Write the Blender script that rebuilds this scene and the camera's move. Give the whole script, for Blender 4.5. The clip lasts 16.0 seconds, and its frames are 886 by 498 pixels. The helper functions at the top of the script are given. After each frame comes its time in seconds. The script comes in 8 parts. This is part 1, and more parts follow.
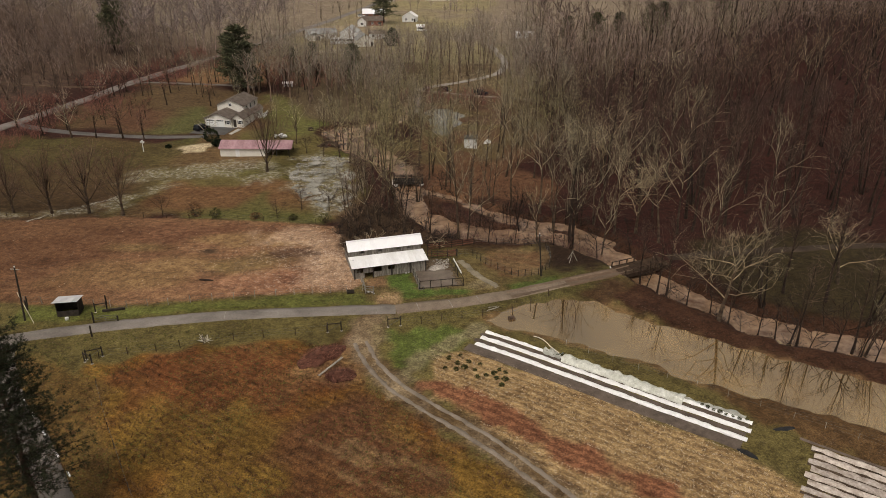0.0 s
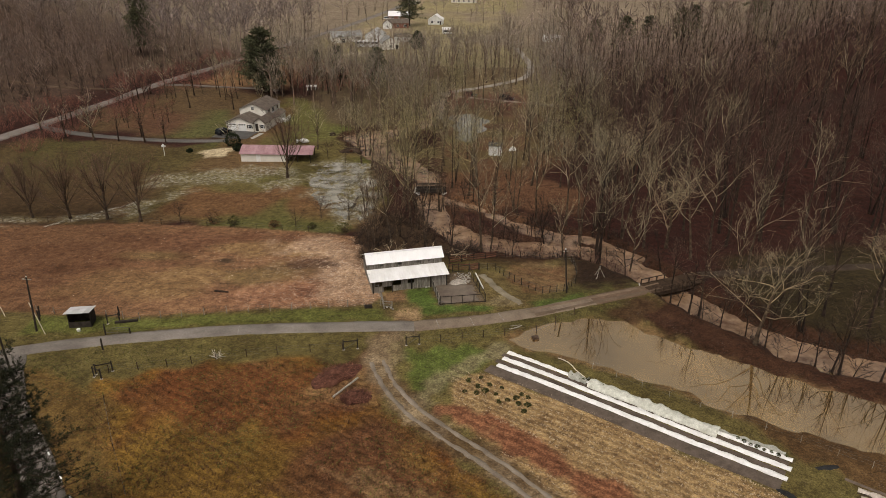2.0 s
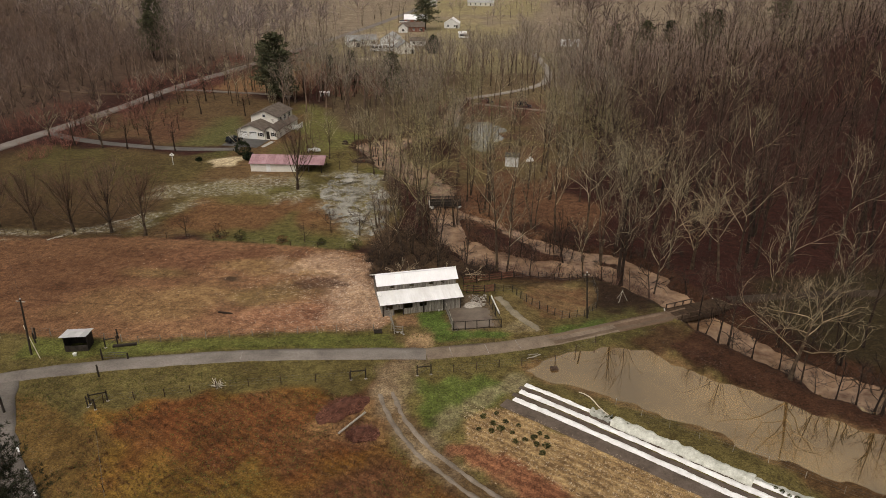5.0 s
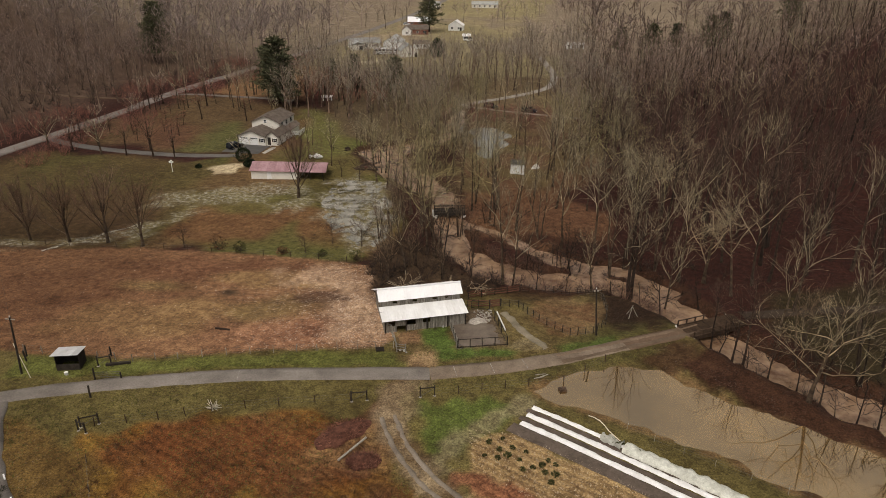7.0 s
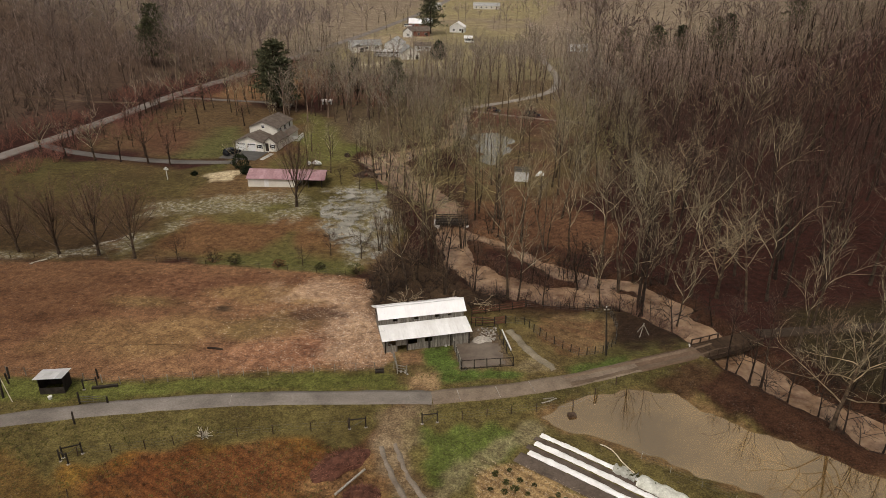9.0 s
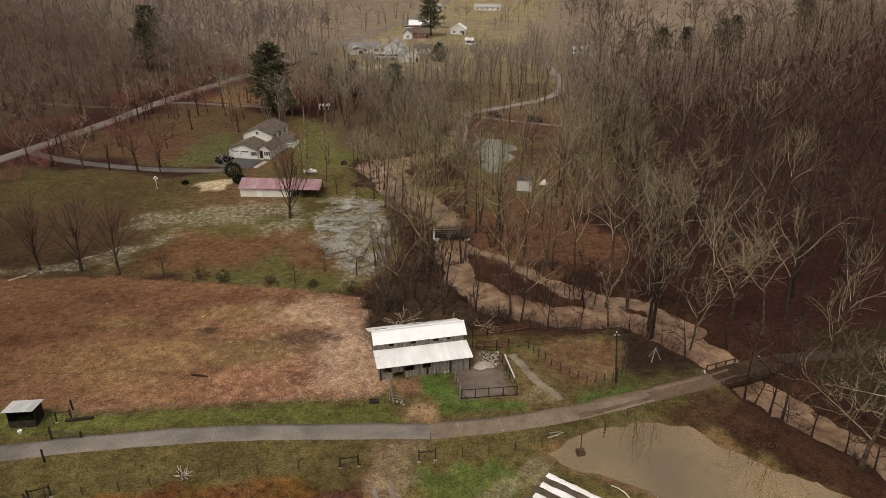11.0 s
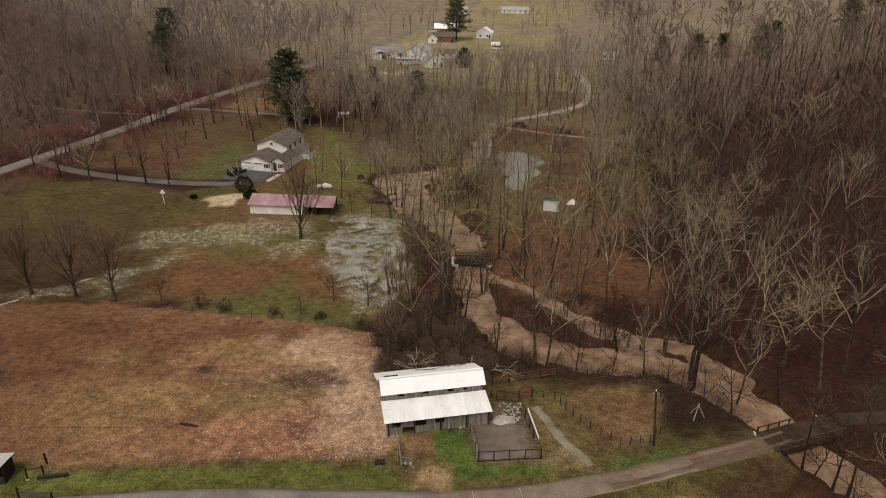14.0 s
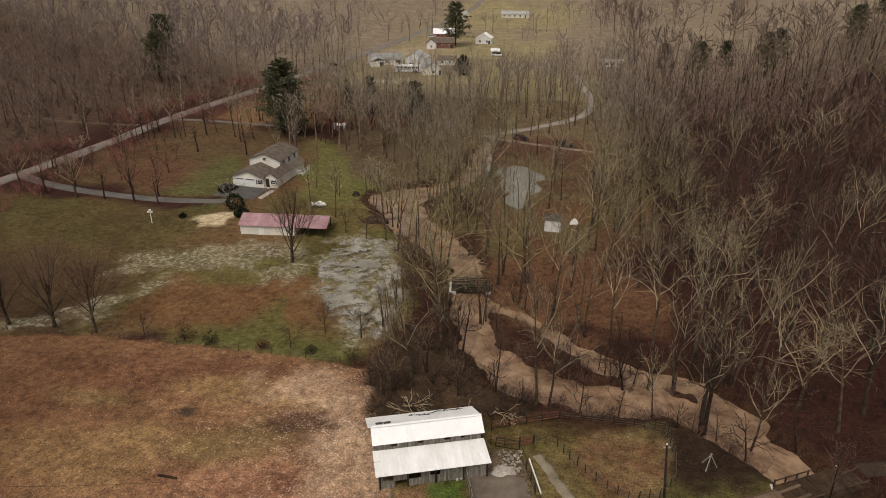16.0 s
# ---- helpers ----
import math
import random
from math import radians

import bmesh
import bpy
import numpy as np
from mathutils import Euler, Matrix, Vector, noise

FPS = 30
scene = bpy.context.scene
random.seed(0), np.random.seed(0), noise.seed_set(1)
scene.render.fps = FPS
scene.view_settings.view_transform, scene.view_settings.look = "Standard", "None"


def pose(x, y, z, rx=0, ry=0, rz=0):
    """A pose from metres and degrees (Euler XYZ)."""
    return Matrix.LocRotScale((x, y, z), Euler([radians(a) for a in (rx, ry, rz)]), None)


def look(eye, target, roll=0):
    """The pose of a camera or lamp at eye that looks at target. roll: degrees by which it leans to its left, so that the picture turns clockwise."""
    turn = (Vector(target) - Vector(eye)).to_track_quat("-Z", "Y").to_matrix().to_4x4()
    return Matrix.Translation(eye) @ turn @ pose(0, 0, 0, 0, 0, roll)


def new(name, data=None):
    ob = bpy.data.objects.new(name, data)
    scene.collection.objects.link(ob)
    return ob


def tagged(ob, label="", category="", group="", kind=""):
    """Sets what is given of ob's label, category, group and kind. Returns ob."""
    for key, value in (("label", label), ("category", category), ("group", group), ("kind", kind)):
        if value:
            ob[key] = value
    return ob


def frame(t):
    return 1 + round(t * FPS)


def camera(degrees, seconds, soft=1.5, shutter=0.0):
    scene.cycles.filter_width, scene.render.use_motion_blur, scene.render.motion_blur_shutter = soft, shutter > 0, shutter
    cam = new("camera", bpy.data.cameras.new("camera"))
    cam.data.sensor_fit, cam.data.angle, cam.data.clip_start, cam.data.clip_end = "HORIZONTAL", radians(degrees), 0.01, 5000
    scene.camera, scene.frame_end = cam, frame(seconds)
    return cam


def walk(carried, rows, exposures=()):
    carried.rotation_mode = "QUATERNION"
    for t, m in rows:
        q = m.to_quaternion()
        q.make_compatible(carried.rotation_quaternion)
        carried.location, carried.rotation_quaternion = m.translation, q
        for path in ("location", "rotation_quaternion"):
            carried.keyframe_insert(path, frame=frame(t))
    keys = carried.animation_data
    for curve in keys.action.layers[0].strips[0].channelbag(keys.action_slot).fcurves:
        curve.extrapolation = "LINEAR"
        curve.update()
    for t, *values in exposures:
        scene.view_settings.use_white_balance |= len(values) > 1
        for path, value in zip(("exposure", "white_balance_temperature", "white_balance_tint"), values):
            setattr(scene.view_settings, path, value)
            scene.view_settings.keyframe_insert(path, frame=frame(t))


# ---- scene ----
cam = camera(65.5, 16.0, soft=0.5)
METRES, EYE, TILT, LEAN, TURN = 42.0, 50.65, 0.0, 0.0, 0.0
ROWS = [
    (0.0, 0.0, 0.0, 0.0, 0.2, -24.91, -0.44),
    (0.5, 0.0015, 0.0264, 0.0007, 0.74, -24.87, -0.44),
    (1.0, 0.0025, 0.052, 0.001, 1.4, -24.84, -0.43),
    (1.5, 0.0035, 0.0773, 0.0018, 1.88, -24.81, -0.43),
    (2.0, 0.0035, 0.1024, 0.0027, 2.3, -24.8, -0.42),
    (2.5, 0.0037, 0.1275, 0.0036, 2.72, -24.76, -0.41),
    (3.0, 0.0026, 0.152, 0.005, 3.17, -24.77, -0.39),
    (3.5, 0.0019, 0.1764, 0.0053, 3.43, -24.75, -0.37),
    (4.0, 0.0008, 0.1999, 0.0075, 3.47, -24.73, -0.39),
    (6.5, -0.0085, 0.3089, 0.0219, 3.85, -24.63, -0.37),
    (7.0, -0.0108, 0.3318, 0.0237, 3.89, -24.62, -0.36),
    (7.5, -0.014, 0.3564, 0.026, 3.91, -24.63, -0.36),
    (8.0, -0.0174, 0.3837, 0.0256, 3.93, -24.62, -0.33),
    (8.5, -0.0205, 0.413, 0.0258, 3.95, -24.6, -0.33),
    (9.0, -0.0236, 0.4445, 0.0261, 3.97, -24.58, -0.31),
    (11.5, -0.0277, 0.6352, 0.024, 4.04, -24.52, -0.25),
    (12.0, -0.028, 0.6772, 0.0245, 4.05, -24.5, -0.26),
    (12.5, -0.0303, 0.7186, 0.0251, 4.76, -24.5, -0.31),
    (13.0, -0.0291, 0.7593, 0.0255, 6.18, -24.5, -0.3),
    (13.5, -0.0301, 0.8, 0.027, 6.2, -24.49, -0.31),
    (14.0, -0.0308, 0.8406, 0.0308, 6.2, -24.48, -0.3),
    (14.5, -0.0331, 0.8802, 0.0371, 6.19, -24.46, -0.32),
    (15.0, -0.0348, 0.9177, 0.0496, 6.18, -24.45, -0.35),
    (15.5, -0.0351, 0.9553, 0.0625, 6.21, -24.43, -0.37),
    (16.0, -0.038, 0.9901, 0.0741, 6.19, -24.43, -0.38),
]
walk(cam, [(t, pose(0, 0, EYE, TILT, LEAN, TURN) @ pose(METRES * x, METRES * y, METRES * z, 90 + pitch, roll, yaw)) for t, x, y, z, yaw, pitch, roll in ROWS],
     exposures=[(0.0, -0.25, 6850, 13), (16.0, -0.25, 6850, 13)])

# ---- world and light: a bright overcast winter day ----
world = bpy.data.worlds.new("overcast_sky")
scene.world = world
world.use_nodes = True
wn, wl = world.node_tree.nodes, world.node_tree.links
sky = wn.new("ShaderNodeTexSky")
sky.sky_type, sky.sun_disc = "NISHITA", False
sky.sun_elevation, sky.sun_rotation = radians(62), radians(200)
sky.air_density, sky.dust_density, sky.ozone_density = 1.0, 6.0, 1.0
grey = wn.new("ShaderNodeHueSaturation")
grey.inputs["Saturation"].default_value = 0.12
wl.new(sky.outputs[0], grey.inputs["Color"])
wl.new(grey.outputs[0], wn["Background"].inputs["Color"])
wn["Background"].inputs["Strength"].default_value = 0.128
sun = new("sun", bpy.data.lights.new("sun", "SUN"))
sun.data.energy, sun.data.angle, sun.data.color = 1.35, radians(22), (1.0, 0.93, 0.84)
sun.matrix_world = look((0, 0, 120), (8, 22, 75))

# ---- materials ----


def nodes_of(name):
    m = bpy.data.materials.new(name)
    m.use_nodes = True
    n, l = m.node_tree.nodes, m.node_tree.links
    return m, n, l, n["Principled BSDF"]


def noise_node(n, l, vec, scale, detail=4.0, rough=0.6):
    t = n.new("ShaderNodeTexNoise")
    t.inputs["Scale"].default_value, t.inputs["Detail"].default_value = scale, detail
    t.inputs["Roughness"].default_value = rough
    l.new(vec, t.inputs["Vector"])
    return t.outputs["Fac"]


def ramp_node(n, l, fac, stops):
    r = n.new("ShaderNodeValToRGB")
    e = r.color_ramp.elements
    while len(e) < len(stops):
        e.new(0.5)
    for i, (p, c) in enumerate(stops):
        e[i].position, e[i].color = p, (*c, 1) if len(c) == 3 else c
    l.new(fac, r.inputs["Fac"])
    return r.outputs["Color"]


def mix_node(n, l, mode, fac, a, b):
    m = n.new("ShaderNodeMix")
    m.data_type, m.blend_type = "RGBA", mode
    for sock, v in ((m.inputs[0], fac), (m.inputs[6], a), (m.inputs[7], b)):
        if isinstance(v, (int, float)):
            sock.default_value = v
        elif isinstance(v, tuple):
            sock.default_value = (*v, 1)
        else:
            l.new(v, sock)
    return m.outputs[2]


def surface(name, dark, light, scale=2.0, fine=14.0, rough=0.8, bump=0.3, metal=0.0, vary=0.25, stretch=(1, 1, 1), spec=0.2, grain_amt=0.8):
    """Two tones mixed at a large scale, fine grain over it, and a shift from piece to piece."""
    m, n, l, b = nodes_of(name)
    tc = n.new("ShaderNodeTexCoord")
    mp = n.new("ShaderNodeMapping")
    mp.inputs["Scale"].default_value = stretch
    l.new(tc.outputs["Object"], mp.inputs["Vector"])
    info = n.new("ShaderNodeObjectInfo")
    shift = n.new("ShaderNodeVectorMath")
    shift.operation = "MULTIPLY_ADD"
    l.new(info.outputs["Random"], shift.inputs[0])
    shift.inputs[1].default_value = (37.0, 19.0, 53.0)
    l.new(mp.outputs["Vector"], shift.inputs[2])
    vec = shift.outputs[0]
    big = noise_node(n, l, vec, scale)
    small = noise_node(n, l, vec, fine, 5.0, 0.7)
    col = ramp_node(n, l, big, [(0.32, dark), (0.68, light)])
    grain = ramp_node(n, l, small, [(0.25, (0.62,) * 3), (0.75, (1.3,) * 3)])
    col = mix_node(n, l, "MULTIPLY", grain_amt, col, grain)
    tone = ramp_node(n, l, info.outputs["Random"], [(0.0, (1 - vary,) * 3), (1.0, (1 + vary,) * 3)])
    col = mix_node(n, l, "MULTIPLY", 1.0, col, tone)
    l.new(col, b.inputs["Base Color"])
    b.inputs["Roughness"].default_value, b.inputs["Metallic"].default_value = rough, metal
    b.inputs["Specular IOR Level"].default_value = spec
    if bump:
        bp = n.new("ShaderNodeBump")
        bp.inputs["Strength"].default_value, bp.inputs["Distance"].default_value = bump, 0.03
        l.new(small, bp.inputs["Height"])
        l.new(bp.outputs[0], b.inputs["Normal"])
    return m


def bark(name, dark, light, island=0.5):
    """Bark: lengthwise streaks, lichen patches, each branch its own tone."""
    dark, light = [tuple(a * k for a, k in zip(c, (1.06, 0.98, 0.88))) for c in (dark, light)]
    m, n, l, b = nodes_of(name)
    tc = n.new("ShaderNodeTexCoord")
    info = n.new("ShaderNodeObjectInfo")
    geo = n.new("ShaderNodeNewGeometry")
    patch = noise_node(n, l, tc.outputs["Object"], 0.9, 3.0)
    col = ramp_node(n, l, patch, [(0.35, dark), (0.65, light)])
    mp = n.new("ShaderNodeMapping")
    mp.inputs["Scale"].default_value = (9, 9, 1.5)
    l.new(tc.outputs["Object"], mp.inputs["Vector"])
    streak = noise_node(n, l, mp.outputs["Vector"], 1.0, 4.0)
    col = mix_node(n, l, "MULTIPLY", 0.7, col, ramp_node(n, l, streak, [(0.3, (0.6,) * 3), (0.7, (1.25,) * 3)]))
    isl = ramp_node(n, l, geo.outputs["Random Per Island"], [(0.0, (1 - island,) * 3), (1.0, (1 + island,) * 3)])
    col = mix_node(n, l, "MULTIPLY", 1.0, col, isl)
    whole = ramp_node(n, l, info.outputs["Random"], [(0.0, (0.75, 0.74, 0.72)), (0.5, (1.0, 0.97, 0.92)), (1.0, (1.25, 1.2, 1.1))])
    col = mix_node(n, l, "MULTIPLY", 1.0, col, whole)
    l.new(col, b.inputs["Base Color"])
    b.inputs["Roughness"].default_value = 0.9
    b.inputs["Specular IOR Level"].default_value = 0.2
    return m


def ground_material():
    m, n, l, b = nodes_of("ground_cover")
    tc = n.new("ShaderNodeTexCoord")
    vec = tc.outputs["Object"]
    tone = n.new("ShaderNodeAttribute")
    tone.attribute_name = "tone"
    cover = n.new("ShaderNodeAttribute")
    cover.attribute_name = "cover"
    sep = n.new("ShaderNodeSeparateColor")
    l.new(cover.outputs["Color"], sep.inputs[0])
    big = noise_node(n, l, vec, 0.16, 5.0, 0.65)
    mid = noise_node(n, l, vec, 0.9, 5.0, 0.7)
    fine = noise_node(n, l, vec, 4.5, 4.0, 0.75)
    col = mix_node(n, l, "MULTIPLY", 1.0, tone.outputs["Color"], ramp_node(n, l, big, [(0.3, (0.72, 0.68, 0.62)), (0.7, (1.25, 1.28, 1.2))]))
    col = mix_node(n, l, "MULTIPLY", 1.0, col, ramp_node(n, l, mid, [(0.32, (0.55, 0.51, 0.48)), (0.68, (1.45, 1.45, 1.4))]))
    col = mix_node(n, l, "MULTIPLY", 1.0, col, ramp_node(n, l, fine, [(0.34, (0.5, 0.48, 0.46)), (0.66, (1.5, 1.5, 1.46))]))
    grit = noise_node(n, l, vec, 13.0, 3.0, 0.8)
    col = mix_node(n, l, "MULTIPLY", 1.0, col, ramp_node(n, l, grit, [(0.36, (0.75, 0.74, 0.72)), (0.64, (1.25, 1.25, 1.24))]))
    # fallen leaves and straw
    vor = n.new("ShaderNodeTexVoronoi")
    vor.inputs["Scale"].default_value = 3.2
    l.new(vec, vor.inputs["Vector"])
    fleck = ramp_node(n, l, vor.outputs["Distance"], [(0.12, (1, 1, 1)), (0.34, (0, 0, 0))])
    clump = ramp_node(n, l, noise_node(n, l, vec, 0.35, 4.0), [(0.42, (0, 0, 0)), (0.62, (1, 1, 1))])
    amt = mix_node(n, l, "MULTIPLY", 1.0, fleck, clump)
    mul = n.new("ShaderNodeMath")
    mul.operation = "MULTIPLY"
    l.new(amt, mul.inputs[0])
    l.new(sep.outputs[0], mul.inputs[1])
    leafc = ramp_node(n, l, vor.outputs["Color"], [(0.0, (0.28, 0.19, 0.14)), (0.5, (0.44, 0.36, 0.30)), (1.0, (0.62, 0.56, 0.50))])
    col = mix_node(n, l, "MIX", mul.outputs[0], col, leafc)
    # old rows of the market garden, along the beds
    mp = n.new("ShaderNodeMapping")
    mp.inputs["Rotation"].default_value = (0, 0, radians(33.5))
    l.new(vec, mp.inputs["Vector"])
    wob = n.new("ShaderNodeVectorMath")
    wob.operation = "MULTIPLY_ADD"
    l.new(mid, wob.inputs[0])
    wob.inputs[1].default_value = (0.7, 0.7, 0.7)
    l.new(mp.outputs["Vector"], wob.inputs[2])
    wave = n.new("ShaderNodeTexWave")
    wave.bands_direction = "Y"
    wave.inputs["Scale"].default_value, wave.inputs["Distortion"].default_value = 0.30, 5.0
    wave.inputs["Detail"].default_value, wave.inputs["Detail Scale"].default_value = 3.0, 2.0
    l.new(wob.outputs[0], wave.inputs["Vector"])
    rows = ramp_node(n, l, wave.outputs["Fac"], [(0.15, (0.74, 0.70, 0.67)), (0.85, (1.2, 1.2, 1.14))])
    col = mix_node(n, l, "MULTIPLY", sep.outputs[1], col, rows)
    # standing wet and bleached tufts
    wetm = ramp_node(n, l, noise_node(n, l, vec, 1.1, 6.0, 0.75), [(0.49, (0, 0, 0)), (0.66, (1, 1, 1))])
    mw = n.new("ShaderNodeMath")
    mw.operation = "MULTIPLY"
    l.new(wetm, mw.inputs[0])
    l.new(sep.outputs[2], mw.inputs[1])
    col = mix_node(n, l, "MIX", mw.outputs[0], col, (0.37, 0.35, 0.295))
    l.new(col, b.inputs["Base Color"])
    b.inputs["Roughness"].default_value = 0.95
    b.inputs["Specular IOR Level"].default_value = 0.15
    bp = n.new("ShaderNodeBump")
    bp.inputs["Strength"].default_value, bp.inputs["Distance"].default_value = 0.6, 0.12
    l.new(fine, bp.inputs["Height"])
    l.new(bp.outputs[0], b.inputs["Normal"])
    return m


def water_material(name, deep, silt, ripple, scale, rough, gloss=1.8, tint_=(1.0, 0.93, 0.82), patch=0.12):
    m, n, l, b = nodes_of(name)
    tc = n.new("ShaderNodeTexCoord")
    big = noise_node(n, l, tc.outputs["Object"], patch, 6.0, 0.65)
    l.new(ramp_node(n, l, big, [(0.35, deep), (0.65, silt)]), b.inputs["Base Color"])
    b.inputs["Roughness"].default_value, b.inputs["IOR"].default_value = rough, gloss
    b.inputs["Specular IOR Level"].default_value = 1.0
    b.inputs["Specular Tint"].default_value = (*tint_, 1)
    w = noise_node(n, l, tc.outputs["Object"], scale, 3.0)
    bp = n.new("ShaderNodeBump")
    bp.inputs["Strength"].default_value, bp.inputs["Distance"].default_value = ripple, 0.05
    l.new(w, bp.inputs["Height"])
    l.new(bp.outputs[0], b.inputs["Normal"])
    return m


M_GROUND = ground_material()
M_CREEK = water_material("muddy_creek_water", (0.115, 0.063, 0.034), (0.315, 0.204, 0.122), 2.0, 0.8, 0.10, 1.5, (1.0, 0.90, 0.76), 0.35)
M_POND = water_material("still_muddy_water", (0.085, 0.050, 0.020), (0.32, 0.208, 0.082), 0.016, 0.8, 0.014, 3.3, (1.0, 0.80, 0.54), 0.09)


def broken_water(name, *a):
    """Shallow water with grass standing through it."""
    m_ = water_material(name, *a)
    n, l = m_.node_tree.nodes, m_.node_tree.links
    tc = n.new("ShaderNodeTexCoord")
    holes = ramp_node(n, l, noise_node(n, l, tc.outputs["Object"], 0.3, 6.0, 0.7), [(0.44, (1, 1, 1)), (0.54, (0, 0, 0))])
    see, mx = n.new("ShaderNodeBsdfTransparent"), n.new("ShaderNodeMixShader")
    l.new(holes, mx.inputs[0])
    l.new(n["Principled BSDF"].outputs[0], mx.inputs[1])
    l.new(see.outputs[0], mx.inputs[2])
    l.new(mx.outputs[0], n["Material Output"].inputs["Surface"])
    return m_


# base tones whitened so the colour itself carries some sky reflection
M_FLOOD = broken_water("still_flood_water", (0.17, 0.155, 0.11), (0.34, 0.315, 0.25), 0.03, 0.8, 0.03, 2.4)
M_STILL = water_material("still_pond_water", (0.10, 0.092, 0.066), (0.17, 0.155, 0.115), 0.02, 0.8, 0.02, 3.0, (1.0, 0.97, 0.88), 0.2)
M_RILL = broken_water("running_rill_water", (0.20, 0.17, 0.12), (0.36, 0.32, 0.25), 1.0, 1.2, 0.08, 1.6)
M_TANROAD = surface("tan_worn_lane", (0.150, 0.113, 0.079), (0.245, 0.191, 0.140), 0.3, 4.0, 0.9, 0.3)
M_ASPHALT = surface("worn_asphalt", (0.118, 0.102, 0.086), (0.205, 0.180, 0.154), 0.25, 5.0, 0.85, 0.2)
M_OLDROAD = surface("bleached_asphalt", (0.115, 0.098, 0.084), (0.195, 0.170, 0.148), 0.2, 4.0, 0.9, 0.2)
M_LANE = surface("brown_worn_gravel", (0.070, 0.044, 0.028), (0.128, 0.086, 0.056), 0.4, 4.0, 0.95, 0.5)
M_RUBBLE = surface("grey_brown_rubble", (0.17, 0.15, 0.125), (0.38, 0.345, 0.295), 1.5, 6.0, 0.95, 0.5)
M_RUT = surface("pale_rut_mud", (0.165, 0.132, 0.098), (0.29, 0.242, 0.188), 0.45, 5.0, 0.8, 0.5)
M_LANERUT = surface("pale_lane_gravel", (0.105, 0.072, 0.047), (0.185, 0.133, 0.090), 0.4, 5.0, 0.9, 0.4)
M_WETDRIVE = surface("wet_dark_asphalt", (0.05, 0.047, 0.043), (0.10, 0.094, 0.088), 0.4, 4.0, 0.6, 0.2)
M_DRIVE = surface("grey_drive", (0.105, 0.095, 0.084), (0.16, 0.146, 0.13), 0.2, 4.0, 0.9, 0.2)
M_GRAVEL = surface("pale_gravel", (0.20, 0.165, 0.13), (0.36, 0.30, 0.245), 0.3, 4.0, 0.95, 0.5)
M_PALELANE = surface("washed_pale_gravel", (0.19, 0.165, 0.14), (0.33, 0.30, 0.26), 0.3, 4.0, 0.9, 0.3)
M_METAL = surface("white_roof_metal", (0.80, 0.80, 0.79), (0.87, 0.87, 0.86), 0.5, 3.0, 0.4, 0.05, 0.0, 0.01, grain_amt=0.12)
M_METALOLD = surface("weathered_roof_metal", (0.71, 0.70, 0.67), (0.82, 0.82, 0.80), 0.7, 3.0, 0.5, 0.05, 0.0, 0.015, (1, 0.35, 1), grain_amt=0.25)
M_METALGREY = surface("grey_roof_metal", (0.40, 0.40, 0.39), (0.55, 0.55, 0.54), 0.6, 3.0, 0.45, 0.05, 0.0, 0.05, grain_amt=0.2)
M_RUST = surface("dark_roof_stain", (0.02, 0.02, 0.02), (0.10, 0.09, 0.08), 1.2, 6.0, 0.8, 0.2)
M_BOARD = surface("grey_weathered_board", (0.14, 0.125, 0.10), (0.35, 0.32, 0.27), 1.5, 8.0, 0.9, 0.3, 0, 0.3, (4, 4, 0.6))
M_DARK = surface("dark_stained_timber", (0.02, 0.016, 0.012), (0.05, 0.04, 0.032), 1.5, 8.0, 0.85, 0.3)
M_REDWOOD = surface("red_brown_timber", (0.10, 0.045, 0.03), (0.20, 0.09, 0.06), 1.5, 8.0, 0.85, 0.3)
M_PALE = surface("pale_timber", (0.45, 0.40, 0.30), (0.65, 0.58, 0.46), 1.5, 8.0, 0.85, 0.2)
M_SIDING = surface("cream_siding", (0.66, 0.63, 0.55), (0.78, 0.75, 0.67), 0.6, 6.0, 0.7, 0.1, 0, 0.05, grain_amt=0.3)
M_WHITE = surface("white_paint", (0.70, 0.70, 0.67), (0.82, 0.82, 0.79), 0.8, 6.0, 0.6, 0.1, 0, 0.05, grain_amt=0.3)
M_SHINGLE = surface("grey_brown_shingle", (0.085, 0.066, 0.052), (0.155, 0.125, 0.10), 0.8, 5.0, 0.95, 0.3)
M_GREYROOF = surface("grey_shingle", (0.22, 0.22, 0.21), (0.36, 0.36, 0.34), 0.8, 5.0, 0.95, 0.3)
M_REDROOF = surface("faded_red_roof_metal", (0.26, 0.14, 0.15), (0.38, 0.24, 0.25), 0.5, 4.0, 0.5, 0.1, 0, 0.08)
M_BRICK = surface("red_brick", (0.20, 0.08, 0.055), (0.32, 0.15, 0.11), 1.0, 7.0, 0.9, 0.3)
M_GLASS = surface("dark_window_glass", (0.015, 0.018, 0.02), (0.03, 0.034, 0.038), 1.0, 3.0, 0.06, 0.0)
M_PLASTIC = surface("white_mulch_film", (0.70, 0.69, 0.66), (0.88, 0.88, 0.86), 0.9, 5.0, 0.45, 0.3, 0, 0.03, grain_amt=0.3)
M_FABRIC = surface("grey_ground_fabric", (0.068, 0.05, 0.037), (0.13, 0.10, 0.078), 0.8, 5.0, 0.8, 0.3)
M_OLDFILM = surface("dirty_torn_film", (0.26, 0.21, 0.17), (0.52, 0.46, 0.40), 1.6, 5.0, 0.6, 0.5)
M_FLEECE = surface("pale_row_cover_fleece", (0.36, 0.36, 0.30), (0.58, 0.58, 0.51), 1.2, 5.0, 0.8, 0.5)
M_BROWNDARK = surface("wet_brown_timber", (0.035, 0.022, 0.014), (0.09, 0.06, 0.04), 1.5, 8.0, 0.95, 0.3)
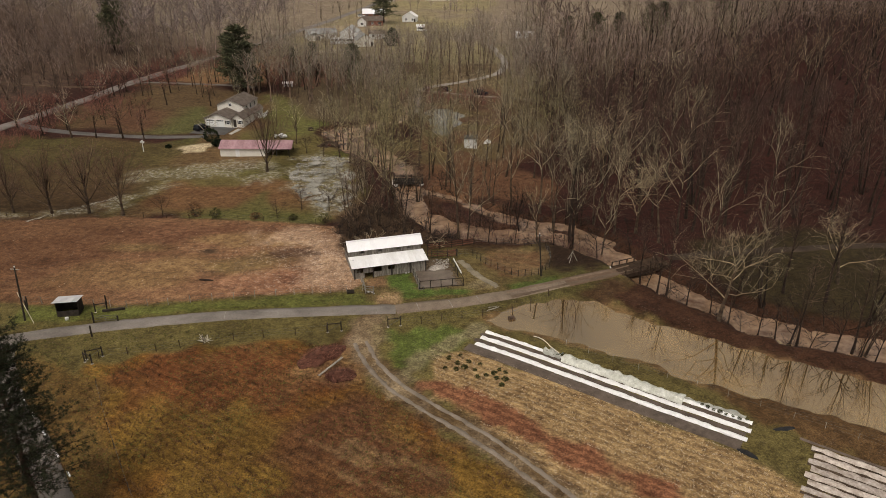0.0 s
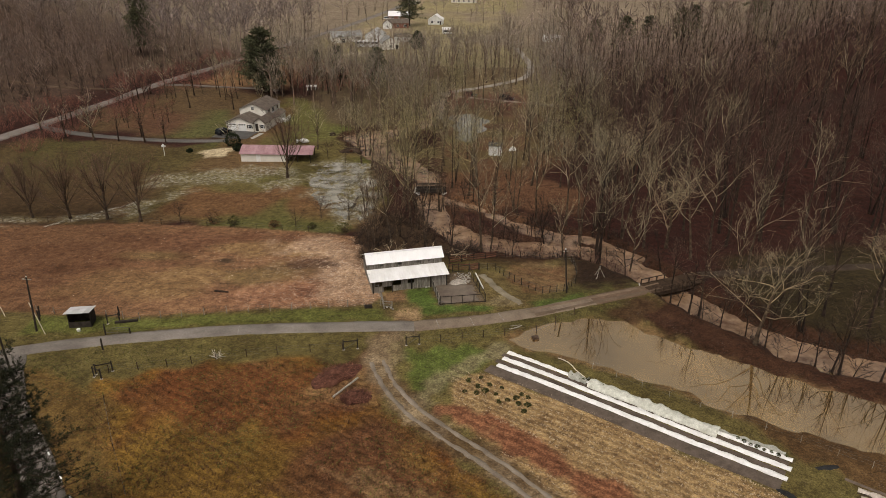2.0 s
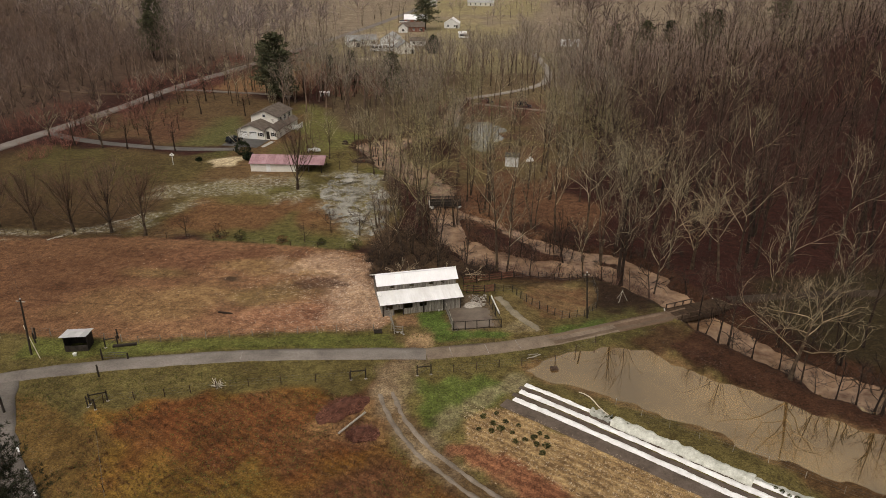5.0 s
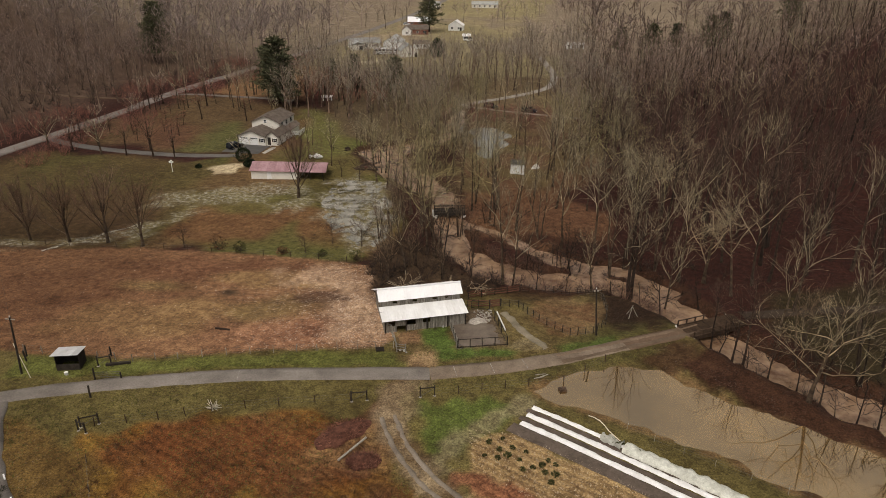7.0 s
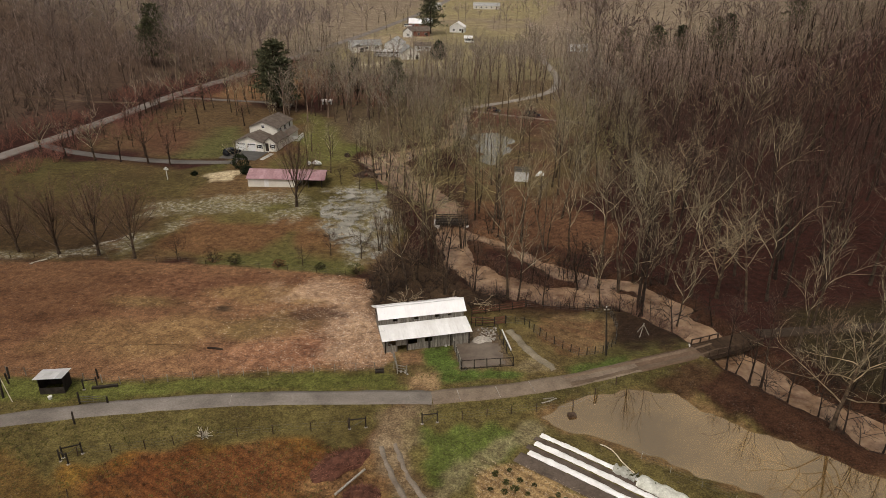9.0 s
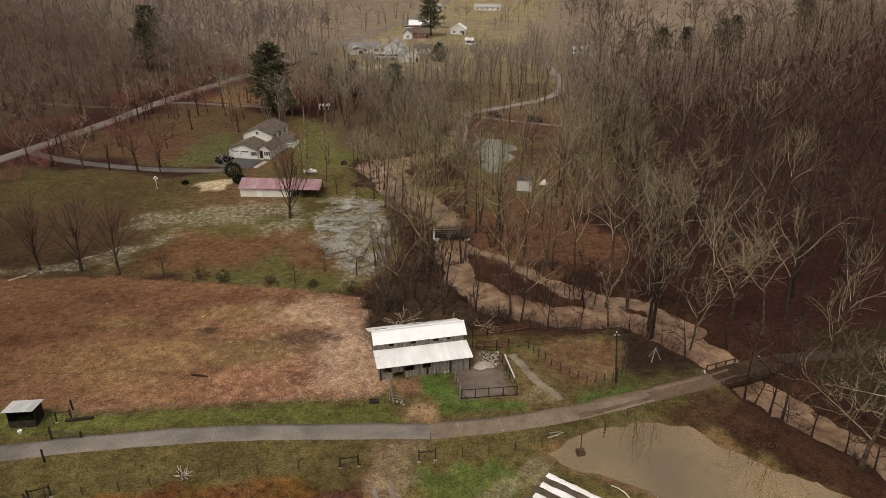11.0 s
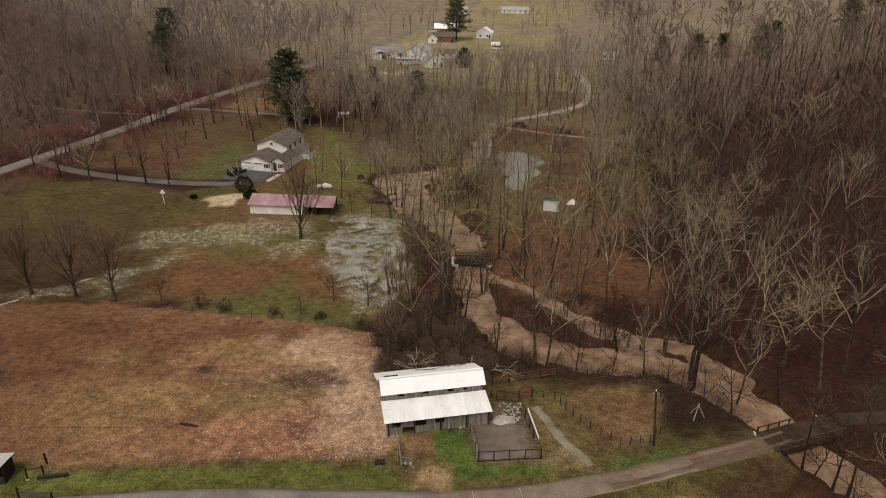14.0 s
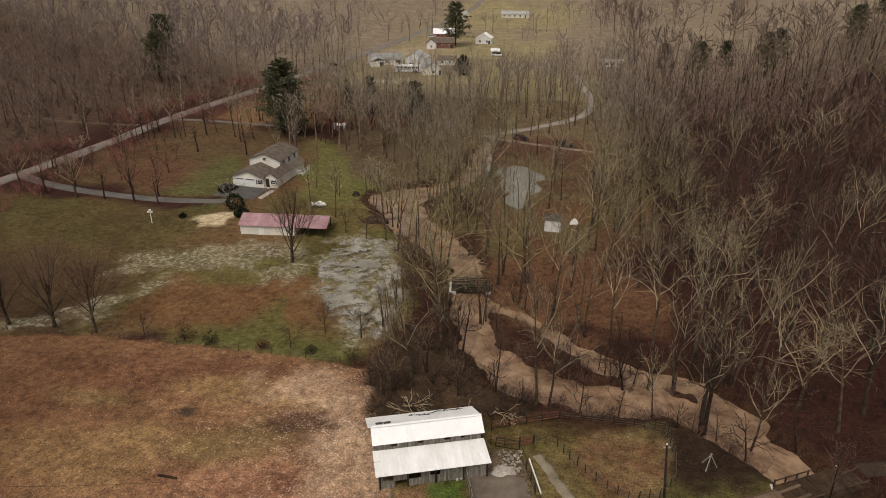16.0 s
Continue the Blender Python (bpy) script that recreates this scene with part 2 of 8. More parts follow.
M_DECK = surface("muddy_bridge_planks", (0.03, 0.018, 0.010), (0.07, 0.043, 0.025), 1.0, 6.0, 0.9, 0.3)
M_MUD = surface("wet_bare_mud", (0.045, 0.030, 0.020), (0.085, 0.060, 0.040), 0.4, 4.0, 0.95, 0.5)
M_PENMUD = surface("trodden_pen_mud", (0.088, 0.067, 0.050), (0.15, 0.121, 0.094), 0.5, 3.0, 0.55, 0.3, grain_amt=0.4)
M_PATHMUD = surface("pale_path_mud", (0.13, 0.108, 0.072), (0.235, 0.20, 0.142), 0.6, 5.0, 0.85, 0.4)
M_MULCH = surface("red_brown_mulch", (0.05, 0.02, 0.013), (0.15, 0.063, 0.04), 1.6, 6.0, 0.95, 0.8)
M_WIRE = surface("galvanised_wire", (0.10, 0.10, 0.095), (0.18, 0.18, 0.17), 2.0, 9.0, 0.6, 0.0, 0.5)
M_CONCRETE = surface("pale_concrete", (0.42, 0.40, 0.36), (0.58, 0.55, 0.50), 0.5, 5.0, 0.9, 0.2)
# trunk bark darker than the limbs: crown shade put into its colour
M_BARK = bark("grey_brown_bark", (0.028, 0.021, 0.017), (0.105, 0.083, 0.064))
M_TWIG = bark("grey_tan_twigs", (0.085, 0.070, 0.052), (0.19, 0.162, 0.122))
M_LIMB = bark("lichened_grey_limbs", (0.19, 0.180, 0.135), (0.47, 0.45, 0.355))
M_LICHENTWIG = bark("lichened_twigs", (0.19, 0.182, 0.142), (0.34, 0.325, 0.262))
M_MOSSLIMB = bark("mossy_pale_limbs", (0.155, 0.148, 0.085), (0.33, 0.315, 0.20))
# distant twigs: haze painted in as paler, greyer bark tones
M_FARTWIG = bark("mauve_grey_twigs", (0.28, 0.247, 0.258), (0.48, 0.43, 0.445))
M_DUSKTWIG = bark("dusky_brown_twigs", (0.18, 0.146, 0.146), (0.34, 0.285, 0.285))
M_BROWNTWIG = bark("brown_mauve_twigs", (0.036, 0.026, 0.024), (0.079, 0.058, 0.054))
M_RUSTTWIG = bark("rusty_brown_twigs", (0.075, 0.043, 0.035), (0.16, 0.10, 0.082))
M_BROWNLIMB = bark("brown_grey_limbs", (0.075, 0.057, 0.050), (0.19, 0.150, 0.132))
M_CANE = bark("dry_red_canes", (0.10, 0.042, 0.032), (0.28, 0.14, 0.11))
M_SYCAMORE = bark("sycamore_bark", (0.18, 0.15, 0.11), (0.42, 0.365, 0.275))
M_PALEBARK = bark("pale_sycamore_bark", (0.24, 0.20, 0.15), (0.52, 0.47, 0.38))
# wet bark, its colour lowered further for shade inside the woods
M_DARKBARK = bark("dark_wet_bark", (0.018, 0.013, 0.011), (0.055, 0.040, 0.032))
M_DIMTWIG = bark("dark_brown_twigs", (0.042, 0.027, 0.022), (0.092, 0.064, 0.050))
M_MIDTWIG = bark("brown_grey_twigs", (0.102, 0.075, 0.058), (0.212, 0.166, 0.128))
M_REDTWIG = bark("red_budded_twigs", (0.14, 0.062, 0.052), (0.26, 0.13, 0.112))
# limbs of far trees, lightened in colour to stand for haze
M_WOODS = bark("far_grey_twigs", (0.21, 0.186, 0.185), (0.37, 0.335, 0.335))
M_NEEDLE = bark("dark_pine_needles", (0.018, 0.024, 0.013), (0.05, 0.06, 0.03), 0.5)
# far needles lighter than the near pine's, haze put into the colour
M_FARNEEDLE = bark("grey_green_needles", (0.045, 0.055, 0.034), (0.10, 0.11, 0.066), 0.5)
M_PLANT = bark("dull_green_leaves", (0.035, 0.042, 0.016), (0.09, 0.10, 0.04), 0.5)
# sodden leaves, darkened beyond wetness to include canopy shade
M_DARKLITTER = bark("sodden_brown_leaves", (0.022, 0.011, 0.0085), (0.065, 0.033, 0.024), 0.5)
M_HEDGE = bark("dark_evergreen_leaves", (0.012, 0.020, 0.010), (0.035, 0.048, 0.022), 0.5)
M_CARDARK = surface("dark_car_paint", (0.012, 0.012, 0.014), (0.02, 0.02, 0.024), 1.0, 3.0, 0.2, 0.0)
M_CARWHITE = surface("white_car_paint", (0.70, 0.70, 0.68), (0.78, 0.78, 0.76), 1.0, 3.0, 0.25, 0.0)
M_TYRE = surface("black_rubber", (0.012, 0.012, 0.012), (0.025, 0.025, 0.025), 4.0, 12.0, 0.9, 0.2)
M_STRAW = surface("bleached_straw", (0.34, 0.26, 0.165), (0.56, 0.46, 0.33), 2.0, 9.0, 0.95, 0.4)
M_GRASS = bark("winter_grass_blades", (0.048, 0.058, 0.018), (0.118, 0.116, 0.04), 0.5)
M_LITTER = bark("dry_brown_weeds", (0.085, 0.046, 0.024), (0.20, 0.12, 0.062), 0.5)
M_DRYLEAF = bark("pale_dry_leaves", (0.30, 0.245, 0.21), (0.58, 0.52, 0.475), 0.5)

# ---- geometry helpers ----


def mesh_np(name, verts, quads, mat):
    """A mesh of quads; a face whose last index is -1 is a triangle."""
    me = bpy.data.meshes.new(name)
    v, q = np.asarray(verts, np.float32), np.asarray(quads, np.int32)
    me.vertices.add(len(v))
    me.vertices.foreach_set("co", v.ravel())
    flat = q.ravel()
    flat = flat[flat >= 0]
    total = np.where(q[:, 3] < 0, 3, 4).astype(np.int32)
    me.loops.add(len(flat))
    me.loops.foreach_set("vertex_index", flat)
    me.polygons.add(len(q))
    me.polygons.foreach_set("loop_start", np.concatenate([[0], np.cumsum(total)[:-1]]).astype(np.int32))
    me.polygons.foreach_set("loop_total", total)
    me.update(calc_edges=True)
    me.materials.append(mat)
    return me


class Shape:
    """Gathers solids of one part."""

    def __init__(self):
        self.v, self.f = [], []

    def add(self, verts, faces):
        o = len(self.v)
        self.v += [tuple(p) for p in verts]
        self.f += [tuple(o + i for i in f) for f in faces]
        return self

    def box(self, x0, y0, z0, x1, y1, z1, m=None):
        c = [Vector((x, y, z)) for z in (z0, z1) for y in (y0, y1) for x in (x0, x1)]
        if m is not None:
            c = [m @ p for p in c]
        return self.add(c, [(0, 2, 3, 1), (4, 5, 7, 6), (0, 1, 5, 4), (2, 6, 7, 3), (0, 4, 6, 2), (1, 3, 7, 5)])

    def slab(self, corners, thick):
        """A sheet through corners (counter-clockwise from above) with thickness below it."""
        c = [Vector(p) for p in corners]
        nrm = (c[1] - c[0]).cross(c[-1] - c[0]).normalized() * thick
        k = len(c)
        return self.add(c + [p - nrm for p in c], [tuple(range(k)), tuple(reversed(range(k, 2 * k)))] + [(i, k + i, k + (i + 1) % k, (i + 1) % k) for i in range(k)])

    def beam(self, p, q, w=0.1, h=0.1):
        p, q = Vector(p), Vector(q)
        d = (q - p).normalized()
        side = d.cross(Vector((0, 0, 1)))
        side = side.normalized() if side.length > 1e-3 else Vector((1, 0, 0))
        up = side.cross(d)
        c = [e + side * a * w / 2 + up * b * h / 2 for e in (p, q) for a, b in ((-1, -1), (1, -1), (1, 1), (-1, 1))]
        return self.add(c, [(0, 1, 2, 3), (7, 6, 5, 4), (0, 4, 5, 1), (1, 5, 6, 2), (2, 6, 7, 3), (3, 7, 4, 0)])

    def tube(self, pts, radii, sides=6):
        v, q = tube_np(np.array(pts, float), np.array(radii, float), sides)
        n = len(pts)
        return self.add(v, [tuple(f) for f in q] + [tuple(reversed(range(sides))), tuple(range((n - 1) * sides, n * sides))])

    def mesh(self, name, mat):
        me = bpy.data.meshes.new(name)
        me.from_pydata(self.v, [], self.f)
        me.materials.append(mat)
        return me


def tube_np(pts, radii, sides):
    n = len(pts)
    d = np.gradient(pts, axis=0)
    d /= np.linalg.norm(d, axis=1)[:, None] + 1e-9
    ref = np.array([1.0, 0, 0]) if abs(d[0][0]) < 0.8 else np.array([0, 1.0, 0])
    a = np.cross(d, ref)
    a /= np.linalg.norm(a, axis=1)[:, None] + 1e-9
    b = np.cross(d, a)
    ang = np.arange(sides) * 2 * math.pi / sides
    v = pts[:, None, :] + radii[:, None, None] * (np.cos(ang)[None, :, None] * a[:, None, :] + np.sin(ang)[None, :, None] * b[:, None, :])
    i = np.arange(n - 1)[:, None] * sides
    j = np.arange(sides)[None, :]
    k = (j + 1) % sides
    q = np.stack([i + j, i + k, i + sides + k, i + sides + j], -1).reshape(-1, 4)
    return v.reshape(-1, 3), q


def thing(name, m, label, category, group="", kind=""):
    ob = new(name)
    ob.matrix_basis = m
    ob.empty_display_size = 0.3
    return tagged(ob, label, category, group, kind)


def part(name, shape, mat, parent, label=""):
    me = shape.mesh(name, mat) if isinstance(shape, Shape) else shape
    ob = new(name, me)
    ob.parent = parent
    if label:
        tagged(ob, label)
    return ob


def solid(name, shape, mat, label, category, group="", kind="", m=None):
    ob = new(name, shape.mesh(name, mat) if isinstance(shape, Shape) else shape)
    if m is not None:
        ob.matrix_basis = m
    return tagged(ob, label, category, group, kind)


# ---- the lie of the land ----


def vnoise(x, y, cell, seed=0):
    """Smooth value noise between 0 and 1."""
    x, y = np.asarray(x, float) / cell + 91.7 * seed, np.asarray(y, float) / cell + 47.3 * seed
    ix, iy = np.floor(x), np.floor(y)
    fx, fy = x - ix, y - iy
    fx, fy = fx * fx * (3 - 2 * fx), fy * fy * (3 - 2 * fy)

    def h(a, b):
        s = np.sin(a * 127.1 + b * 311.7 + seed * 17.0) * 43758.5453
        return s - np.floor(s)
    return (h(ix, iy) * (1 - fx) + h(ix + 1, iy) * fx) * (1 - fy) + (h(ix, iy + 1) * (1 - fx) + h(ix + 1, iy + 1) * fx) * fy


def smooth(a, b, x):
    t = np.clip((np.asarray(x, float) - a) / (b - a), 0, 1)
    return t * t * (3 - 2 * t)


def to_line(x, y, pts):
    """Distance to a polyline, and the share of its length there."""
    x, y = np.asarray(x, float), np.asarray(y, float)
    best, along, k = np.full(x.shape, 1e9), np.zeros(x.shape), len(pts) - 1
    for i in range(k):
        (ax, ay), (bx, by) = pts[i][:2], pts[i + 1][:2]
        dx, dy = bx - ax, by - ay
        t = np.clip(((x - ax) * dx + (y - ay) * dy) / (dx * dx + dy * dy), 0, 1)
        d = np.hypot(x - ax - t * dx, y - ay - t * dy)
        near = d < best
        best, along = np.where(near, d, best), np.where(near, i + t, along)
    return best, along


def channel(x, y, pts):
    """Signed distance to a channel's bank: negative in the water. Points carry half widths."""
    d, s = to_line(x, y, pts)
    return d - np.interp(s, range(len(pts)), [p[2] for p in pts])


def to_area(x, y, pts):
    """Signed distance to a closed outline, negative within."""
    x, y = np.asarray(x, float), np.asarray(y, float)
    d, _ = to_line(x, y, pts + [pts[0]])
    inside = np.zeros(x.shape, bool)
    for (ax, ay), (bx, by) in zip(pts, pts[1:] + pts[:1]):
        if ay != by:
            inside ^= ((ay > y) != (by > y)) & (x < (bx - ax) * (y - ay) / (by - ay) + ax)
    return np.where(inside, -d, d)


CREEK = [(-9, 236, 1.2), (-10.8, 222, 2.2), (-10, 211, 2.4), (-14, 200, 2.6), (-21, 192, 3.4), (-28.5, 186, 5.3), (-23, 174, 4.6), (-15, 163, 4.2), (-9, 153, 2.8), (-8.2, 145, 2.2), (-7.2, 137, 2.6), (-4.6, 127, 3.0), (0.5, 120, 3.2), (9, 116, 3.0),
         (19, 116, 3.0), (26, 112.5, 3.2), (30.5, 106.5, 2.8), (34, 99.6, 2.7), (37.6, 93.8, 2.3), (40.8, 90, 2.3), (44.5, 86.3, 2.9), (48.5, 83.2, 3.3), (53, 81.3, 2.9), (58, 79.6, 3.3), (66, 77, 3.4), (90, 71, 4), (170, 55, 4)]
BRANCH = [(-6, 141, 1.0), (2, 135.5, 1.5), (8.5, 128, 1.6), (16, 122.3, 1.6), (24, 120, 1.8), (29, 113, 1.8)]
FIELD_POND = [(6, 84.6), (8.8, 87.1), (11.9, 89.4), (17, 90.7), (23, 90.6), (25.6, 87.6), (30.6, 83.6), (37.8, 79.1), (45.3, 75.1), (53, 70.6), (62, 65), (80, 55), (76, 48), (58, 57), (48, 62), (40, 65.8), (32.2, 70), (27, 73.6), (21, 77.4), (13.8, 80.8), (9, 83)]
LAWN_POND = [(-36, 160), (-30, 161.5), (-25, 161), (-21.5, 151), (-19, 140), (-19.5, 130), (-22, 126), (-25, 128), (-29, 135), (-32, 144), (-36, 152)]
FAR_POND = [(-4.9, 212), (1, 213), (5.5, 207), (4.5, 199), (1.5, 187), (-3, 183), (-3.4, 198)]
ROAD = [(-75, 66), (-66, 73), (-60, 77.2), (-55, 79.2), (-48.4, 81.0), (-38.4, 83.3), (-27, 85.25), (-15, 86.15), (-6.8, 86.95), (1.4, 88.75), (10, 91.6), (19.2, 95.6), (27, 99.2), (31, 101.5), (38, 105.4), (51, 108), (70, 111), (110, 113)]
HIGHWAY = [(-131, 140), (-127, 165), (-122.3, 185), (-119.5, 198.5), (-115, 220), (-112.5, 247), (-106.4, 271), (-97.2, 305), (-88, 348), (-78.5, 390), (-70, 432), (-55, 517), (-45, 591), (-30, 700)]
DRIVE = [(-121, 190.5), (-117.9, 188.4), (-110.4, 184.2), (-100.4, 181.3), (-88.2, 179.1), (-77.2, 177.6), (-67.3, 177.9), (-62.9, 179)]
TRACK = [(-9, 87), (-10.2, 84.5), (-11.0, 81.2), (-10.9, 78), (-9.8, 74.5), (-8.1, 71.5), (-6.4, 69), (-3.6, 66.2), (-1.1, 63.9), (4.2, 59.4), (9.7, 53.5), (13, 49.5), (20, 40)]
FARLANE = [(-10, 240), (-5, 245), (3, 251), (11, 258.5), (18.5, 266), (24, 280), (25.5, 300), (22, 345)]
CARLANE = [(-8, 239), (-3.4, 237), (2.9, 234.3), (9.8, 231.2), (15.3, 229.6), (27, 226)]
SIDELANE = [(-58, 76.5), (-55.5, 72), (-51.3, 65.5), (-43.6, 57.8), (-36.4, 48.8), (-28, 37), (-22, 28)]


def land(x, y):
    x, y = np.asarray(x, float), np.asarray(y, float)
    z = 0.6 * (1 - smooth(94, 124, y)) + 0.18 * (vnoise(x, y, 9, 1) - 0.5) + 0.06 * (vnoise(x, y, 2.3, 2) - 0.5)
    s = np.minimum(x - 42 - 0.075 * (y - 120), y - 121)
    z = z + 58 * smooth(0, 210, s) + np.where(s > 0, 3.0 * (vnoise(x, y, 26, 3) - 0.5) * smooth(0, 40, s), 0)
    hx = np.interp(y, [p[1] for p in HIGHWAY], [p[0] for p in HIGHWAY])
    left = hx - 14 - x
    z = z + 62 * smooth(0, 260, left)
    z = z + 70 * smooth(600, 1000, y)
    z = z + 40 * smooth(60, 300, -y) + 40 * smooth(150, 400, x - 40 - np.maximum(y, 0) * 0.3) * (1 - smooth(90, 130, y))
    z = z + 40 * smooth(130, 330, -x) * (1 - smooth(100, 150, y))
    c = np.minimum(channel(x, y, CREEK), channel(x, y, BRANCH)) + 1.3 * (vnoise(x, y, 3.1, 4) - 0.5) + 1.3 * (vnoise(x, y, 1.2, 8) - 0.5) + 1.6 * (vnoise(x, y, 7, 9) - 0.5)
    z = np.minimum(z, np.clip(-0.7 + 0.55 * c, -1.9, 50))
    z = np.minimum(z, np.clip(0.2 + 0.16 * (to_area(x, y, FIELD_POND) + 1.4 * (vnoise(x, y, 2.7, 5) - 0.5) + 0.8 * (vnoise(x, y, 1.1, 10) - 0.5)), -0.5, 90))
    z = np.minimum(z, np.clip(-0.28 + 0.10 * (to_area(x, y, LAWN_POND) + 5 * (vnoise(x, y, 5.1, 6) - 0.5) + 4 * (vnoise(x, y, 1.6, 11) - 0.5)), -0.8, 90))
    z = np.minimum(z, np.clip(-0.35 + 0.15 * (to_area(x, y, FAR_POND) + 4.0 * (vnoise(x, y, 4.1, 7) - 0.5) + 2 * (vnoise(x, y, 1.6, 12) - 0.5)), -0.8, 90))
    return z


def axis(stops):
    out = [stops[0][0]]
    for (a, step), (b, _) in zip(stops, stops[1:]):
        k = max(1, round((b - a) / step))
        out += list(a + (b - a) * (np.arange(k) + 1) / k)
    return np.array(out)


GX = axis([(-1100, 60), (-500, 20), (-180, 4), (-75, 0.55), (68, 2.5), (140, 6), (260, 20), (500, 60), (1100, 60)])
GY = axis([(-500, 40), (-100, 12), (30, 1.5), (46, 0.55), (126, 1.0), (200, 2), (300, 5), (500, 14), (800, 40), (1500, 40)])
X, Y = np.meshgrid(GX, GY)
Z = land(X, Y)


def lie(x, y):
    """The height of the ground sheet at a place."""
    i = min(max(int(np.searchsorted(GX, x)) - 1, 0), len(GX) - 2)
    j = min(max(int(np.searchsorted(GY, y)) - 1, 0), len(GY) - 2)
    u, v = (x - GX[i]) / (GX[i + 1] - GX[i]), (y - GY[j]) / (GY[j + 1] - GY[j])
    return float((Z[j, i] * (1 - u) + Z[j, i + 1] * u) * (1 - v) + (Z[j + 1, i] * (1 - u) + Z[j + 1, i + 1] * u) * v)


def tint(col, c, mask):
    return col * (1 - mask[..., None]) + np.array(c) * mask[..., None]


def edge(sd, soft=0.8, wob=1.0, cell=2.0, seed=11):
    """A mask that is 1 within an outline, with a ragged border."""
    return 1 - smooth(-soft, soft, sd + wob * 2 * (vnoise(X, Y, cell, seed) - 0.5))


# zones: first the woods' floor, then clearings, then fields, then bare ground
# very dark floor tone has the shade under the trees painted in
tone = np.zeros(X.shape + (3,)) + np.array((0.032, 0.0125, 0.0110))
cover = np.zeros(X.shape + (3,))
# ground pales with distance: haze mixed into the tone
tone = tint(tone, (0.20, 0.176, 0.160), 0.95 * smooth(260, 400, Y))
hx_all = np.interp(Y, [p[1] for p in HIGHWAY], [p[0] for p in HIGHWAY])
tone = tint(tone, (0.078, 0.056, 0.050), 0.9 * smooth(-6, -30, X - hx_all) * smooth(150, 190, Y) * smooth(380, 280, Y))
cover[..., 0] = 0.12
LAWN = [(-118, 178), (-80, 174), (-68, 174), (-60, 200), (-62, 225), (-50, 228), (-36, 196), (-30, 186), (-24, 168), (-18, 150), (-17, 132), (-20, 121), (-50, 122), (-90, 122), (-125, 130)]
m = edge(to_area(X, Y, LAWN), 2.0, 3.0, 7)
lawn = tint(tint(np.zeros_like(tone) + np.array((0.095, 0.085, 0.037)), (0.075, 0.095, 0.03), smooth(0.45, 0.75, vnoise(X, Y, 13, 21))), (0.115, 0.078, 0.045), smooth(0.5, 0.8, vnoise(X, Y, 11, 22)))
tone = tone * (1 - m[..., None]) + lawn * m[..., None]
# west lawn: browner ground, with lens edge dimming painted in
tone = tint(tone, (0.058, 0.046, 0.022), 0.8 * m * smooth(-52, -78, X + 6 * (vnoise(X, Y, 9, 61) - 0.5)))
tone = tint(tone, (0.050, 0.031, 0.019), 0.8 * m * smooth(-56, -70, X) * smooth(152, 134, Y))
RUST = [(-66, 127), (-30, 126), (-29, 136), (-34, 143), (-60, 141)]
tone = tint(tone, (0.125, 0.066, 0.04), 0.8 * edge(to_area(X, Y, RUST), 3, 5, 6, 48))
tone = tint(tone, (0.082, 0.09, 0.035), 0.8 * edge(to_area(X, Y, [(-50, 121.5), (-23, 120), (-23, 125), (-33, 127), (-38, 136), (-40, 127)]), 1.5, 2, 4, 49))
for area, c in (([(-114, 187), (-70, 181), (-58, 205), (-60, 236), (-84, 246), (-106, 248)], (0.082, 0.058, 0.035)),
                ([(-48, 178), (-36, 182), (-40, 215), (-56, 228), (-52, 200)], (0.10, 0.105, 0.042)),
                ([(-100, 250), (-60, 240), (-62, 300), (-90, 312)], (0.155, 0.098, 0.060)), ([(-80, 184), (-66, 182), (-67, 200), (-78, 210)], (0.080, 0.086, 0.038)), ([(-100, 188), (-84, 186), (-82, 208), (-98, 214)], (0.092, 0.052, 0.036)),
                # the next three far fields are lightened in colour for haze
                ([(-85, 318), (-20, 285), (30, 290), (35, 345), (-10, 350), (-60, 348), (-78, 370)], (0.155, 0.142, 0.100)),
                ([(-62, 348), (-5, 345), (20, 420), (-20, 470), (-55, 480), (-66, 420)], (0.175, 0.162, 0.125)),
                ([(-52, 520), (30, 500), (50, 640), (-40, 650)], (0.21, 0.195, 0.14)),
                ([(-22, 232), (30, 228), (42, 292), (-34, 292)], (0.115, 0.092, 0.064)),
                ([(-52, 232), (-38, 200), (-14, 196), (-4, 236), (0, 290), (-40, 300), (-64, 262)], (0.082, 0.065, 0.047)), ([(-8, 178), (16, 178), (24, 206), (20, 236), (-8, 236)], (0.082, 0.052, 0.038)),
                ([(-6, 150), (18, 150), (28, 190), (-4, 184)], (0.098, 0.058, 0.039)),
                # meadow tone lowered to hold shade and dimming at the view's side
                ([(40, 92), (64, 84), (110, 80), (120, 112), (70, 116), (45, 112)], (0.030, 0.024, 0.013))):
    tone = tint(tone, c, edge(to_area(X, Y, area), 3.0, 5.0, 9, 12))
near = 1 - smooth(104, 114, Y + 0.12 * X)
near = near * smooth(-160, -120, X)
tone = tint(tone, (0.092, 0.082, 0.036), near * (1 - smooth(30, 40, X - 0.35 * (95 - Y))))
PASTURE = [(-110, 88), (-60, 87.5), (-48, 87.2), (-36, 89), (-25, 91), (-13.5, 92.2), (-12.5, 97), (-14.5, 104), (-18, 112), (-20, 118.5), (-30, 120.5), (-50, 121.5), (-62, 122.5), (-80, 120), (-110, 122)]
m = edge(to_area(X, Y, PASTURE), 0.5, 0.8, 2.5, 13)
past = np.zeros_like(tone) + np.array((0.175, 0.105, 0.07))


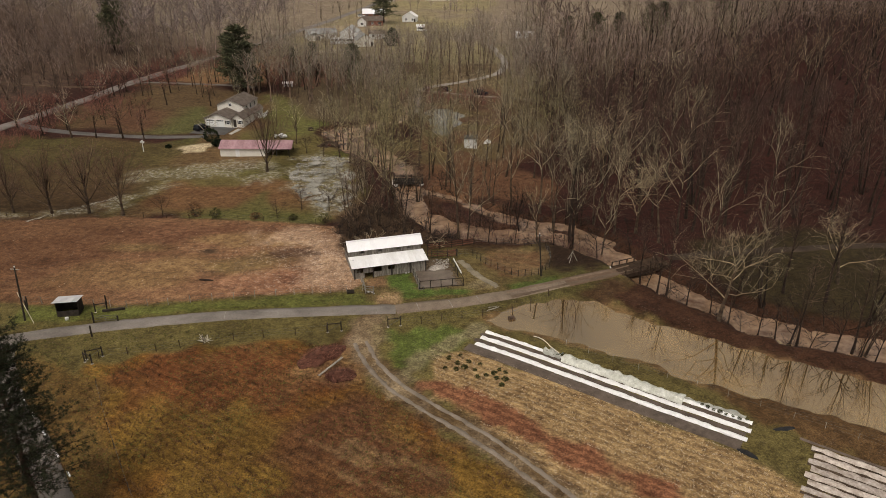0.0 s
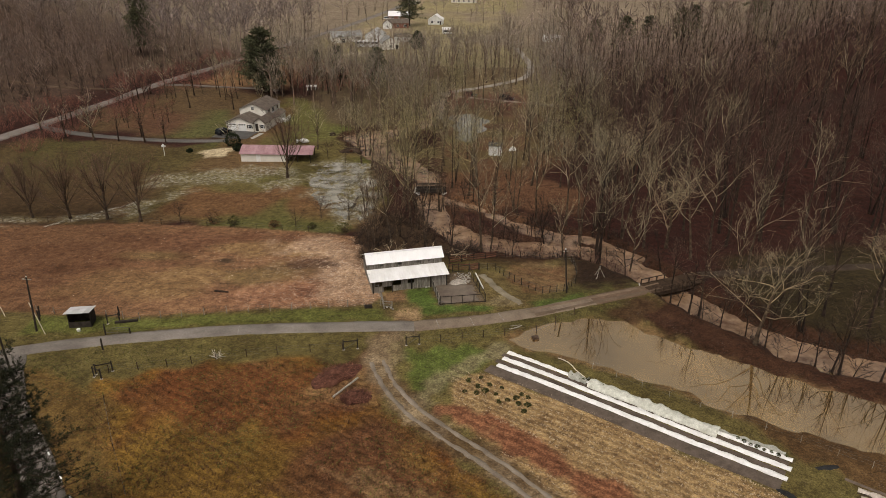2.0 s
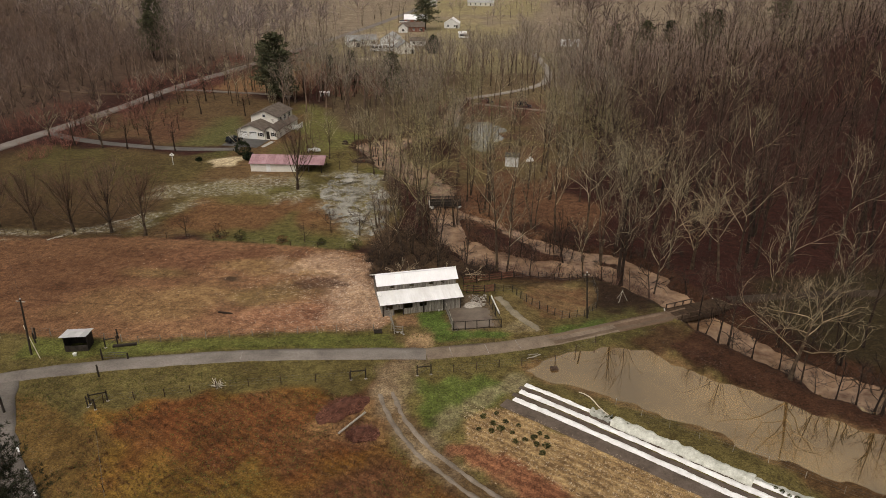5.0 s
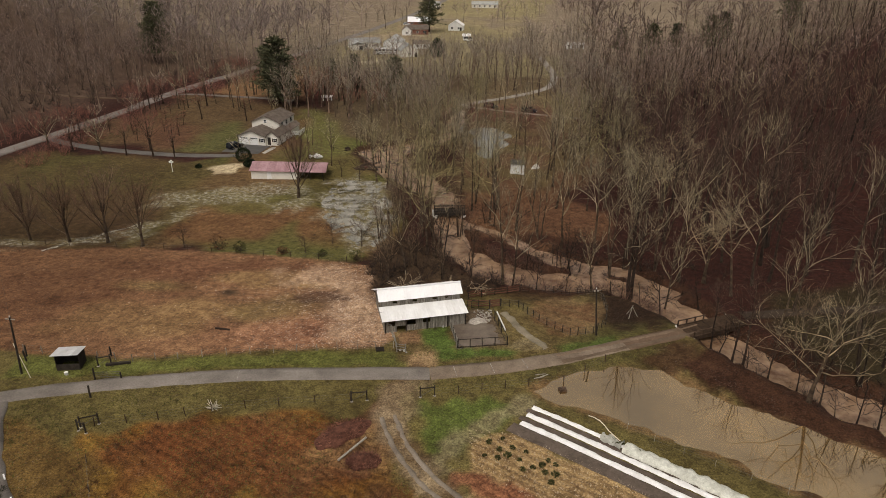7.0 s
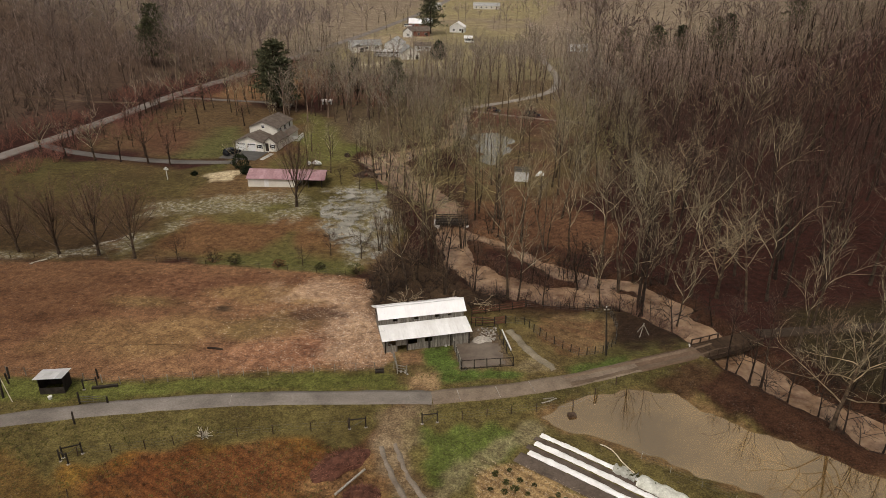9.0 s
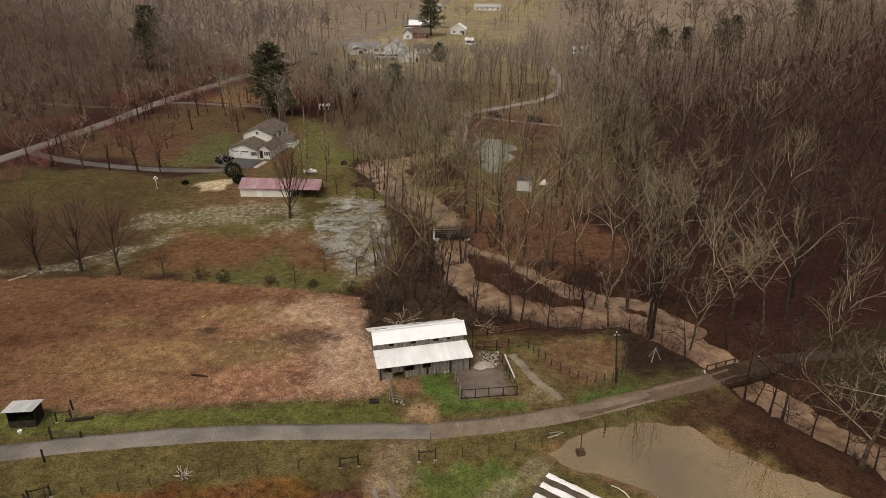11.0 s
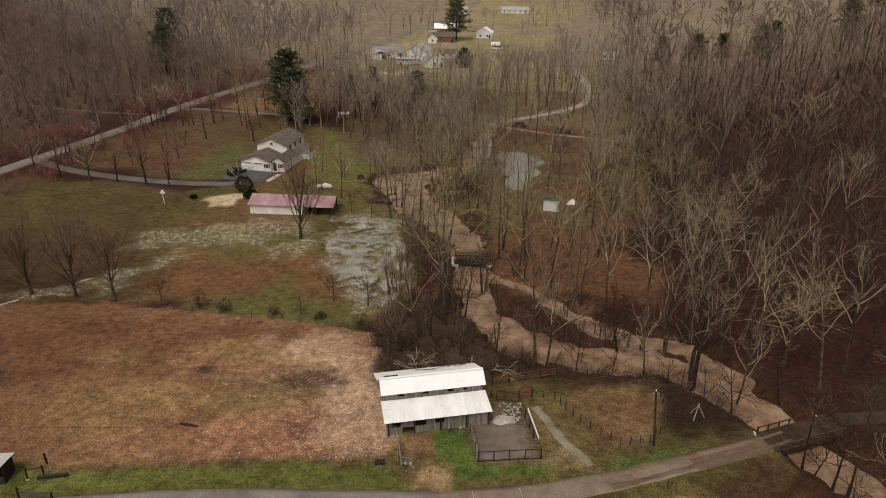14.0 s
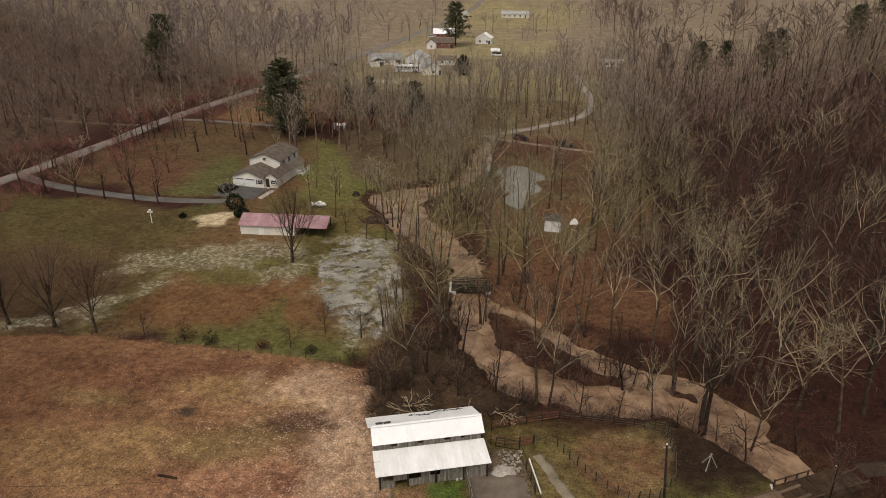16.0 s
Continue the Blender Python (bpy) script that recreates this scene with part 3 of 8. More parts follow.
def blot(x0, y0, rx, ry, turn=0.0, rag=0.6, cell=4.0, seed=60):
    """A soft ragged oval."""
    c, s_ = math.cos(radians(turn)), math.sin(radians(turn))
    u, v = ((X - x0) * c + (Y - y0) * s_) / rx, ((Y - y0) * c - (X - x0) * s_) / ry
    return 1 - smooth(0.45, 1.15, np.hypot(u, v) + rag * (vnoise(X, Y, cell, seed) - 0.5))


past = tint(past, (0.125, 0.066, 0.045), 0.9 * np.maximum(blot(-68, 104, 22, 12, 10), blot(-45, 114, 26, 6, 3, seed=61)))
past = tint(past, (0.215, 0.15, 0.088), 0.8 * np.maximum(blot(-50, 98, 16, 6, 12, seed=62), blot(-33, 112, 12, 4, 0, seed=63)))
past = tint(past, (0.145, 0.125, 0.062), 0.5 * np.maximum(blot(-31, 102.5, 9, 4.5, 25, seed=64), blot(-52, 108, 8, 3, 0, seed=65)))
past = tint(past, (0.24, 0.135, 0.10), 0.85 * blot(-26, 95.5, 14, 4.5, 12, seed=66))
past = tint(past, (0.32, 0.235, 0.195), 0.9 * np.maximum(blot(-18.5, 104, 6.5, 12, 10, 0.9, 3, 67), blot(-26, 113, 9, 5, 0, 0.9, 3, 68)))
past = tint(past, (0.07, 0.042, 0.033), 0.75 * np.maximum(blot(-25.5, 105.5, 5.5, 2.6, 10, 1.0, 1.6, 69), blot(-16.8, 110, 2.5, 5, 0, 0.9, 2, 70)))
past = tint(past, (0.045, 0.032, 0.024), 0.95 * blot(-40, 106.6, 1.7, 1.3, 0, 0.2, 1.0, 71))
past = tint(past, (0.15, 0.075, 0.055), 0.8 * blot(-24, 96, 2.2, 1.8, 0, 0.6, 1.2, 72))
# pasture browner and darker westwards, edge dimming included in the tone
past = tint(past, (0.105, 0.058, 0.036), 0.75 * smooth(-42, -70, X + 12 * (vnoise(X, Y, 7, 62) - 0.5)))
tone = tone * (1 - m[..., None]) + past * m[..., None]
cover[..., 0] = np.where(m > 0.5, 0.15 + 0.85 * smooth(26, 6, np.hypot(X + 17, Y - 105)), cover[..., 0])
tone = tint(tone, (0.09, 0.115, 0.034), 0.75 * edge(to_area(X, Y, [(-60, 86.8), (-60, 82), (-48, 83), (-36, 85.8), (-15, 88.2), (-7, 88.8), (4, 91.5), (12, 95), (6, 94), (-3, 91.5), (-13, 91.6), (-26, 90.2), (-36, 88.3), (-47, 86.6)]), 0.6, 0.8, 2, 47))
GARDEN = [(-44, 72), (-30, 76.5), (-18, 78), (-12, 75), (-8.2, 68), (-2, 62), (6, 54.5), (12, 46), (0, 30), (-38, 30), (-40, 50)]
m = edge(to_area(X, Y, GARDEN), 0.9, 1.5, 3, 14)
gard = tint(tint(np.zeros_like(tone) + np.array((0.118, 0.070, 0.026)), (0.092, 0.045, 0.021), smooth(0.4, 0.7, vnoise(X, Y, 5, 27))), (0.12, 0.086, 0.030), smooth(0.5, 0.75, vnoise(X * 1.4 + Y, Y * 0.6 - X * 0.3, 8, 28)))
gard = tint(gard, (0.10, 0.062, 0.045), smooth(10, 3, np.abs(0.55 * (X + 4) + 0.83 * (Y - 56))) * smooth(0.35, 0.6, vnoise(X, Y, 4, 29)) * 0.7)
row_u, row_v = 0.829 * X - 0.559 * Y, 0.559 * X + 0.829 * Y
gard = gard * (0.72 + 0.56 * vnoise(row_u / 9, row_v, 1.3, 58))[..., None]
gard = tint(gard, (0.125, 0.096, 0.035), 0.6 * smooth(0.5, 0.75, vnoise(row_u / 8, row_v, 2.6, 59)))
gard = tint(gard, (0.092, 0.04, 0.024), 0.5 * edge(to_area(X, Y, [(-41, 69), (-33, 74), (-26, 72.5), (-22, 68), (-28, 64), (-36, 63)]), 1.5, 4, 4, 56))
gard = tint(gard, (0.075, 0.04, 0.03), 0.75 * edge(to_area(X, Y, [(-19, 61.4), (-15.4, 67.5), (-9.5, 63.5), (-1.6, 53), (-8, 50), (-14.3, 55)]), 1.5, 4, 3, 57))
gard = tint(gard, (0.105, 0.050, 0.028), 0.75 * edge(to_area(X, Y, [(-41.3, 70.6), (-35.7, 74.7), (-24.3, 75.8), (-19, 74), (-17, 66), (-23.3, 64.2), (-28.6, 63.5), (-36.8, 67.1)]), 2.0, 4, 3, 63))
gard = tint(gard, (0.110, 0.084, 0.030), 0.8 * edge(to_area(X, Y, [(-31.4, 63.4), (-23.3, 64.2), (-16.2, 57.0), (-12, 46), (-27, 44), (-32.9, 60.2)]), 2.0, 4, 3, 64))
gard = tint(gard, (0.082, 0.043, 0.031), 0.8 * edge(to_area(X, Y, [(-17.5, 62.8), (-6.6, 62.0), (-1, 52), (-6, 44), (-14, 46), (-16, 55)]), 2.0, 4, 3, 65))
gard = tint(gard, (0.17, 0.135, 0.105), 0.6 * smooth(0.62, 0.78, vnoise(row_u / 7, row_v, 0.9, 66)) * edge(to_area(X, Y, [(-14, 60), (-7, 62), (-1, 55), (2, 46), (-10, 44)]), 2.0, 3, 3, 67))
gard = gard * np.array((1.10, 0.98, 0.80))
tone = tone * (1 - m[..., None]) + gard * m[..., None]
tone = tint(tone, (0.075, 0.032, 0.022), 0.85 * edge(to_area(X, Y, [(-18.6, 73.3), (-15.7, 77.2), (-12.0, 80.4), (-11.0, 77.0), (-12.5, 74.5), (-10.4, 71.6), (-12.5, 68.2), (-15, 69.6)]), 0.6, 1.2, 1.6, 68))
cover[..., 1] = np.maximum(cover[..., 1], 0.55 * m)
tone = tint(tone, (0.19, 0.125, 0.075), 0.7 * edge(to_area(X, Y, [(-19, 71.5), (-15.5, 76), (-10.8, 78.5), (-9.6, 73), (-9.5, 69), (-13, 67.8), (-16, 69.5)]), 0.8, 1.2, 2, 52))
LEFTGRASS = [(-43, 70), (-37, 60), (-27, 44), (-22, 30), (-60, 30), (-62, 72), (-52, 75)]
m = edge(to_area(X, Y, LEFTGRASS), 1.2, 1.5, 3, 15)
tone = tint(tone, (0.10, 0.068, 0.027), m)
cover[..., 1] *= 1 - 0.7 * m
BEDS = [(-1.5, 76.5), (3.8, 76.2), (13, 70.5), (31.5, 57.4), (37, 50), (14, 50), (5.5, 60.5), (-0.5, 66.5)]
m = edge(to_area(X, Y, BEDS), 0.5, 0.9, 2, 16)
tone = tint(tone, (0.235, 0.177, 0.113), m)
cover[..., 1] = np.maximum(cover[..., 1] * (1 - m), 0.8 * m)
d, s = to_line(X, Y, [(-1, 68.5), (8, 61.8), (16, 55.5), (26, 48)])
m = edge(d - 1.5, 0.5, 1.2, 1.6, 17)
tone = tint(tone, (0.165, 0.08, 0.054), m)
GREENPATCH = [(-7, 80.5), (-0.5, 82.5), (3.5, 80.5), (2, 77), (-2.5, 71.5), (-5.5, 72.5)]
tone = tint(tone, (0.074, 0.104, 0.030), edge(to_area(X, Y, GREENPATCH), 0.7, 1.0, 2, 18))
d, s = to_line(X, Y, [(5.2, 82.2), (1.7, 79), (-2.0, 74.8), (-5.4, 69.8)])
tone = tint(tone, (0.165, 0.155, 0.11), 0.8 * edge(d - 1.3, 0.6, 0.8, 1.5, 19))
# silt left round the flood
tone = tint(tone, (0.17, 0.115, 0.07), 0.8 * edge(to_area(X, Y, FIELD_POND) - 0.6, 0.7, 1.2, 1.6, 55))
# bare wet bank between the flooded field and the creek, dark woods' edge
BANK = [(25, 91), (31, 97), (34.5, 93), (41, 84), (48, 79.5), (60, 76), (80, 70), (84, 54), (60, 65), (51, 72), (45.5, 75.5), (39, 78.2), (33, 82.8), (28, 87)]
# red-brown bank, its tone deepened for shade and edge dimming
tone = tint(tone, (0.038, 0.019, 0.013), edge(to_area(X, Y, BANK), 0.8, 0.8, 2, 20))
tone = tint(tone, (0.075, 0.047, 0.025), edge(to_area(X, Y, [(30, 72.5), (36, 69), (44, 66), (52, 61), (66, 52), (56, 46), (42, 58), (36.5, 62)]), 0.8, 1.0, 2, 30))
THICKET = [(-20, 120), (-17.5, 107), (-13, 108), (-4, 109.5), (3, 111), (1, 116), (-8, 124), (-14, 130), (-19, 128)]
tone = tint(tone, (0.048, 0.033, 0.024), edge(to_area(X, Y, THICKET), 1.2, 1.5, 3, 31))
c = np.minimum(channel(X, Y, CREEK), channel(X, Y, BRANCH))
tone = tint(tone, (0.042, 0.022, 0.016), smooth(3.0, 1.2, c + 1.2 * (vnoise(X, Y, 2, 32) - 0.5)))
# grass of the barn yard and verges
YARD = [(-12, 92.3), (-12, 96.5), (-2, 100.4), (3, 104.5), (8, 104.5), (16, 111.5), (21, 111), (29, 104), (26, 99.5), (16, 95.2), (6, 91.4), (-4, 89.2), (-11, 89)]
m = edge(to_area(X, Y, YARD), 0.6, 0.6, 2, 33)
tone = tint(tone, (0.10, 0.082, 0.042), m)
# yard's east end: dark wet margin and edge dimming in one tone
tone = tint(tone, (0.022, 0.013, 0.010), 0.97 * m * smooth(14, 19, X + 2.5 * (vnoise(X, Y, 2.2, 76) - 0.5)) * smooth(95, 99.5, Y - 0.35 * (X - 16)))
tone = tint(tone, (0.062, 0.062, 0.026), 0.8 * m * smooth(8, 15, X) * smooth(101.5, 98.5, Y - 0.25 * (X - 16)) * smooth(0.25, 0.5, vnoise(X, Y, 1.7, 77)))
tone = tint(tone, (0.062, 0.106, 0.028), 0.95 * edge(to_area(X, Y, [(-9, 97), (-5.7, 98.5), (-3.5, 93.3), (3.0, 93.6), (6, 92.6), (-3.2, 90.2), (-5.6, 89.6), (-7.6, 94.1)]), 0.6, 0.8, 1.2, 34))
tone = tint(tone, (0.055, 0.092, 0.026), 0.8 * edge(to_area(X, Y, [(10, 94.5), (17, 97.5), (20, 99), (16, 95.6), (11, 93)]), 0.6, 0.8, 1.5, 35))
tone = tint(tone, (0.15, 0.11, 0.07), 0.7 * edge(to_area(X, Y, [(7, 104), (12, 98), (16, 99), (18, 108), (10, 109)]), 0.6, 0.8, 1.5, 36))
tone = tint(tone, (0.115, 0.094, 0.08), edge(to_area(X, Y, [(-3.5, 93.2), (3.1, 94.4), (0.6, 104), (-2, 104.5), (-5, 99.4)]), 0.25, 0.2, 1.5, 37))
tone = tint(tone, (0.17, 0.11, 0.075), 0.9 * edge(to_area(X, Y, [(-12, 96.2), (-9, 97.8), (-8.7, 94), (-11.6, 93)]), 0.4, 0.5, 1.5, 38))
tone = tint(tone, (0.27, 0.20, 0.14), 0.8 * edge(to_area(X, Y, [(-9.5, 92.5), (-6.6, 92.2), (-5.6, 88.4), (-9.5, 87.8)]), 0.5, 0.8, 1.5, 39))
d, s = to_line(X, Y, [(2.7, 103.6), (4.3, 100.8), (5.4, 98.1), (7.3, 95.8), (8.5, 93.9)])
tone = tint(tone, (0.165, 0.145, 0.105), 0.7 * edge(to_area(X, Y, [(4.2, 95.2), (6.2, 96.8), (8.6, 94.0), (3.6, 93.8)]), 0.5, 0.8, 1.0, 69))
tone = tint(tone, (0.125, 0.072, 0.046), 0.75 * edge(to_area(X, Y, [(6.0, 103.6), (7.2, 100.2), (9.0, 97.8), (14.4, 99), (16.6, 102.4), (15.4, 107), (8, 107.5)]), 0.6, 1.2, 1.6, 70) * (0.4 + 0.6 * smooth(0.35, 0.6, vnoise(row_u / 5, row_v, 1.1, 71))))
tone = tint(tone, (0.066, 0.062, 0.027), 0.8 * edge(to_area(X, Y, [(4, 90), (12, 92.2), (20, 94.8), (28, 98), (29, 95), (24, 90.5), (14, 89.6), (6, 87.5)]), 1.0, 1.2, 1.6, 78))
tone = tint(tone, (0.050, 0.027, 0.018), 0.85 * edge(to_area(X, Y, [(21, 92.6), (27, 97.6), (31, 98), (29, 90.5), (23, 90.0)]), 1.2, 1.5, 2, 60))
tone = tint(tone, (0.125, 0.072, 0.048), 0.75 * edge(to_area(X, Y, [(-4, 139), (3, 135), (12, 131.5), (21, 131), (24, 146), (9, 158), (-5, 154)]), 3.0, 4.0, 4, 79))
tone = tint(tone, (0.095, 0.082, 0.046), 0.75 * edge(to_area(X, Y, [(-14, 160), (4, 158), (20, 162), (30, 190), (26, 222), (-6, 222), (-16, 190)]), 4.0, 6.0, 5, 81) * smooth(0.3, 0.6, vnoise(X, Y, 7, 82)))
# village end of the valley paled as well, haze painted into the ground
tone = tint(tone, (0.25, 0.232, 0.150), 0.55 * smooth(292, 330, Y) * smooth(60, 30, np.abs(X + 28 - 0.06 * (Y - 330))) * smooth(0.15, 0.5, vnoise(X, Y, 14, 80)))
# muddy track with paler wheel ruts
d, s = to_line(X, Y, TRACK)
tone = tint(tone, (0.085, 0.057, 0.037), 0.85 * edge(d - 1.7, 0.6, 0.9, 1.5, 41))
tone = tint(tone, (0.185, 0.152, 0.122), 0.8 * edge(np.abs(d - 0.75) - 0.35, 0.3, 0.7, 1.1, 53) * smooth(0.25, 0.5, vnoise(X, Y, 5, 54)))
tone = tint(tone, (0.24, 0.20, 0.155), 0.8 * edge(to_area(X, Y, [(-8, 70), (-5, 69.6), (-4, 67), (-6, 66.5)]), 0.6, 0.8, 1.5, 43))
tone = tint(tone, (0.20, 0.165, 0.13), 0.5 * edge(to_area(X, Y, [(-12.4, 85), (-6, 86), (-7.5, 80), (-8.8, 74), (-11, 74), (-12.5, 79)]), 0.6, 1.2, 1.2, 44))
# wet bleached grass and rills on the lawn
for area in ([(-70, 150), (-52, 158), (-40, 159), (-38, 153), (-48, 148), (-56, 146), (-70, 143)], [(-46, 146), (-38, 150), (-35, 146), (-42, 142)], [(-92, 121), (-72, 125), (-64, 137), (-60, 142), (-58, 140), (-66, 126), (-74, 122.5)],
             [(-40, 160), (-30, 166), (-24, 162), (-30, 158)], [(-56, 324), (-40, 324), (-34, 318), (-54, 317)], [(-37, 152), (-30, 162), (-22, 160), (-20, 128), (-24, 125), (-33, 140)]):
    w = edge(to_area(X, Y, area), 1.5, 2.4, 2.0, 45)
    cover[..., 2] = np.maximum(cover[..., 2], w)
    tone = tint(tone, (0.16, 0.15, 0.10), 0.5 * w)
tone = tint(tone, (0.42, 0.385, 0.32), 0.95 * edge(to_area(X, Y, [(-70, 169.5), (-64, 171.5), (-59, 173), (-60, 165), (-64, 164.5), (-66, 168)]), 0.5, 0.8, 1.5, 51))
for area, c in (([(-72, 372), (-40, 372), (-36, 410), (-56, 420), (-70, 400)], (0.27, 0.235, 0.195)), ([(-58, 440), (-40, 425), (-32, 440), (-40, 456), (-56, 456)], (0.24, 0.205, 0.165)),
                ([(-40, 350), (-26, 350), (-24, 362), (-36, 372)], (0.25, 0.225, 0.19)), ([(-62, 322), (-48, 326), (-46, 318), (-58, 316)], (0.40, 0.385, 0.34))):
    tone = tint(tone, c, 0.75 * edge(to_area(X, Y, area), 2.0, 3.0, 5, 73))
tone = np.clip(tone * np.array((1.07, 0.98, 0.86)), 0.008, 0.9)

nx, ny = len(GX), len(GY)
ii = (np.arange(ny - 1)[:, None] * nx + np.arange(nx - 1)[None, :]).ravel()
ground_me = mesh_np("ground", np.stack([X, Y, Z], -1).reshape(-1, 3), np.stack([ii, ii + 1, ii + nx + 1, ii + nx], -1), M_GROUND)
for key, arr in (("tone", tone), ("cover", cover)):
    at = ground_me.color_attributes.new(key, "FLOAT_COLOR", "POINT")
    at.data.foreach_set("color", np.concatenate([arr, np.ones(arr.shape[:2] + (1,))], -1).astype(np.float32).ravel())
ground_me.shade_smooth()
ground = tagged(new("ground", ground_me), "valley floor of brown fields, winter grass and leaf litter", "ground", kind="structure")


def sheet(name, sd, level, x0, x1, y0, y1, step, mat, label):
    xs, ys = np.arange(x0, x1 + step, step), np.arange(y0, y1 + step, step)
    px, py = np.meshgrid(xs, ys)
    keep = sd(px[:-1, :-1] + step / 2, py[:-1, :-1] + step / 2) < 3.0 + step
    k = (np.arange(len(ys) - 1)[:, None] * len(xs) + np.arange(len(xs) - 1)[None, :])[keep]
    v = np.stack([px, py, np.full_like(px, level)], -1).reshape(-1, 3)
    return tagged(new(name, mesh_np(name, v, np.stack([k, k + 1, k + len(xs) + 1, k + len(xs)], -1), mat)), label, "water", kind="structure")


def drape(name, area, mat, label, rise, step=0.3):
    """A thin skin of ground cover laid over the earth inside an outline."""
    xs, ys = [p[0] for p in area], [p[1] for p in area]
    gx, gy = np.arange(min(xs), max(xs) + step, step), np.arange(min(ys), max(ys) + step, step)
    px, py = np.meshgrid(gx, gy)
    keep = to_area(px[:-1, :-1] + step / 2, py[:-1, :-1] + step / 2, area) + 0.5 * (vnoise(px[:-1, :-1], py[:-1, :-1], 0.9, 72) - 0.5) < 0
    k = (np.arange(len(gy) - 1)[:, None] * len(gx) + np.arange(len(gx) - 1)[None, :])[keep]
    me = mesh_np(name, np.stack([px, py, land(px, py) + rise], -1).reshape(-1, 3), np.stack([k, k + 1, k + len(gx) + 1, k + len(gx)], -1), mat)
    me.shade_smooth()
    return tagged(new(name, me), label, "ground", kind="structure")


drape("pavement_pen", [(-4.7, 99.0), (-3.6, 93.4), (2.3, 94.7), (1.2, 99.6), (-1.0, 100.6), (-2.4, 100.0)], M_PENMUD, "smooth trodden grey-brown mud in the pen", 0.05)
sheet("creek_water", lambda x, y: np.minimum(channel(x, y, CREEK), channel(x, y, BRANCH)), -0.7, -46, 176, 50, 240, 1.0, M_CREEK, "swollen creek running high with tan muddy water")
sheet("flooded_field_water", lambda x, y: to_area(x, y, FIELD_POND), 0.2, 3, 84, 44, 95, 1.0, M_POND, "still brown flood water standing in the field")
sheet("lawn_flood_water", lambda x, y: to_area(x, y, LAWN_POND), -0.28, -42, -14, 120, 168, 1.0, M_FLOOD, "shallow grey flood water standing on the lawn")
sheet("far_pond_water", lambda x, y: to_area(x, y, FAR_POND), -0.35, -10, 12, 180, 222, 1.0, M_STILL, "small pond reflecting the pale sky")


def resample(pts, step):
    out = []
    for (ax, ay), (bx, by) in zip(pts, pts[1:]):
        k = max(1, round(math.hypot(bx - ax, by - ay) / step))
        out += [(ax + (bx - ax) * i / k, ay + (by - ay) * i / k) for i in range(k)]
    out = np.array(out + [pts[-1]])
    for _ in range(6):
        out[1:-1] = 0.25 * out[:-2] + 0.5 * out[1:-1] + 0.25 * out[2:]
    return out


def ribbon(name, pts, half, mat, label, rise=0.06, step=1.5, deck=None, rag=0.12):
    """A paved lane that follows the ground, crowned, with sides let into the earth and ragged edges."""
    c = resample(pts, step)
    d = np.gradient(c, axis=0)
    d /= np.linalg.norm(d, axis=1)[:, None]
    n = np.stack([-d[:, 1], d[:, 0]], -1)
    offs = np.array([-1.0, -1.0, -0.6, 0.0, 0.6, 1.0, 1.0])
    v = []
    for j, o in enumerate(offs):
        w = half * o * (1 + (rag * (vnoise(c[:, 0], c[:, 1], 1.9 if rag < 0.2 else 0.7, 50 + j) - 0.5) * 2 if abs(o) == 1 else 0))
        p = c + n * np.broadcast_to(w, (len(c),))[:, None]
        z = land(p[:, 0], p[:, 1])
        if deck is not None:
            z = np.maximum(z, deck)
        z = z + (rise + 0.05 * (1 - abs(o)) if 0 < j < 6 else -0.25)
        v.append(np.column_stack([p, z]))
    k = len(c)
    v = np.stack(v, 1).reshape(-1, 3)
    i = (np.arange(k - 1)[:, None] * 7 + np.arange(6)[None, :]).ravel()
    me = mesh_np(name, v, np.stack([i + 7, i + 8, i + 1, i], -1), mat)
    me.shade_smooth()
    return tagged(new(name, me), label, "road", kind="structure")


ribbon("pavement_yard_path", [(2.7, 103.6), (4.3, 100.8), (5.4, 98.1), (7.3, 95.8), (8.5, 93.9)], 0.52, M_PATHMUD, "narrow pale muddy path beside the pen", 0.03, 0.35, rag=0.55)
ribbon("road_farm_west", [p for p in ROAD if p[0] < -6], 1.35, M_ASPHALT, "narrow worn grey asphalt farm lane", 0.05)
ribbon("road_farm_middle", [p for p in ROAD if -7 < p[0] < 20], 1.35, M_TANROAD, "pale tan worn surface of the farm lane past the barn", 0.05, deck=0.42)
ribbon("road_farm_east", [p for p in ROAD if 19 < p[0] < 32], 1.4, M_LANE, "brown gravelled farm lane running to the bridge", 0.04, deck=0.42)
ribbon("road_meadow", [p for p in ROAD if p[0] > 37], 1.1, M_MUD, "muddy two-rut lane across the meadow", 0.06)


def beside(pts, off):
    """A line that runs off metres to the left of another."""
    c = resample(pts, 1.5)
    d = np.gradient(c, axis=0)
    d /= np.linalg.norm(d, axis=1)[:, None]
    return [tuple(p) for p in c + off * np.stack([-d[:, 1], d[:, 0]], -1)]


for off in (-0.8, 0.8):
    ribbon("track_rut", beside(TRACK[3:], off), 0.26, M_RUT, "pale wet wheel rut of the field track", 0.03, 0.4, rag=0.6)
    ribbon("lane_rut", beside([p for p in ROAD if 9 < p[0] < 32], off * 0.9), 0.33, M_LANERUT, "paler wheel track of the gravel lane", 0.075, 0.5, deck=0.42, rag=0.45)
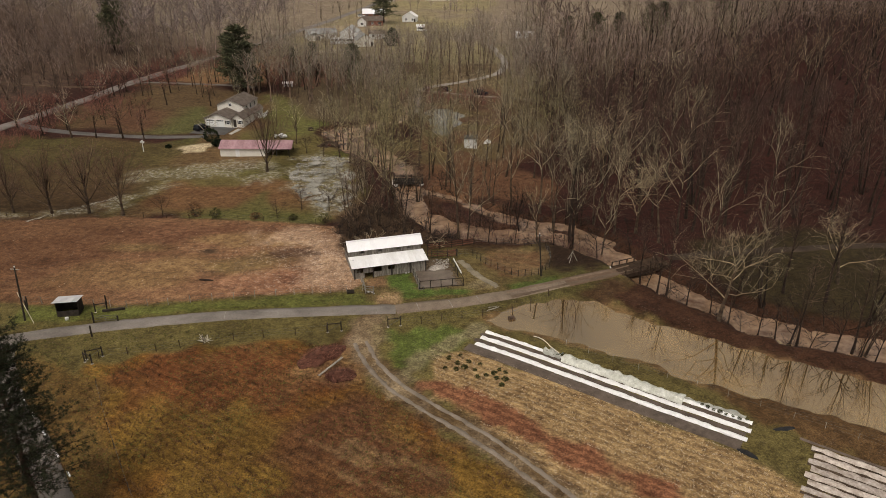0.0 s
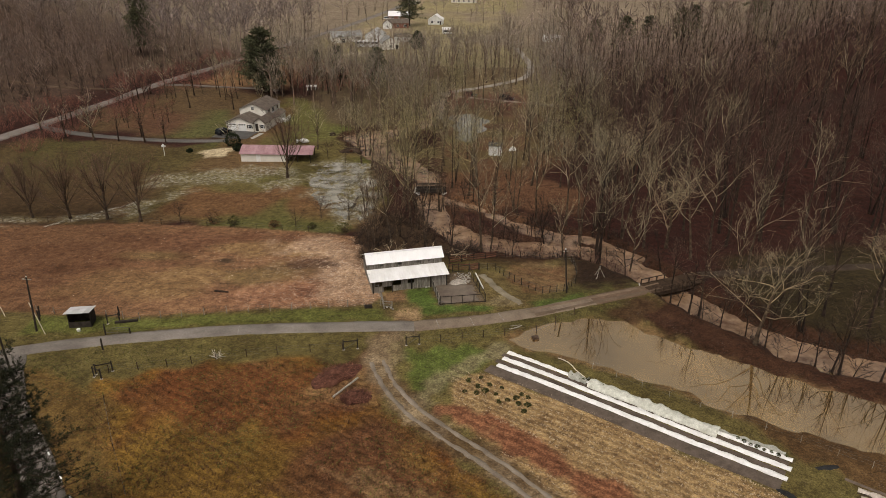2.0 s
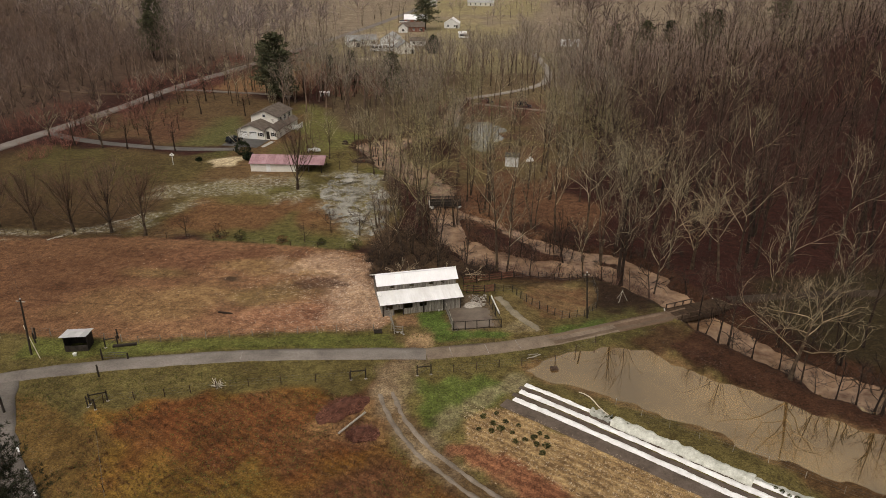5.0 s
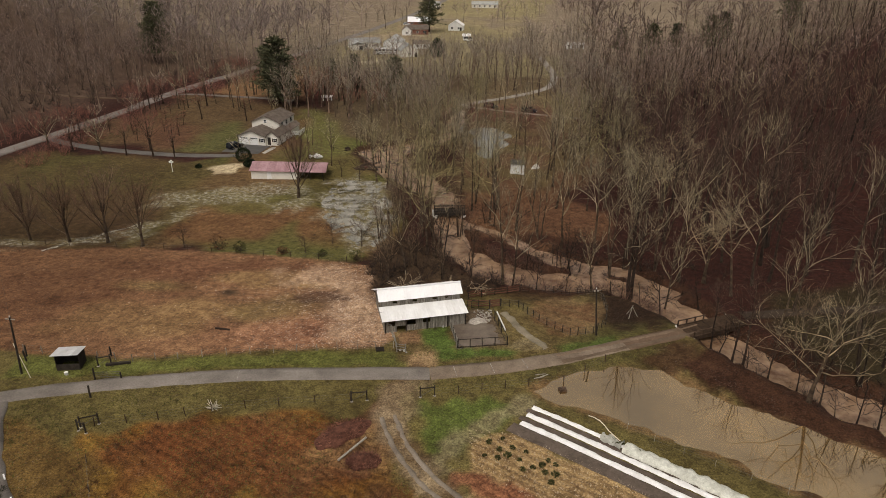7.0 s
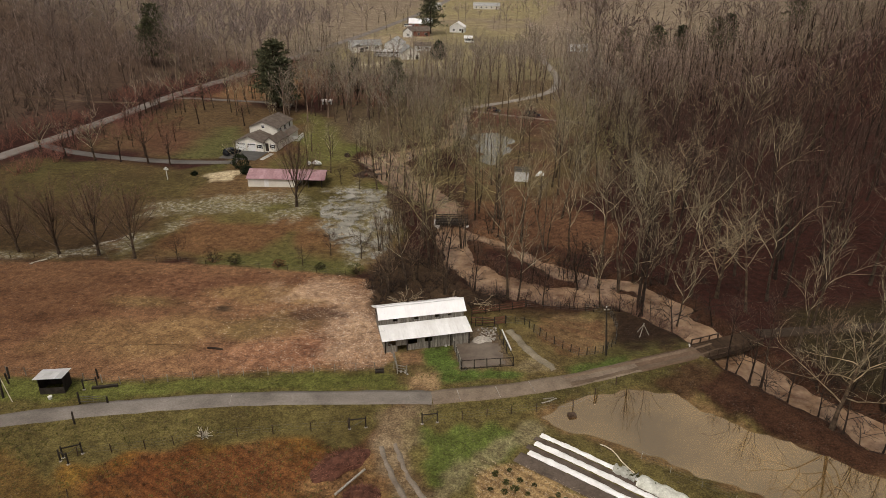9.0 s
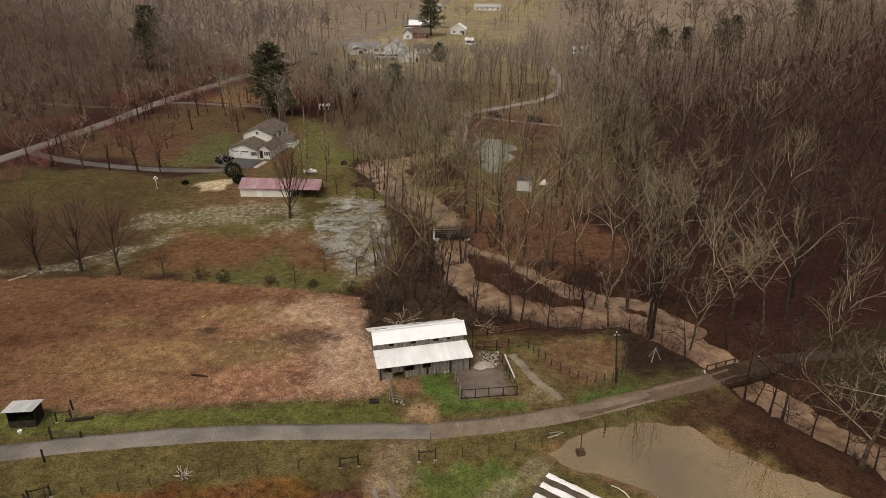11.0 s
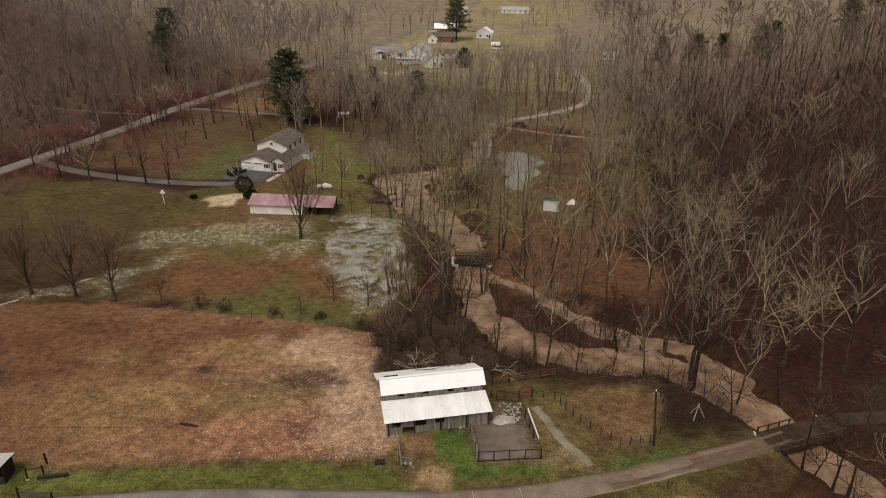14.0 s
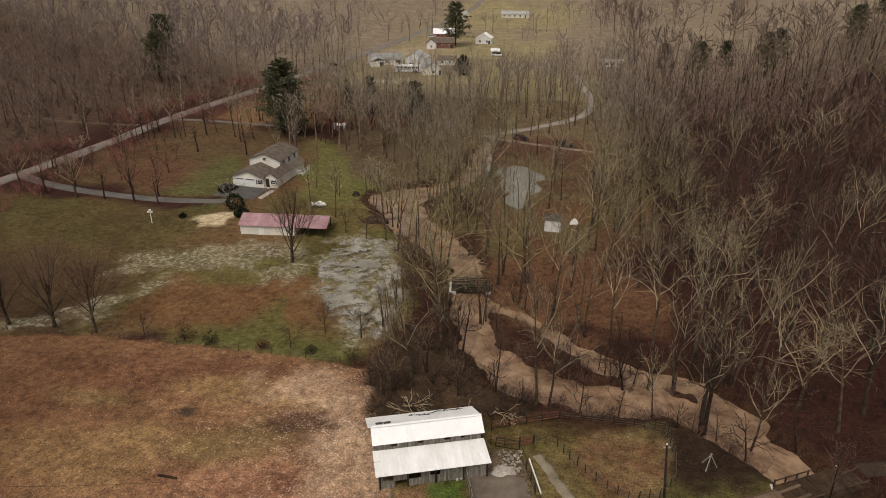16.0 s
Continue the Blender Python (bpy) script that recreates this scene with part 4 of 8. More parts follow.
for jx, jy, turn, lane in ((-30.9, 84.6, 10, "west"), (-9.6, 86.7, 8, "west"), (-3.6, 87.7, 14, "middle"), (1.2, 88.7, 16, "middle"), (5.4, 90.1, 20, "middle")):
    part("road_joint", Shape().box(-0.035, -1.1, -0.03, 0.035, 1.1, 0.04), M_RUBBLE, bpy.data.objects["road_farm_" + lane]).matrix_basis = pose(jx, jy, max(lie(jx, jy), 0.42 if lane == "middle" else -9) + 0.075, 0, 0, turn)
ribbon("road_highway", HIGHWAY, 2.4, M_OLDROAD, "pale two-lane country road along the woods", 0.12, 4)
for rill in ([(-78.6, 119.6), (-77.6, 121.4), (-75.2, 122.9), (-74.4, 125.3), (-72.2, 126.6), (-71.2, 129.3), (-68, 131), (-67.4, 134)],):
    wet_line = ribbon("rill_water", rill, 0.3, M_RILL, "thin pale rill of runoff in the grass", 0.03, 1.0)
    tagged(wet_line, "thin pale rill of runoff in the grass", "water", kind="structure")
ribbon("road_cross_lane_west", [(-175, 239), (-154, 238.4), (-134, 239.5), (-117, 239.6)], 0.9, M_LANE, "narrow pale lane leaving the country road", 0.15, 3)
ribbon("road_cross_lane_east", [(-111, 247), (-103.3, 249.4), (-90.2, 246.1), (-75, 245), (-66, 241)], 1.1, M_OLDROAD, "narrow pale lane behind the house", 0.1, 3)
ribbon("road_drive", DRIVE, 1.4, M_DRIVE, "grey driveway to the house", 0.08, 3)
ribbon("road_far_lane", FARLANE, 1.45, M_PALELANE, "pale gravel lane beyond the creek", 0.08, 3)
ribbon("road_car_lane", CARLANE, 0.8, M_GRAVEL, "narrow pale lane past the far pond", 0.10, 2)
ribbon("road_side_lane", SIDELANE, 1.7, M_ASPHALT, "wet grey side lane under the pine", 0.08, 2)

# ---- trees ----


def perp(d, rng):
    a = np.cross(d, rng.normal(size=3))
    return a / (np.linalg.norm(a) + 1e-9)


def curve_from(p, d, length, n, rng, wander, lift):
    pts = [p]
    for _ in range(n):
        d = d + wander * rng.normal(size=3) + np.array([0, 0, lift])
        d = d / np.linalg.norm(d)
        pts.append(pts[-1] + d * length / n)
    return np.array(pts)


def spot(pts, f):
    """A place along a polyline and its direction there."""
    g = f * (len(pts) - 1)
    i = min(int(g), len(pts) - 2)
    d = pts[i + 1] - pts[i]
    return pts[i] + (g - i) * d, d / np.linalg.norm(d)


def spikes(p0, p1, r):
    """Tapered twigs, each a three-sided spike from p0 to p1."""
    d = p1 - p0
    d = d / (np.linalg.norm(d, axis=1)[:, None] + 1e-9)
    a = np.cross(d, np.where(np.abs(d[:, :1]) < 0.8, np.array([[1.0, 0, 0]]), np.array([[0, 1.0, 0]])))
    a /= np.linalg.norm(a, axis=1)[:, None] + 1e-9
    b = np.cross(d, a)
    r = np.broadcast_to(np.asarray(r, float), (len(p0),))[:, None]
    v = np.stack([p0 + r * a, p0 + r * (-0.5 * a + 0.87 * b), p0 + r * (-0.5 * a - 0.87 * b), p1], 1).reshape(-1, 3)
    k = np.arange(len(p0))[:, None] * 4
    q = np.concatenate([np.column_stack([k, k + 1, k + 3, -np.ones_like(k)]), np.column_stack([k + 1, k + 2, k + 3, -np.ones_like(k)]), np.column_stack([k + 2, k, k + 3, -np.ones_like(k)])])
    return v, q


def shifted(q, o):
    return np.where(q < 0, -1, q + o)


def merged(pairs):
    vs, qs, o = [], [], 0
    for v, q in pairs:
        vs.append(v)
        qs.append(shifted(q, o))
        o += len(v)
    return np.concatenate(vs), np.concatenate(qs)


def join(tubes):
    return merged([tube_np(pts, np.asarray(rad), k) for pts, rad, k in tubes])


def turned(d, angle, rng, up=0.0):
    """A direction that leaves d at an angle, in degrees, pulled a little upwards."""
    e = d * math.cos(radians(angle)) + perp(d, rng) * math.sin(radians(angle)) + np.array([0, 0, up])
    return e / np.linalg.norm(e)


def bare_tree(seed, height, clear=0.35, leaders=7, fan=(16, 44), branches=8, twigs=6, fork=1, thick=0.0095, twig_r=0.011, limb_r=0.042, wander=0.17, lift=0.06, side=(25, 55), trunks=1, segs=(7, 6, 3), sides=(6, 4), reach=0.9, tall_=0.92, pale=False):
    """A bare tree as trunk, limbs and twigs: leaders that rise in a vase from the trunk, side branches off them at acute angles, whips at their ends."""
    rng = np.random.default_rng(seed)
    wood, limbs, p0, p1, pr = [], [], [], [], []

    def dress(axis_pts, length, r, n, first):
        for j in range(n):
            v = first + (0.98 - first) * (j + rng.uniform(0, 0.9)) / n
            p, d = spot(axis_pts, v)
            ln = length * (0.62 - 0.42 * v) * rng.uniform(0.65, 1.25)
            br = curve_from(p, turned(d, rng.uniform(*side), rng, 0.14), ln, segs[2], rng, wander * 1.2, lift)
            rb = max(twig_r * 1.5, r * (1 - 0.8 * v) * 0.55)
            limbs.append((br, np.linspace(rb, twig_r, segs[2] + 1), 3))
            for i in range(twigs):
                q, e = spot(br, rng.uniform(0.15, 1.0))
                e = turned(e, rng.uniform(12, 50), rng, 0.10)
                w = ln * rng.uniform(0.18, 0.5)
                p0.append(q)
                p1.append(q + e * w)
                pr.append(twig_r)
                for _ in range(fork):
                    p0.append(q + e * w * rng.uniform(0.2, 0.7))
                    p1.append(p0[-1] + turned(e, rng.uniform(20, 50), rng, 0.06) * w * rng.uniform(0.3, 0.65))
                    pr.append(twig_r * 0.7)

    for f in range(trunks):
        lean = rng.normal(size=2) * (0.03 if trunks == 1 else 0.11)
        foot = np.array([0, 0, -0.3]) if f == 0 else np.array([*rng.normal(size=2) * 0.5, -0.3])
        top = height * (1 if f == 0 else rng.uniform(0.7, 0.95)) * tall_
        trunk = curve_from(foot, np.array([lean[0], lean[1], 1.0]), top, segs[0], rng, 0.06, 0.05)
        r0 = height * thick * (1 if trunks == 1 else 0.75)
        rad = r0 * np.interp(np.linspace(0, 1, segs[0] + 1), [0, 0.04, 0.15, 0.35, 0.6, 0.85, 1], [1.5, 1.1, 0.95, 0.8, 0.45, 0.18, 0.05])
        wood.append((trunk, rad, sides[0]))
        for k in range(leaders):
            u = clear + 0.42 * (k + rng.uniform(0, 0.9)) / leaders
            p, _ = spot(trunk, u)
            az, th = k * 2.4 + rng.uniform(-0.5, 0.5), radians(rng.uniform(*fan))
            d = np.array([math.cos(az) * math.sin(th), math.sin(az) * math.sin(th), math.cos(th)])
            ln = top * (1 - u) * reach * rng.uniform(0.7, 1.1)
            limb = curve_from(p, d, ln, segs[1], rng, wander, lift)
            r = max(limb_r, 0.42 * np.interp(u, np.linspace(0, 1, segs[0] + 1), rad)) * (1 if u < 0.6 else 0.75)
            (limbs if pale else wood).append((limb, np.linspace(r, twig_r, segs[1] + 1), sides[1]))
            dress(limb, ln, r, branches, 0.22)
        dress(trunk, top * 0.42, limb_r * 1.3, branches + 2, max(clear, 0.35))
    return join(wood), join(limbs), spikes(np.array(p0), np.array(p1), np.array(pr))


def shrub(seed, height, width, stems=26, twigs=5, r=0.018):
    rng = np.random.default_rng(seed)
    p0, p1, rad = [], [], []
    for k in range(stems):
        a = rng.uniform(0, 2 * math.pi)
        d = np.array([math.cos(a), math.sin(a), rng.uniform(0.7, 2.2)])
        stem = curve_from(np.array([*rng.normal(size=2) * 0.12 * width, -0.1]), d / np.linalg.norm(d), height * rng.uniform(0.6, 1.1), 2, rng, 0.15, 0.05)
        for i in (0, 1):
            p0.append(stem[i])
            p1.append(stem[i] + (stem[i + 1] - stem[i]) * 1.15)
            rad.append(r * (1.5, 1.1)[i])
        for i in range(twigs):
            p, dd = spot(stem, rng.uniform(0.25, 1.0))
            p0.append(p)
            p1.append(p + turned(dd, 38, rng, 0.1) * height * rng.uniform(0.2, 0.4))
            rad.append(r)
    return spikes(np.array(p0), np.array(p1), np.array(rad))


def blades(centres, dirs, rng, count, length, width):
    """Sprays of narrow leaf blades about the given directions, each blade a folded quad."""
    c = np.repeat(centres, count, 0)
    d = np.repeat(dirs, count, 0) + rng.normal(size=(len(centres) * count, 3)) * 0.75
    d /= np.linalg.norm(d, axis=1)[:, None]
    s = np.cross(d, rng.normal(size=d.shape))
    s /= np.linalg.norm(s, axis=1)[:, None]
    ln = (length * rng.uniform(0.6, 1.3, len(c)))[:, None]
    v = np.stack([c, c + d * ln * 0.5 + s * width, c + d * ln, c + d * ln * 0.5 - s * width], 1).reshape(-1, 3)
    return v, np.arange(len(v)).reshape(-1, 4)


def conifer(seed, height, radius, whorls=16, per=7, tufts=9, count=7, blade=0.45, width=0.05, base=0.12, ragged=0.3, taper=0.75):
    """A trunk with whorls of drooping boughs and needle sprays."""
    rng = np.random.default_rng(seed)
    trunk = curve_from(np.array([0, 0, -0.3]), np.array([0, 0, 1.0]), height, 6, rng, 0.02, 0.05)
    wood = [(trunk, height * 0.014 * np.array([1.3, 1, 0.85, 0.65, 0.45, 0.25, 0.08]), 7)]
    cs, ds = [], []
    for w in range(whorls):
        u = base + (0.99 - base) * (w + 0.5) / whorls
        p, _ = spot(trunk, u)
        ln0 = radius * (1 - (u - base) / (1 - base)) ** taper + 0.25
        for k in range(per):
            a = k * 2 * math.pi / per + w * 1.1 + rng.uniform(-0.35, 0.35)
            ln = ln0 * rng.uniform(1 - ragged, 1 + 0.6 * ragged)
            d = np.array([math.cos(a), math.sin(a), 0.10 + 0.5 * u])
            bough = curve_from(p + np.array([0, 0, rng.uniform(-0.4, 0.4)]), d / np.linalg.norm(d), ln, 3, rng, 0.08, -0.04)
            wood.append((bough, np.linspace(0.05, 0.015, 4), 3))
            for i in range(tufts):
                q, dd = spot(bough, (0.18 + 0.82 * (i + rng.uniform(0, 1)) / tufts))
                side = perp(dd, rng) * rng.uniform(0, 0.32) * ln * 0.5
                side[2] *= 0.5
                cs.append(q + side)
                ds.append(dd * 0.7 + side * 0.6 + np.array([0, 0, 0.25]))
    return join(wood), blades(np.array(cs), np.array(ds), rng, count, blade, width)


def leafy(seed, height, width, n=700, count=3, blade=0.22, wide=0.06):
    """A dense evergreen bush: an uneven shell of leaf sprays over a twig frame."""
    rng = np.random.default_rng(seed)
    d = rng.normal(size=(n, 3))
    d /= np.linalg.norm(d, axis=1)[:, None]
    r = rng.uniform(0.55, 1.0, n) ** 0.6 * (0.85 + 0.3 * vnoise(d[:, 0] * 3, d[:, 1] * 3 + d[:, 2] * 2, 1.0, seed % 7))
    taper = np.where(d[:, 2] > 0, 1 - 0.35 * d[:, 2], 1.0)
    c = np.stack([d[:, 0] * r * width * taper, d[:, 1] * r * width * taper, height * (0.5 + 0.5 * d[:, 2] * r)], -1)
    return blades(c, d, rng, count, blade, wide)


def shoot(v, m):
    return v @ np.array(m.to_3x3()).T + np.array(m.translation)


class Kind:
    """One grown form: shared meshes for the trunk and the crown of every tree of it."""

    def __init__(self, name, parts):
        self.raw = parts
        self.meshes = [mesh_np(n, v, q, mat) for n, (v, q), mat in parts]
        self.name = name

    def plant(self, x, y, size=1.0, turn=0.0, label="", category="tree", group="", sink=0.0, squash=1.0):
        ob = thing(self.name, pose(x, y, lie(x, y) - sink, 0, 0, turn), label, category, group)
        ob.scale = (size * squash, size * squash, size)
        for me in self.meshes:
            part(me.name.split(".")[0], me, None, ob)
        return ob


def stand(name, kinds, places, label, category, mats, seed):
    """Woods past counting: all the trunks and twigs of a stretch as joined geometry."""
    rng = np.random.default_rng(seed)
    got = {mat.name: ([], [], [0]) for mat in mats}
    for x, y, size in places:
        k = kinds[rng.integers(len(kinds))]
        m = pose(x, y, lie(x, y), 0, 0, rng.uniform(0, 360)) @ Matrix.Diagonal((size * rng.uniform(0.85, 1.2), size * rng.uniform(0.85, 1.2), size, 1))
        for (_, (v, q), _), mat in zip(k, mats):
            vs, qs, o = got[mat.name]
            vs.append(shoot(v, m))
            qs.append(shifted(q, o[0]))
            o[0] += len(v)
    top = thing(name, Matrix.Identity(4), label, category, kind="stuff")
    for (pn, _, _), mat in zip(kinds[0], mats):
        vs, qs, _ = got[mat.name]
        tagged(part(pn, mesh_np(pn, np.concatenate(vs), np.concatenate(qs), mat), None, top), kind="stuff")
    return top


def scatter(n, x0, x1, y0, y1, ok, seed, gap=3.0):
    rng = np.random.default_rng(seed)
    px, py = rng.uniform(x0, x1, n), rng.uniform(y0, y1, n)
    good = ok(px, py)
    out, cells = [], {}
    for x, y in zip(px[good], py[good]):
        i, j = int(x // gap), int(y // gap)
        if all(math.hypot(x - a, y - b) > gap for di in (-1, 0, 1) for dj in (-1, 0, 1) for a, b in cells.get((i + di, j + dj), [])):
            cells.setdefault((i, j), []).append((x, y))
            out.append((x, y))
    return out


def tree_kind(seed, height, wood=None, limb=None, twig=None, name="tree", **k):
    w, l_, f = bare_tree(seed, height, **k)
    return Kind(name, [("trunk", w, wood or M_BARK), ("bough", l_, limb or M_LIMB), ("crown", f, twig or M_TWIG)])


def tall(seed, **k):
    return tree_kind(seed, 22, **k)


DIM = dict(wood=M_DARKBARK, limb=M_BROWNLIMB, twig=M_DIMTWIG, twigs=5)
TALL = [tall(s, pale=True, fan=(18, 50)) for s in (1, 2, 3, 4)] + [tall(5, trunks=2, leaders=4, branches=7, pale=True), tall(6, trunks=3, leaders=3, branches=6, clear=0.3)]
MOSSY = [tall(s, pale=True, fan=(20, 56), clear=0.26, twigs=8, limb=M_MOSSLIMB, twig=M_MOSSLIMB) for s in (7, 8, 9)]
DARKTALL = [tall(s, clear=0.3, **DIM) for s in (11, 12)] + [tall(13, trunks=3, leaders=3, branches=7, **DIM)]
SYCAMORE = [tree_kind(s, 20, clear=0.2, leaders=11, fan=(14, 62), branches=9, twigs=7, thick=0.013, limb=M_SYCAMORE, twig=M_LIMB, pale=True, wander=0.3, limb_r=0.06, side=(35, 70), reach=0.8) for s in (21, 22)]
BIGTREE = tree_kind(23, 25, clear=0.34, leaders=8, fan=(15, 50), branches=9, twigs=7, thick=0.017, trunks=2, wood=M_DARKBARK, wander=0.2, limb_r=0.06)
BROAD = [tree_kind(s, 11, clear=0.12, leaders=14, fan=(10, 50), branches=9, twigs=8, fork=2, thick=0.016, twig_r=0.011, limb_r=0.03, lift=0.05, wander=0.08, side=(18, 42), limb=M_BROWNLIMB, twig=M_RUSTTWIG, reach=0.98) for s in (31, 32, 33)]
PALEBROAD = tree_kind(39, 11, clear=0.16, leaders=14, fan=(10, 50), branches=9, twigs=8, fork=2, thick=0.016, twig_r=0.011, limb_r=0.035, limb=M_MIDTWIG, lift=0.05, wander=0.08, side=(18, 42), twig=M_RUSTTWIG, reach=0.98)
REDMAPLE = [tree_kind(s, 7, clear=0.2, leaders=8, fan=(15, 50), branches=7, twigs=6, thick=0.014, twig_r=0.013, limb_r=0.025, wood=M_DARKBARK, limb=M_DIMTWIG, twig=M_REDTWIG, segs=(5, 4, 2)) for s in (34, 35)]
MAPLE = [tree_kind(s, 9, clear=0.3, leaders=8, fan=(15, 48), branches=7, twigs=7, thick=0.02, twig_r=0.011, limb_r=0.03, wood=M_DARKBARK, limb=M_MIDTWIG, twig=M_REDTWIG, segs=(6, 4, 2)) for s in (36, 37)]
PALEMAPLE = tree_kind(38, 9, pale=True, clear=0.25, leaders=9, fan=(20, 58), branches=7, twigs=6, thick=0.018, twig_r=0.012, limb_r=0.04, segs=(6, 4, 2))
SMALL = [tree_kind(s, 5, clear=0.22, leaders=8, fan=(30, 65), branches=6, twigs=5, thick=0.016, twig_r=0.01, limb_r=0.025, name="young_tree", limb=M_DIMTWIG, twig=M_DIMTWIG, segs=(5, 4, 2)) for s in (41, 42)]
CLUMP = [tree_kind(s, 14, clear=0.22, leaders=3, branches=5, twigs=5, trunks=4, thick=0.011, twig_r=0.014, limb_r=0.035, limb=M_MIDTWIG, twig=M_MIDTWIG, segs=(6, 4, 2)) for s in (51, 52)]
PINE = [Kind("pine_tree", [("trunk", a, M_DARKBARK), ("crown", b, M_FARNEEDLE)]) for a, b in (conifer(71, 17, 4.6, 14, 7, 6, 6, blade=0.95, width=0.11, base=0.2, ragged=0.45, taper=0.5), conifer(72, 15, 4.0, 14, 6, 6, 6, blade=0.95, width=0.11, base=0.2, ragged=0.45, taper=0.5))]
SPRUCE = [Kind("spruce_tree", [("trunk", a, M_DARKBARK), ("crown", b, M_FARNEEDLE)]) for a, b in (conifer(73, 10, 2.4, 13, 7, 6, 6, base=0.04, blade=0.7, width=0.1),)]

rnd = random.Random(5)


def wet(x, y):
    return np.minimum.reduce([channel(x, y, CREEK), channel(x, y, BRANCH), to_area(x, y, FIELD_POND), to_area(x, y, LAWN_POND), to_area(x, y, FAR_POND)])


def in_view(x, y):
    """The wedge of country that lies before the flight."""
    return (x < 0.80 * y + 12) & (x > -0.92 * (y - 20) - 8)


# single trees along the creek and by the lane
GREY = "tall bare grey-barked tree on the creek bank"
for x, y, kind, size in ((22.6, 111.0, BIGTREE, 1.0), (20.7, 118.5, TALL[4], 1.1), (16.8, 111.6, TALL[1], 0.6), (27.6, 108.8, TALL[2], 0.75), (2.8, 113.2, TALL[0], 0.95), (4.4, 114.2, TALL[3], 0.7),
                         (-2.4, 115.6, DARKTALL[0], 0.5), (-8.8, 122.6, TALL[5], 0.9), (-10.4, 124.5, MOSSY[0], 0.95), (-13.2, 115.4, TALL[1], 0.72), (-5.2, 133.6, CLUMP[0], 1.0), (-11.8, 131.5, MOSSY[1], 0.9),
                         (-13.0, 137.0, MOSSY[2], 0.95), (-17.5, 146.5, MOSSY[0], 0.85), (-22.5, 158, MOSSY[1], 0.85), (-12.5, 152, MOSSY[2], 0.8), (-9, 158.5, MOSSY[0], 0.85), (-25.5, 163, MOSSY[2], 0.8), (-2.5, 151, MOSSY[1], 0.75), (1.5, 147, MOSSY[2], 0.85), (-15.5, 142.0, CLUMP[1], 1.2), (-16.5, 121.5, CLUMP[0], 0.85), (-19, 136, CLUMP[1], 0.7), (-3.2, 146, MOSSY[0], 0.8), (0.5, 141.5, MOSSY[1], 0.85), (5.5, 136, TALL[0], 0.9),
                         (9.5, 132.5, TALL[5], 0.85), (13.5, 128.2, TALL[2], 0.95), (19, 126, TALL[3], 1.0), (24.3, 125, TALL[4], 1.15), (28.5, 120.5, TALL[4], 1.1), (31.5, 116.5, TALL[0], 0.9)):
    kind.plant(x, y, size, rnd.uniform(0, 360), GREY, group="creekside trees")
for x, y, kind, size in ((31.4, 97.3, DARKTALL[0], 0.6), (34.4, 93.3, DARKTALL[1], 0.72), (39.4, 84.9, SYCAMORE[1], 0.95), (47.2, 89.0, DARKTALL[2], 0.85), (48.2, 79.6, DARKTALL[0], 0.7), (55.0, 78.2, DARKTALL[1], 0.8),
                         (56.4, 77.6, TALL[5], 0.7), (60.2, 83.8, DARKTALL[2], 0.9), (46.2, 107.4, TALL[0], 0.9), (41.5, 100.5, TALL[2], 0.75), (52, 92.8, DARKTALL[1], 0.9), (57, 90, DARKTALL[0], 0.95), (43.2, 96.5, CLUMP[0], 0.9),
                         (64.5, 73.5, DARKTALL[1], 0.8), (66, 86, DARKTALL[2], 0.9), (51.5, 99, TALL[4], 0.9), (62, 96, SYCAMORE[0], 0.8), (38.5, 112, TALL[1], 0.9), (35.5, 116.5, SYCAMORE[0], 1.0), (43, 116, TALL[3], 1.0)):
    kind.plant(x, y, size, rnd.uniform(0, 360), "leaning bare tree beside the flooded creek" if kind in DARKTALL else "bare pale-limbed tree beside the flooded creek", group="creekside trees")
# orchard line, yard and drive trees
for x, y, kind, size in ((-83.5, 124.2, BROAD[0], 0.85), (-75.8, 123.8, BROAD[1], 0.95), (-68.7, 124.0, BROAD[2], 0.95), (-61.9, 123.4, PALEBROAD, 0.95), (-91, 125, BROAD[1], 0.9)):
    kind.plant(x, y, size * 1.42, rnd.uniform(0, 360), "bare spreading tree on the pasture edge", group="pasture edge trees")
for x, y, kind, size in ((-54.1, 123.2, SMALL[0], 1.1), (-32.0, 122.7, SMALL[1], 1.0), (-28.0, 127, SMALL[0], 1.3), (-22.6, 126.8, SMALL[1], 1.4)):
    kind.plant(x, y, size, rnd.uniform(0, 360), "small bare tree on the lawn", group="pasture edge trees")
BROAD[0].plant(-40.3, 150, 1.5, 40, "broad bare tree on wet lawn before the red-roofed shed")
for i, (x, y, size) in enumerate(((-114.6, 181.0, 1.1), (-106.8, 178.9, 0.9), (-102.6, 183.6, 0.8), (-98.2, 177.0, 1.15), (-91.7, 176.9, 0.9), (-87.4, 181.4, 1.0), (-84.3, 176.2, 1.05), (-80.6, 180.0, 0.85), (-78.4, 175.4, 0.75), (-114.6, 193.6, 0.9), (-110, 188.5, 0.8))):
    (PALEMAPLE if i in (0, 3) else MAPLE[i % 2]).plant(x, y, size * 1.2, rnd.uniform(0, 360), "pale-limbed bare tree beside the driveway" if i in (0, 3) else "bare reddish maple beside the driveway", group="driveway trees")
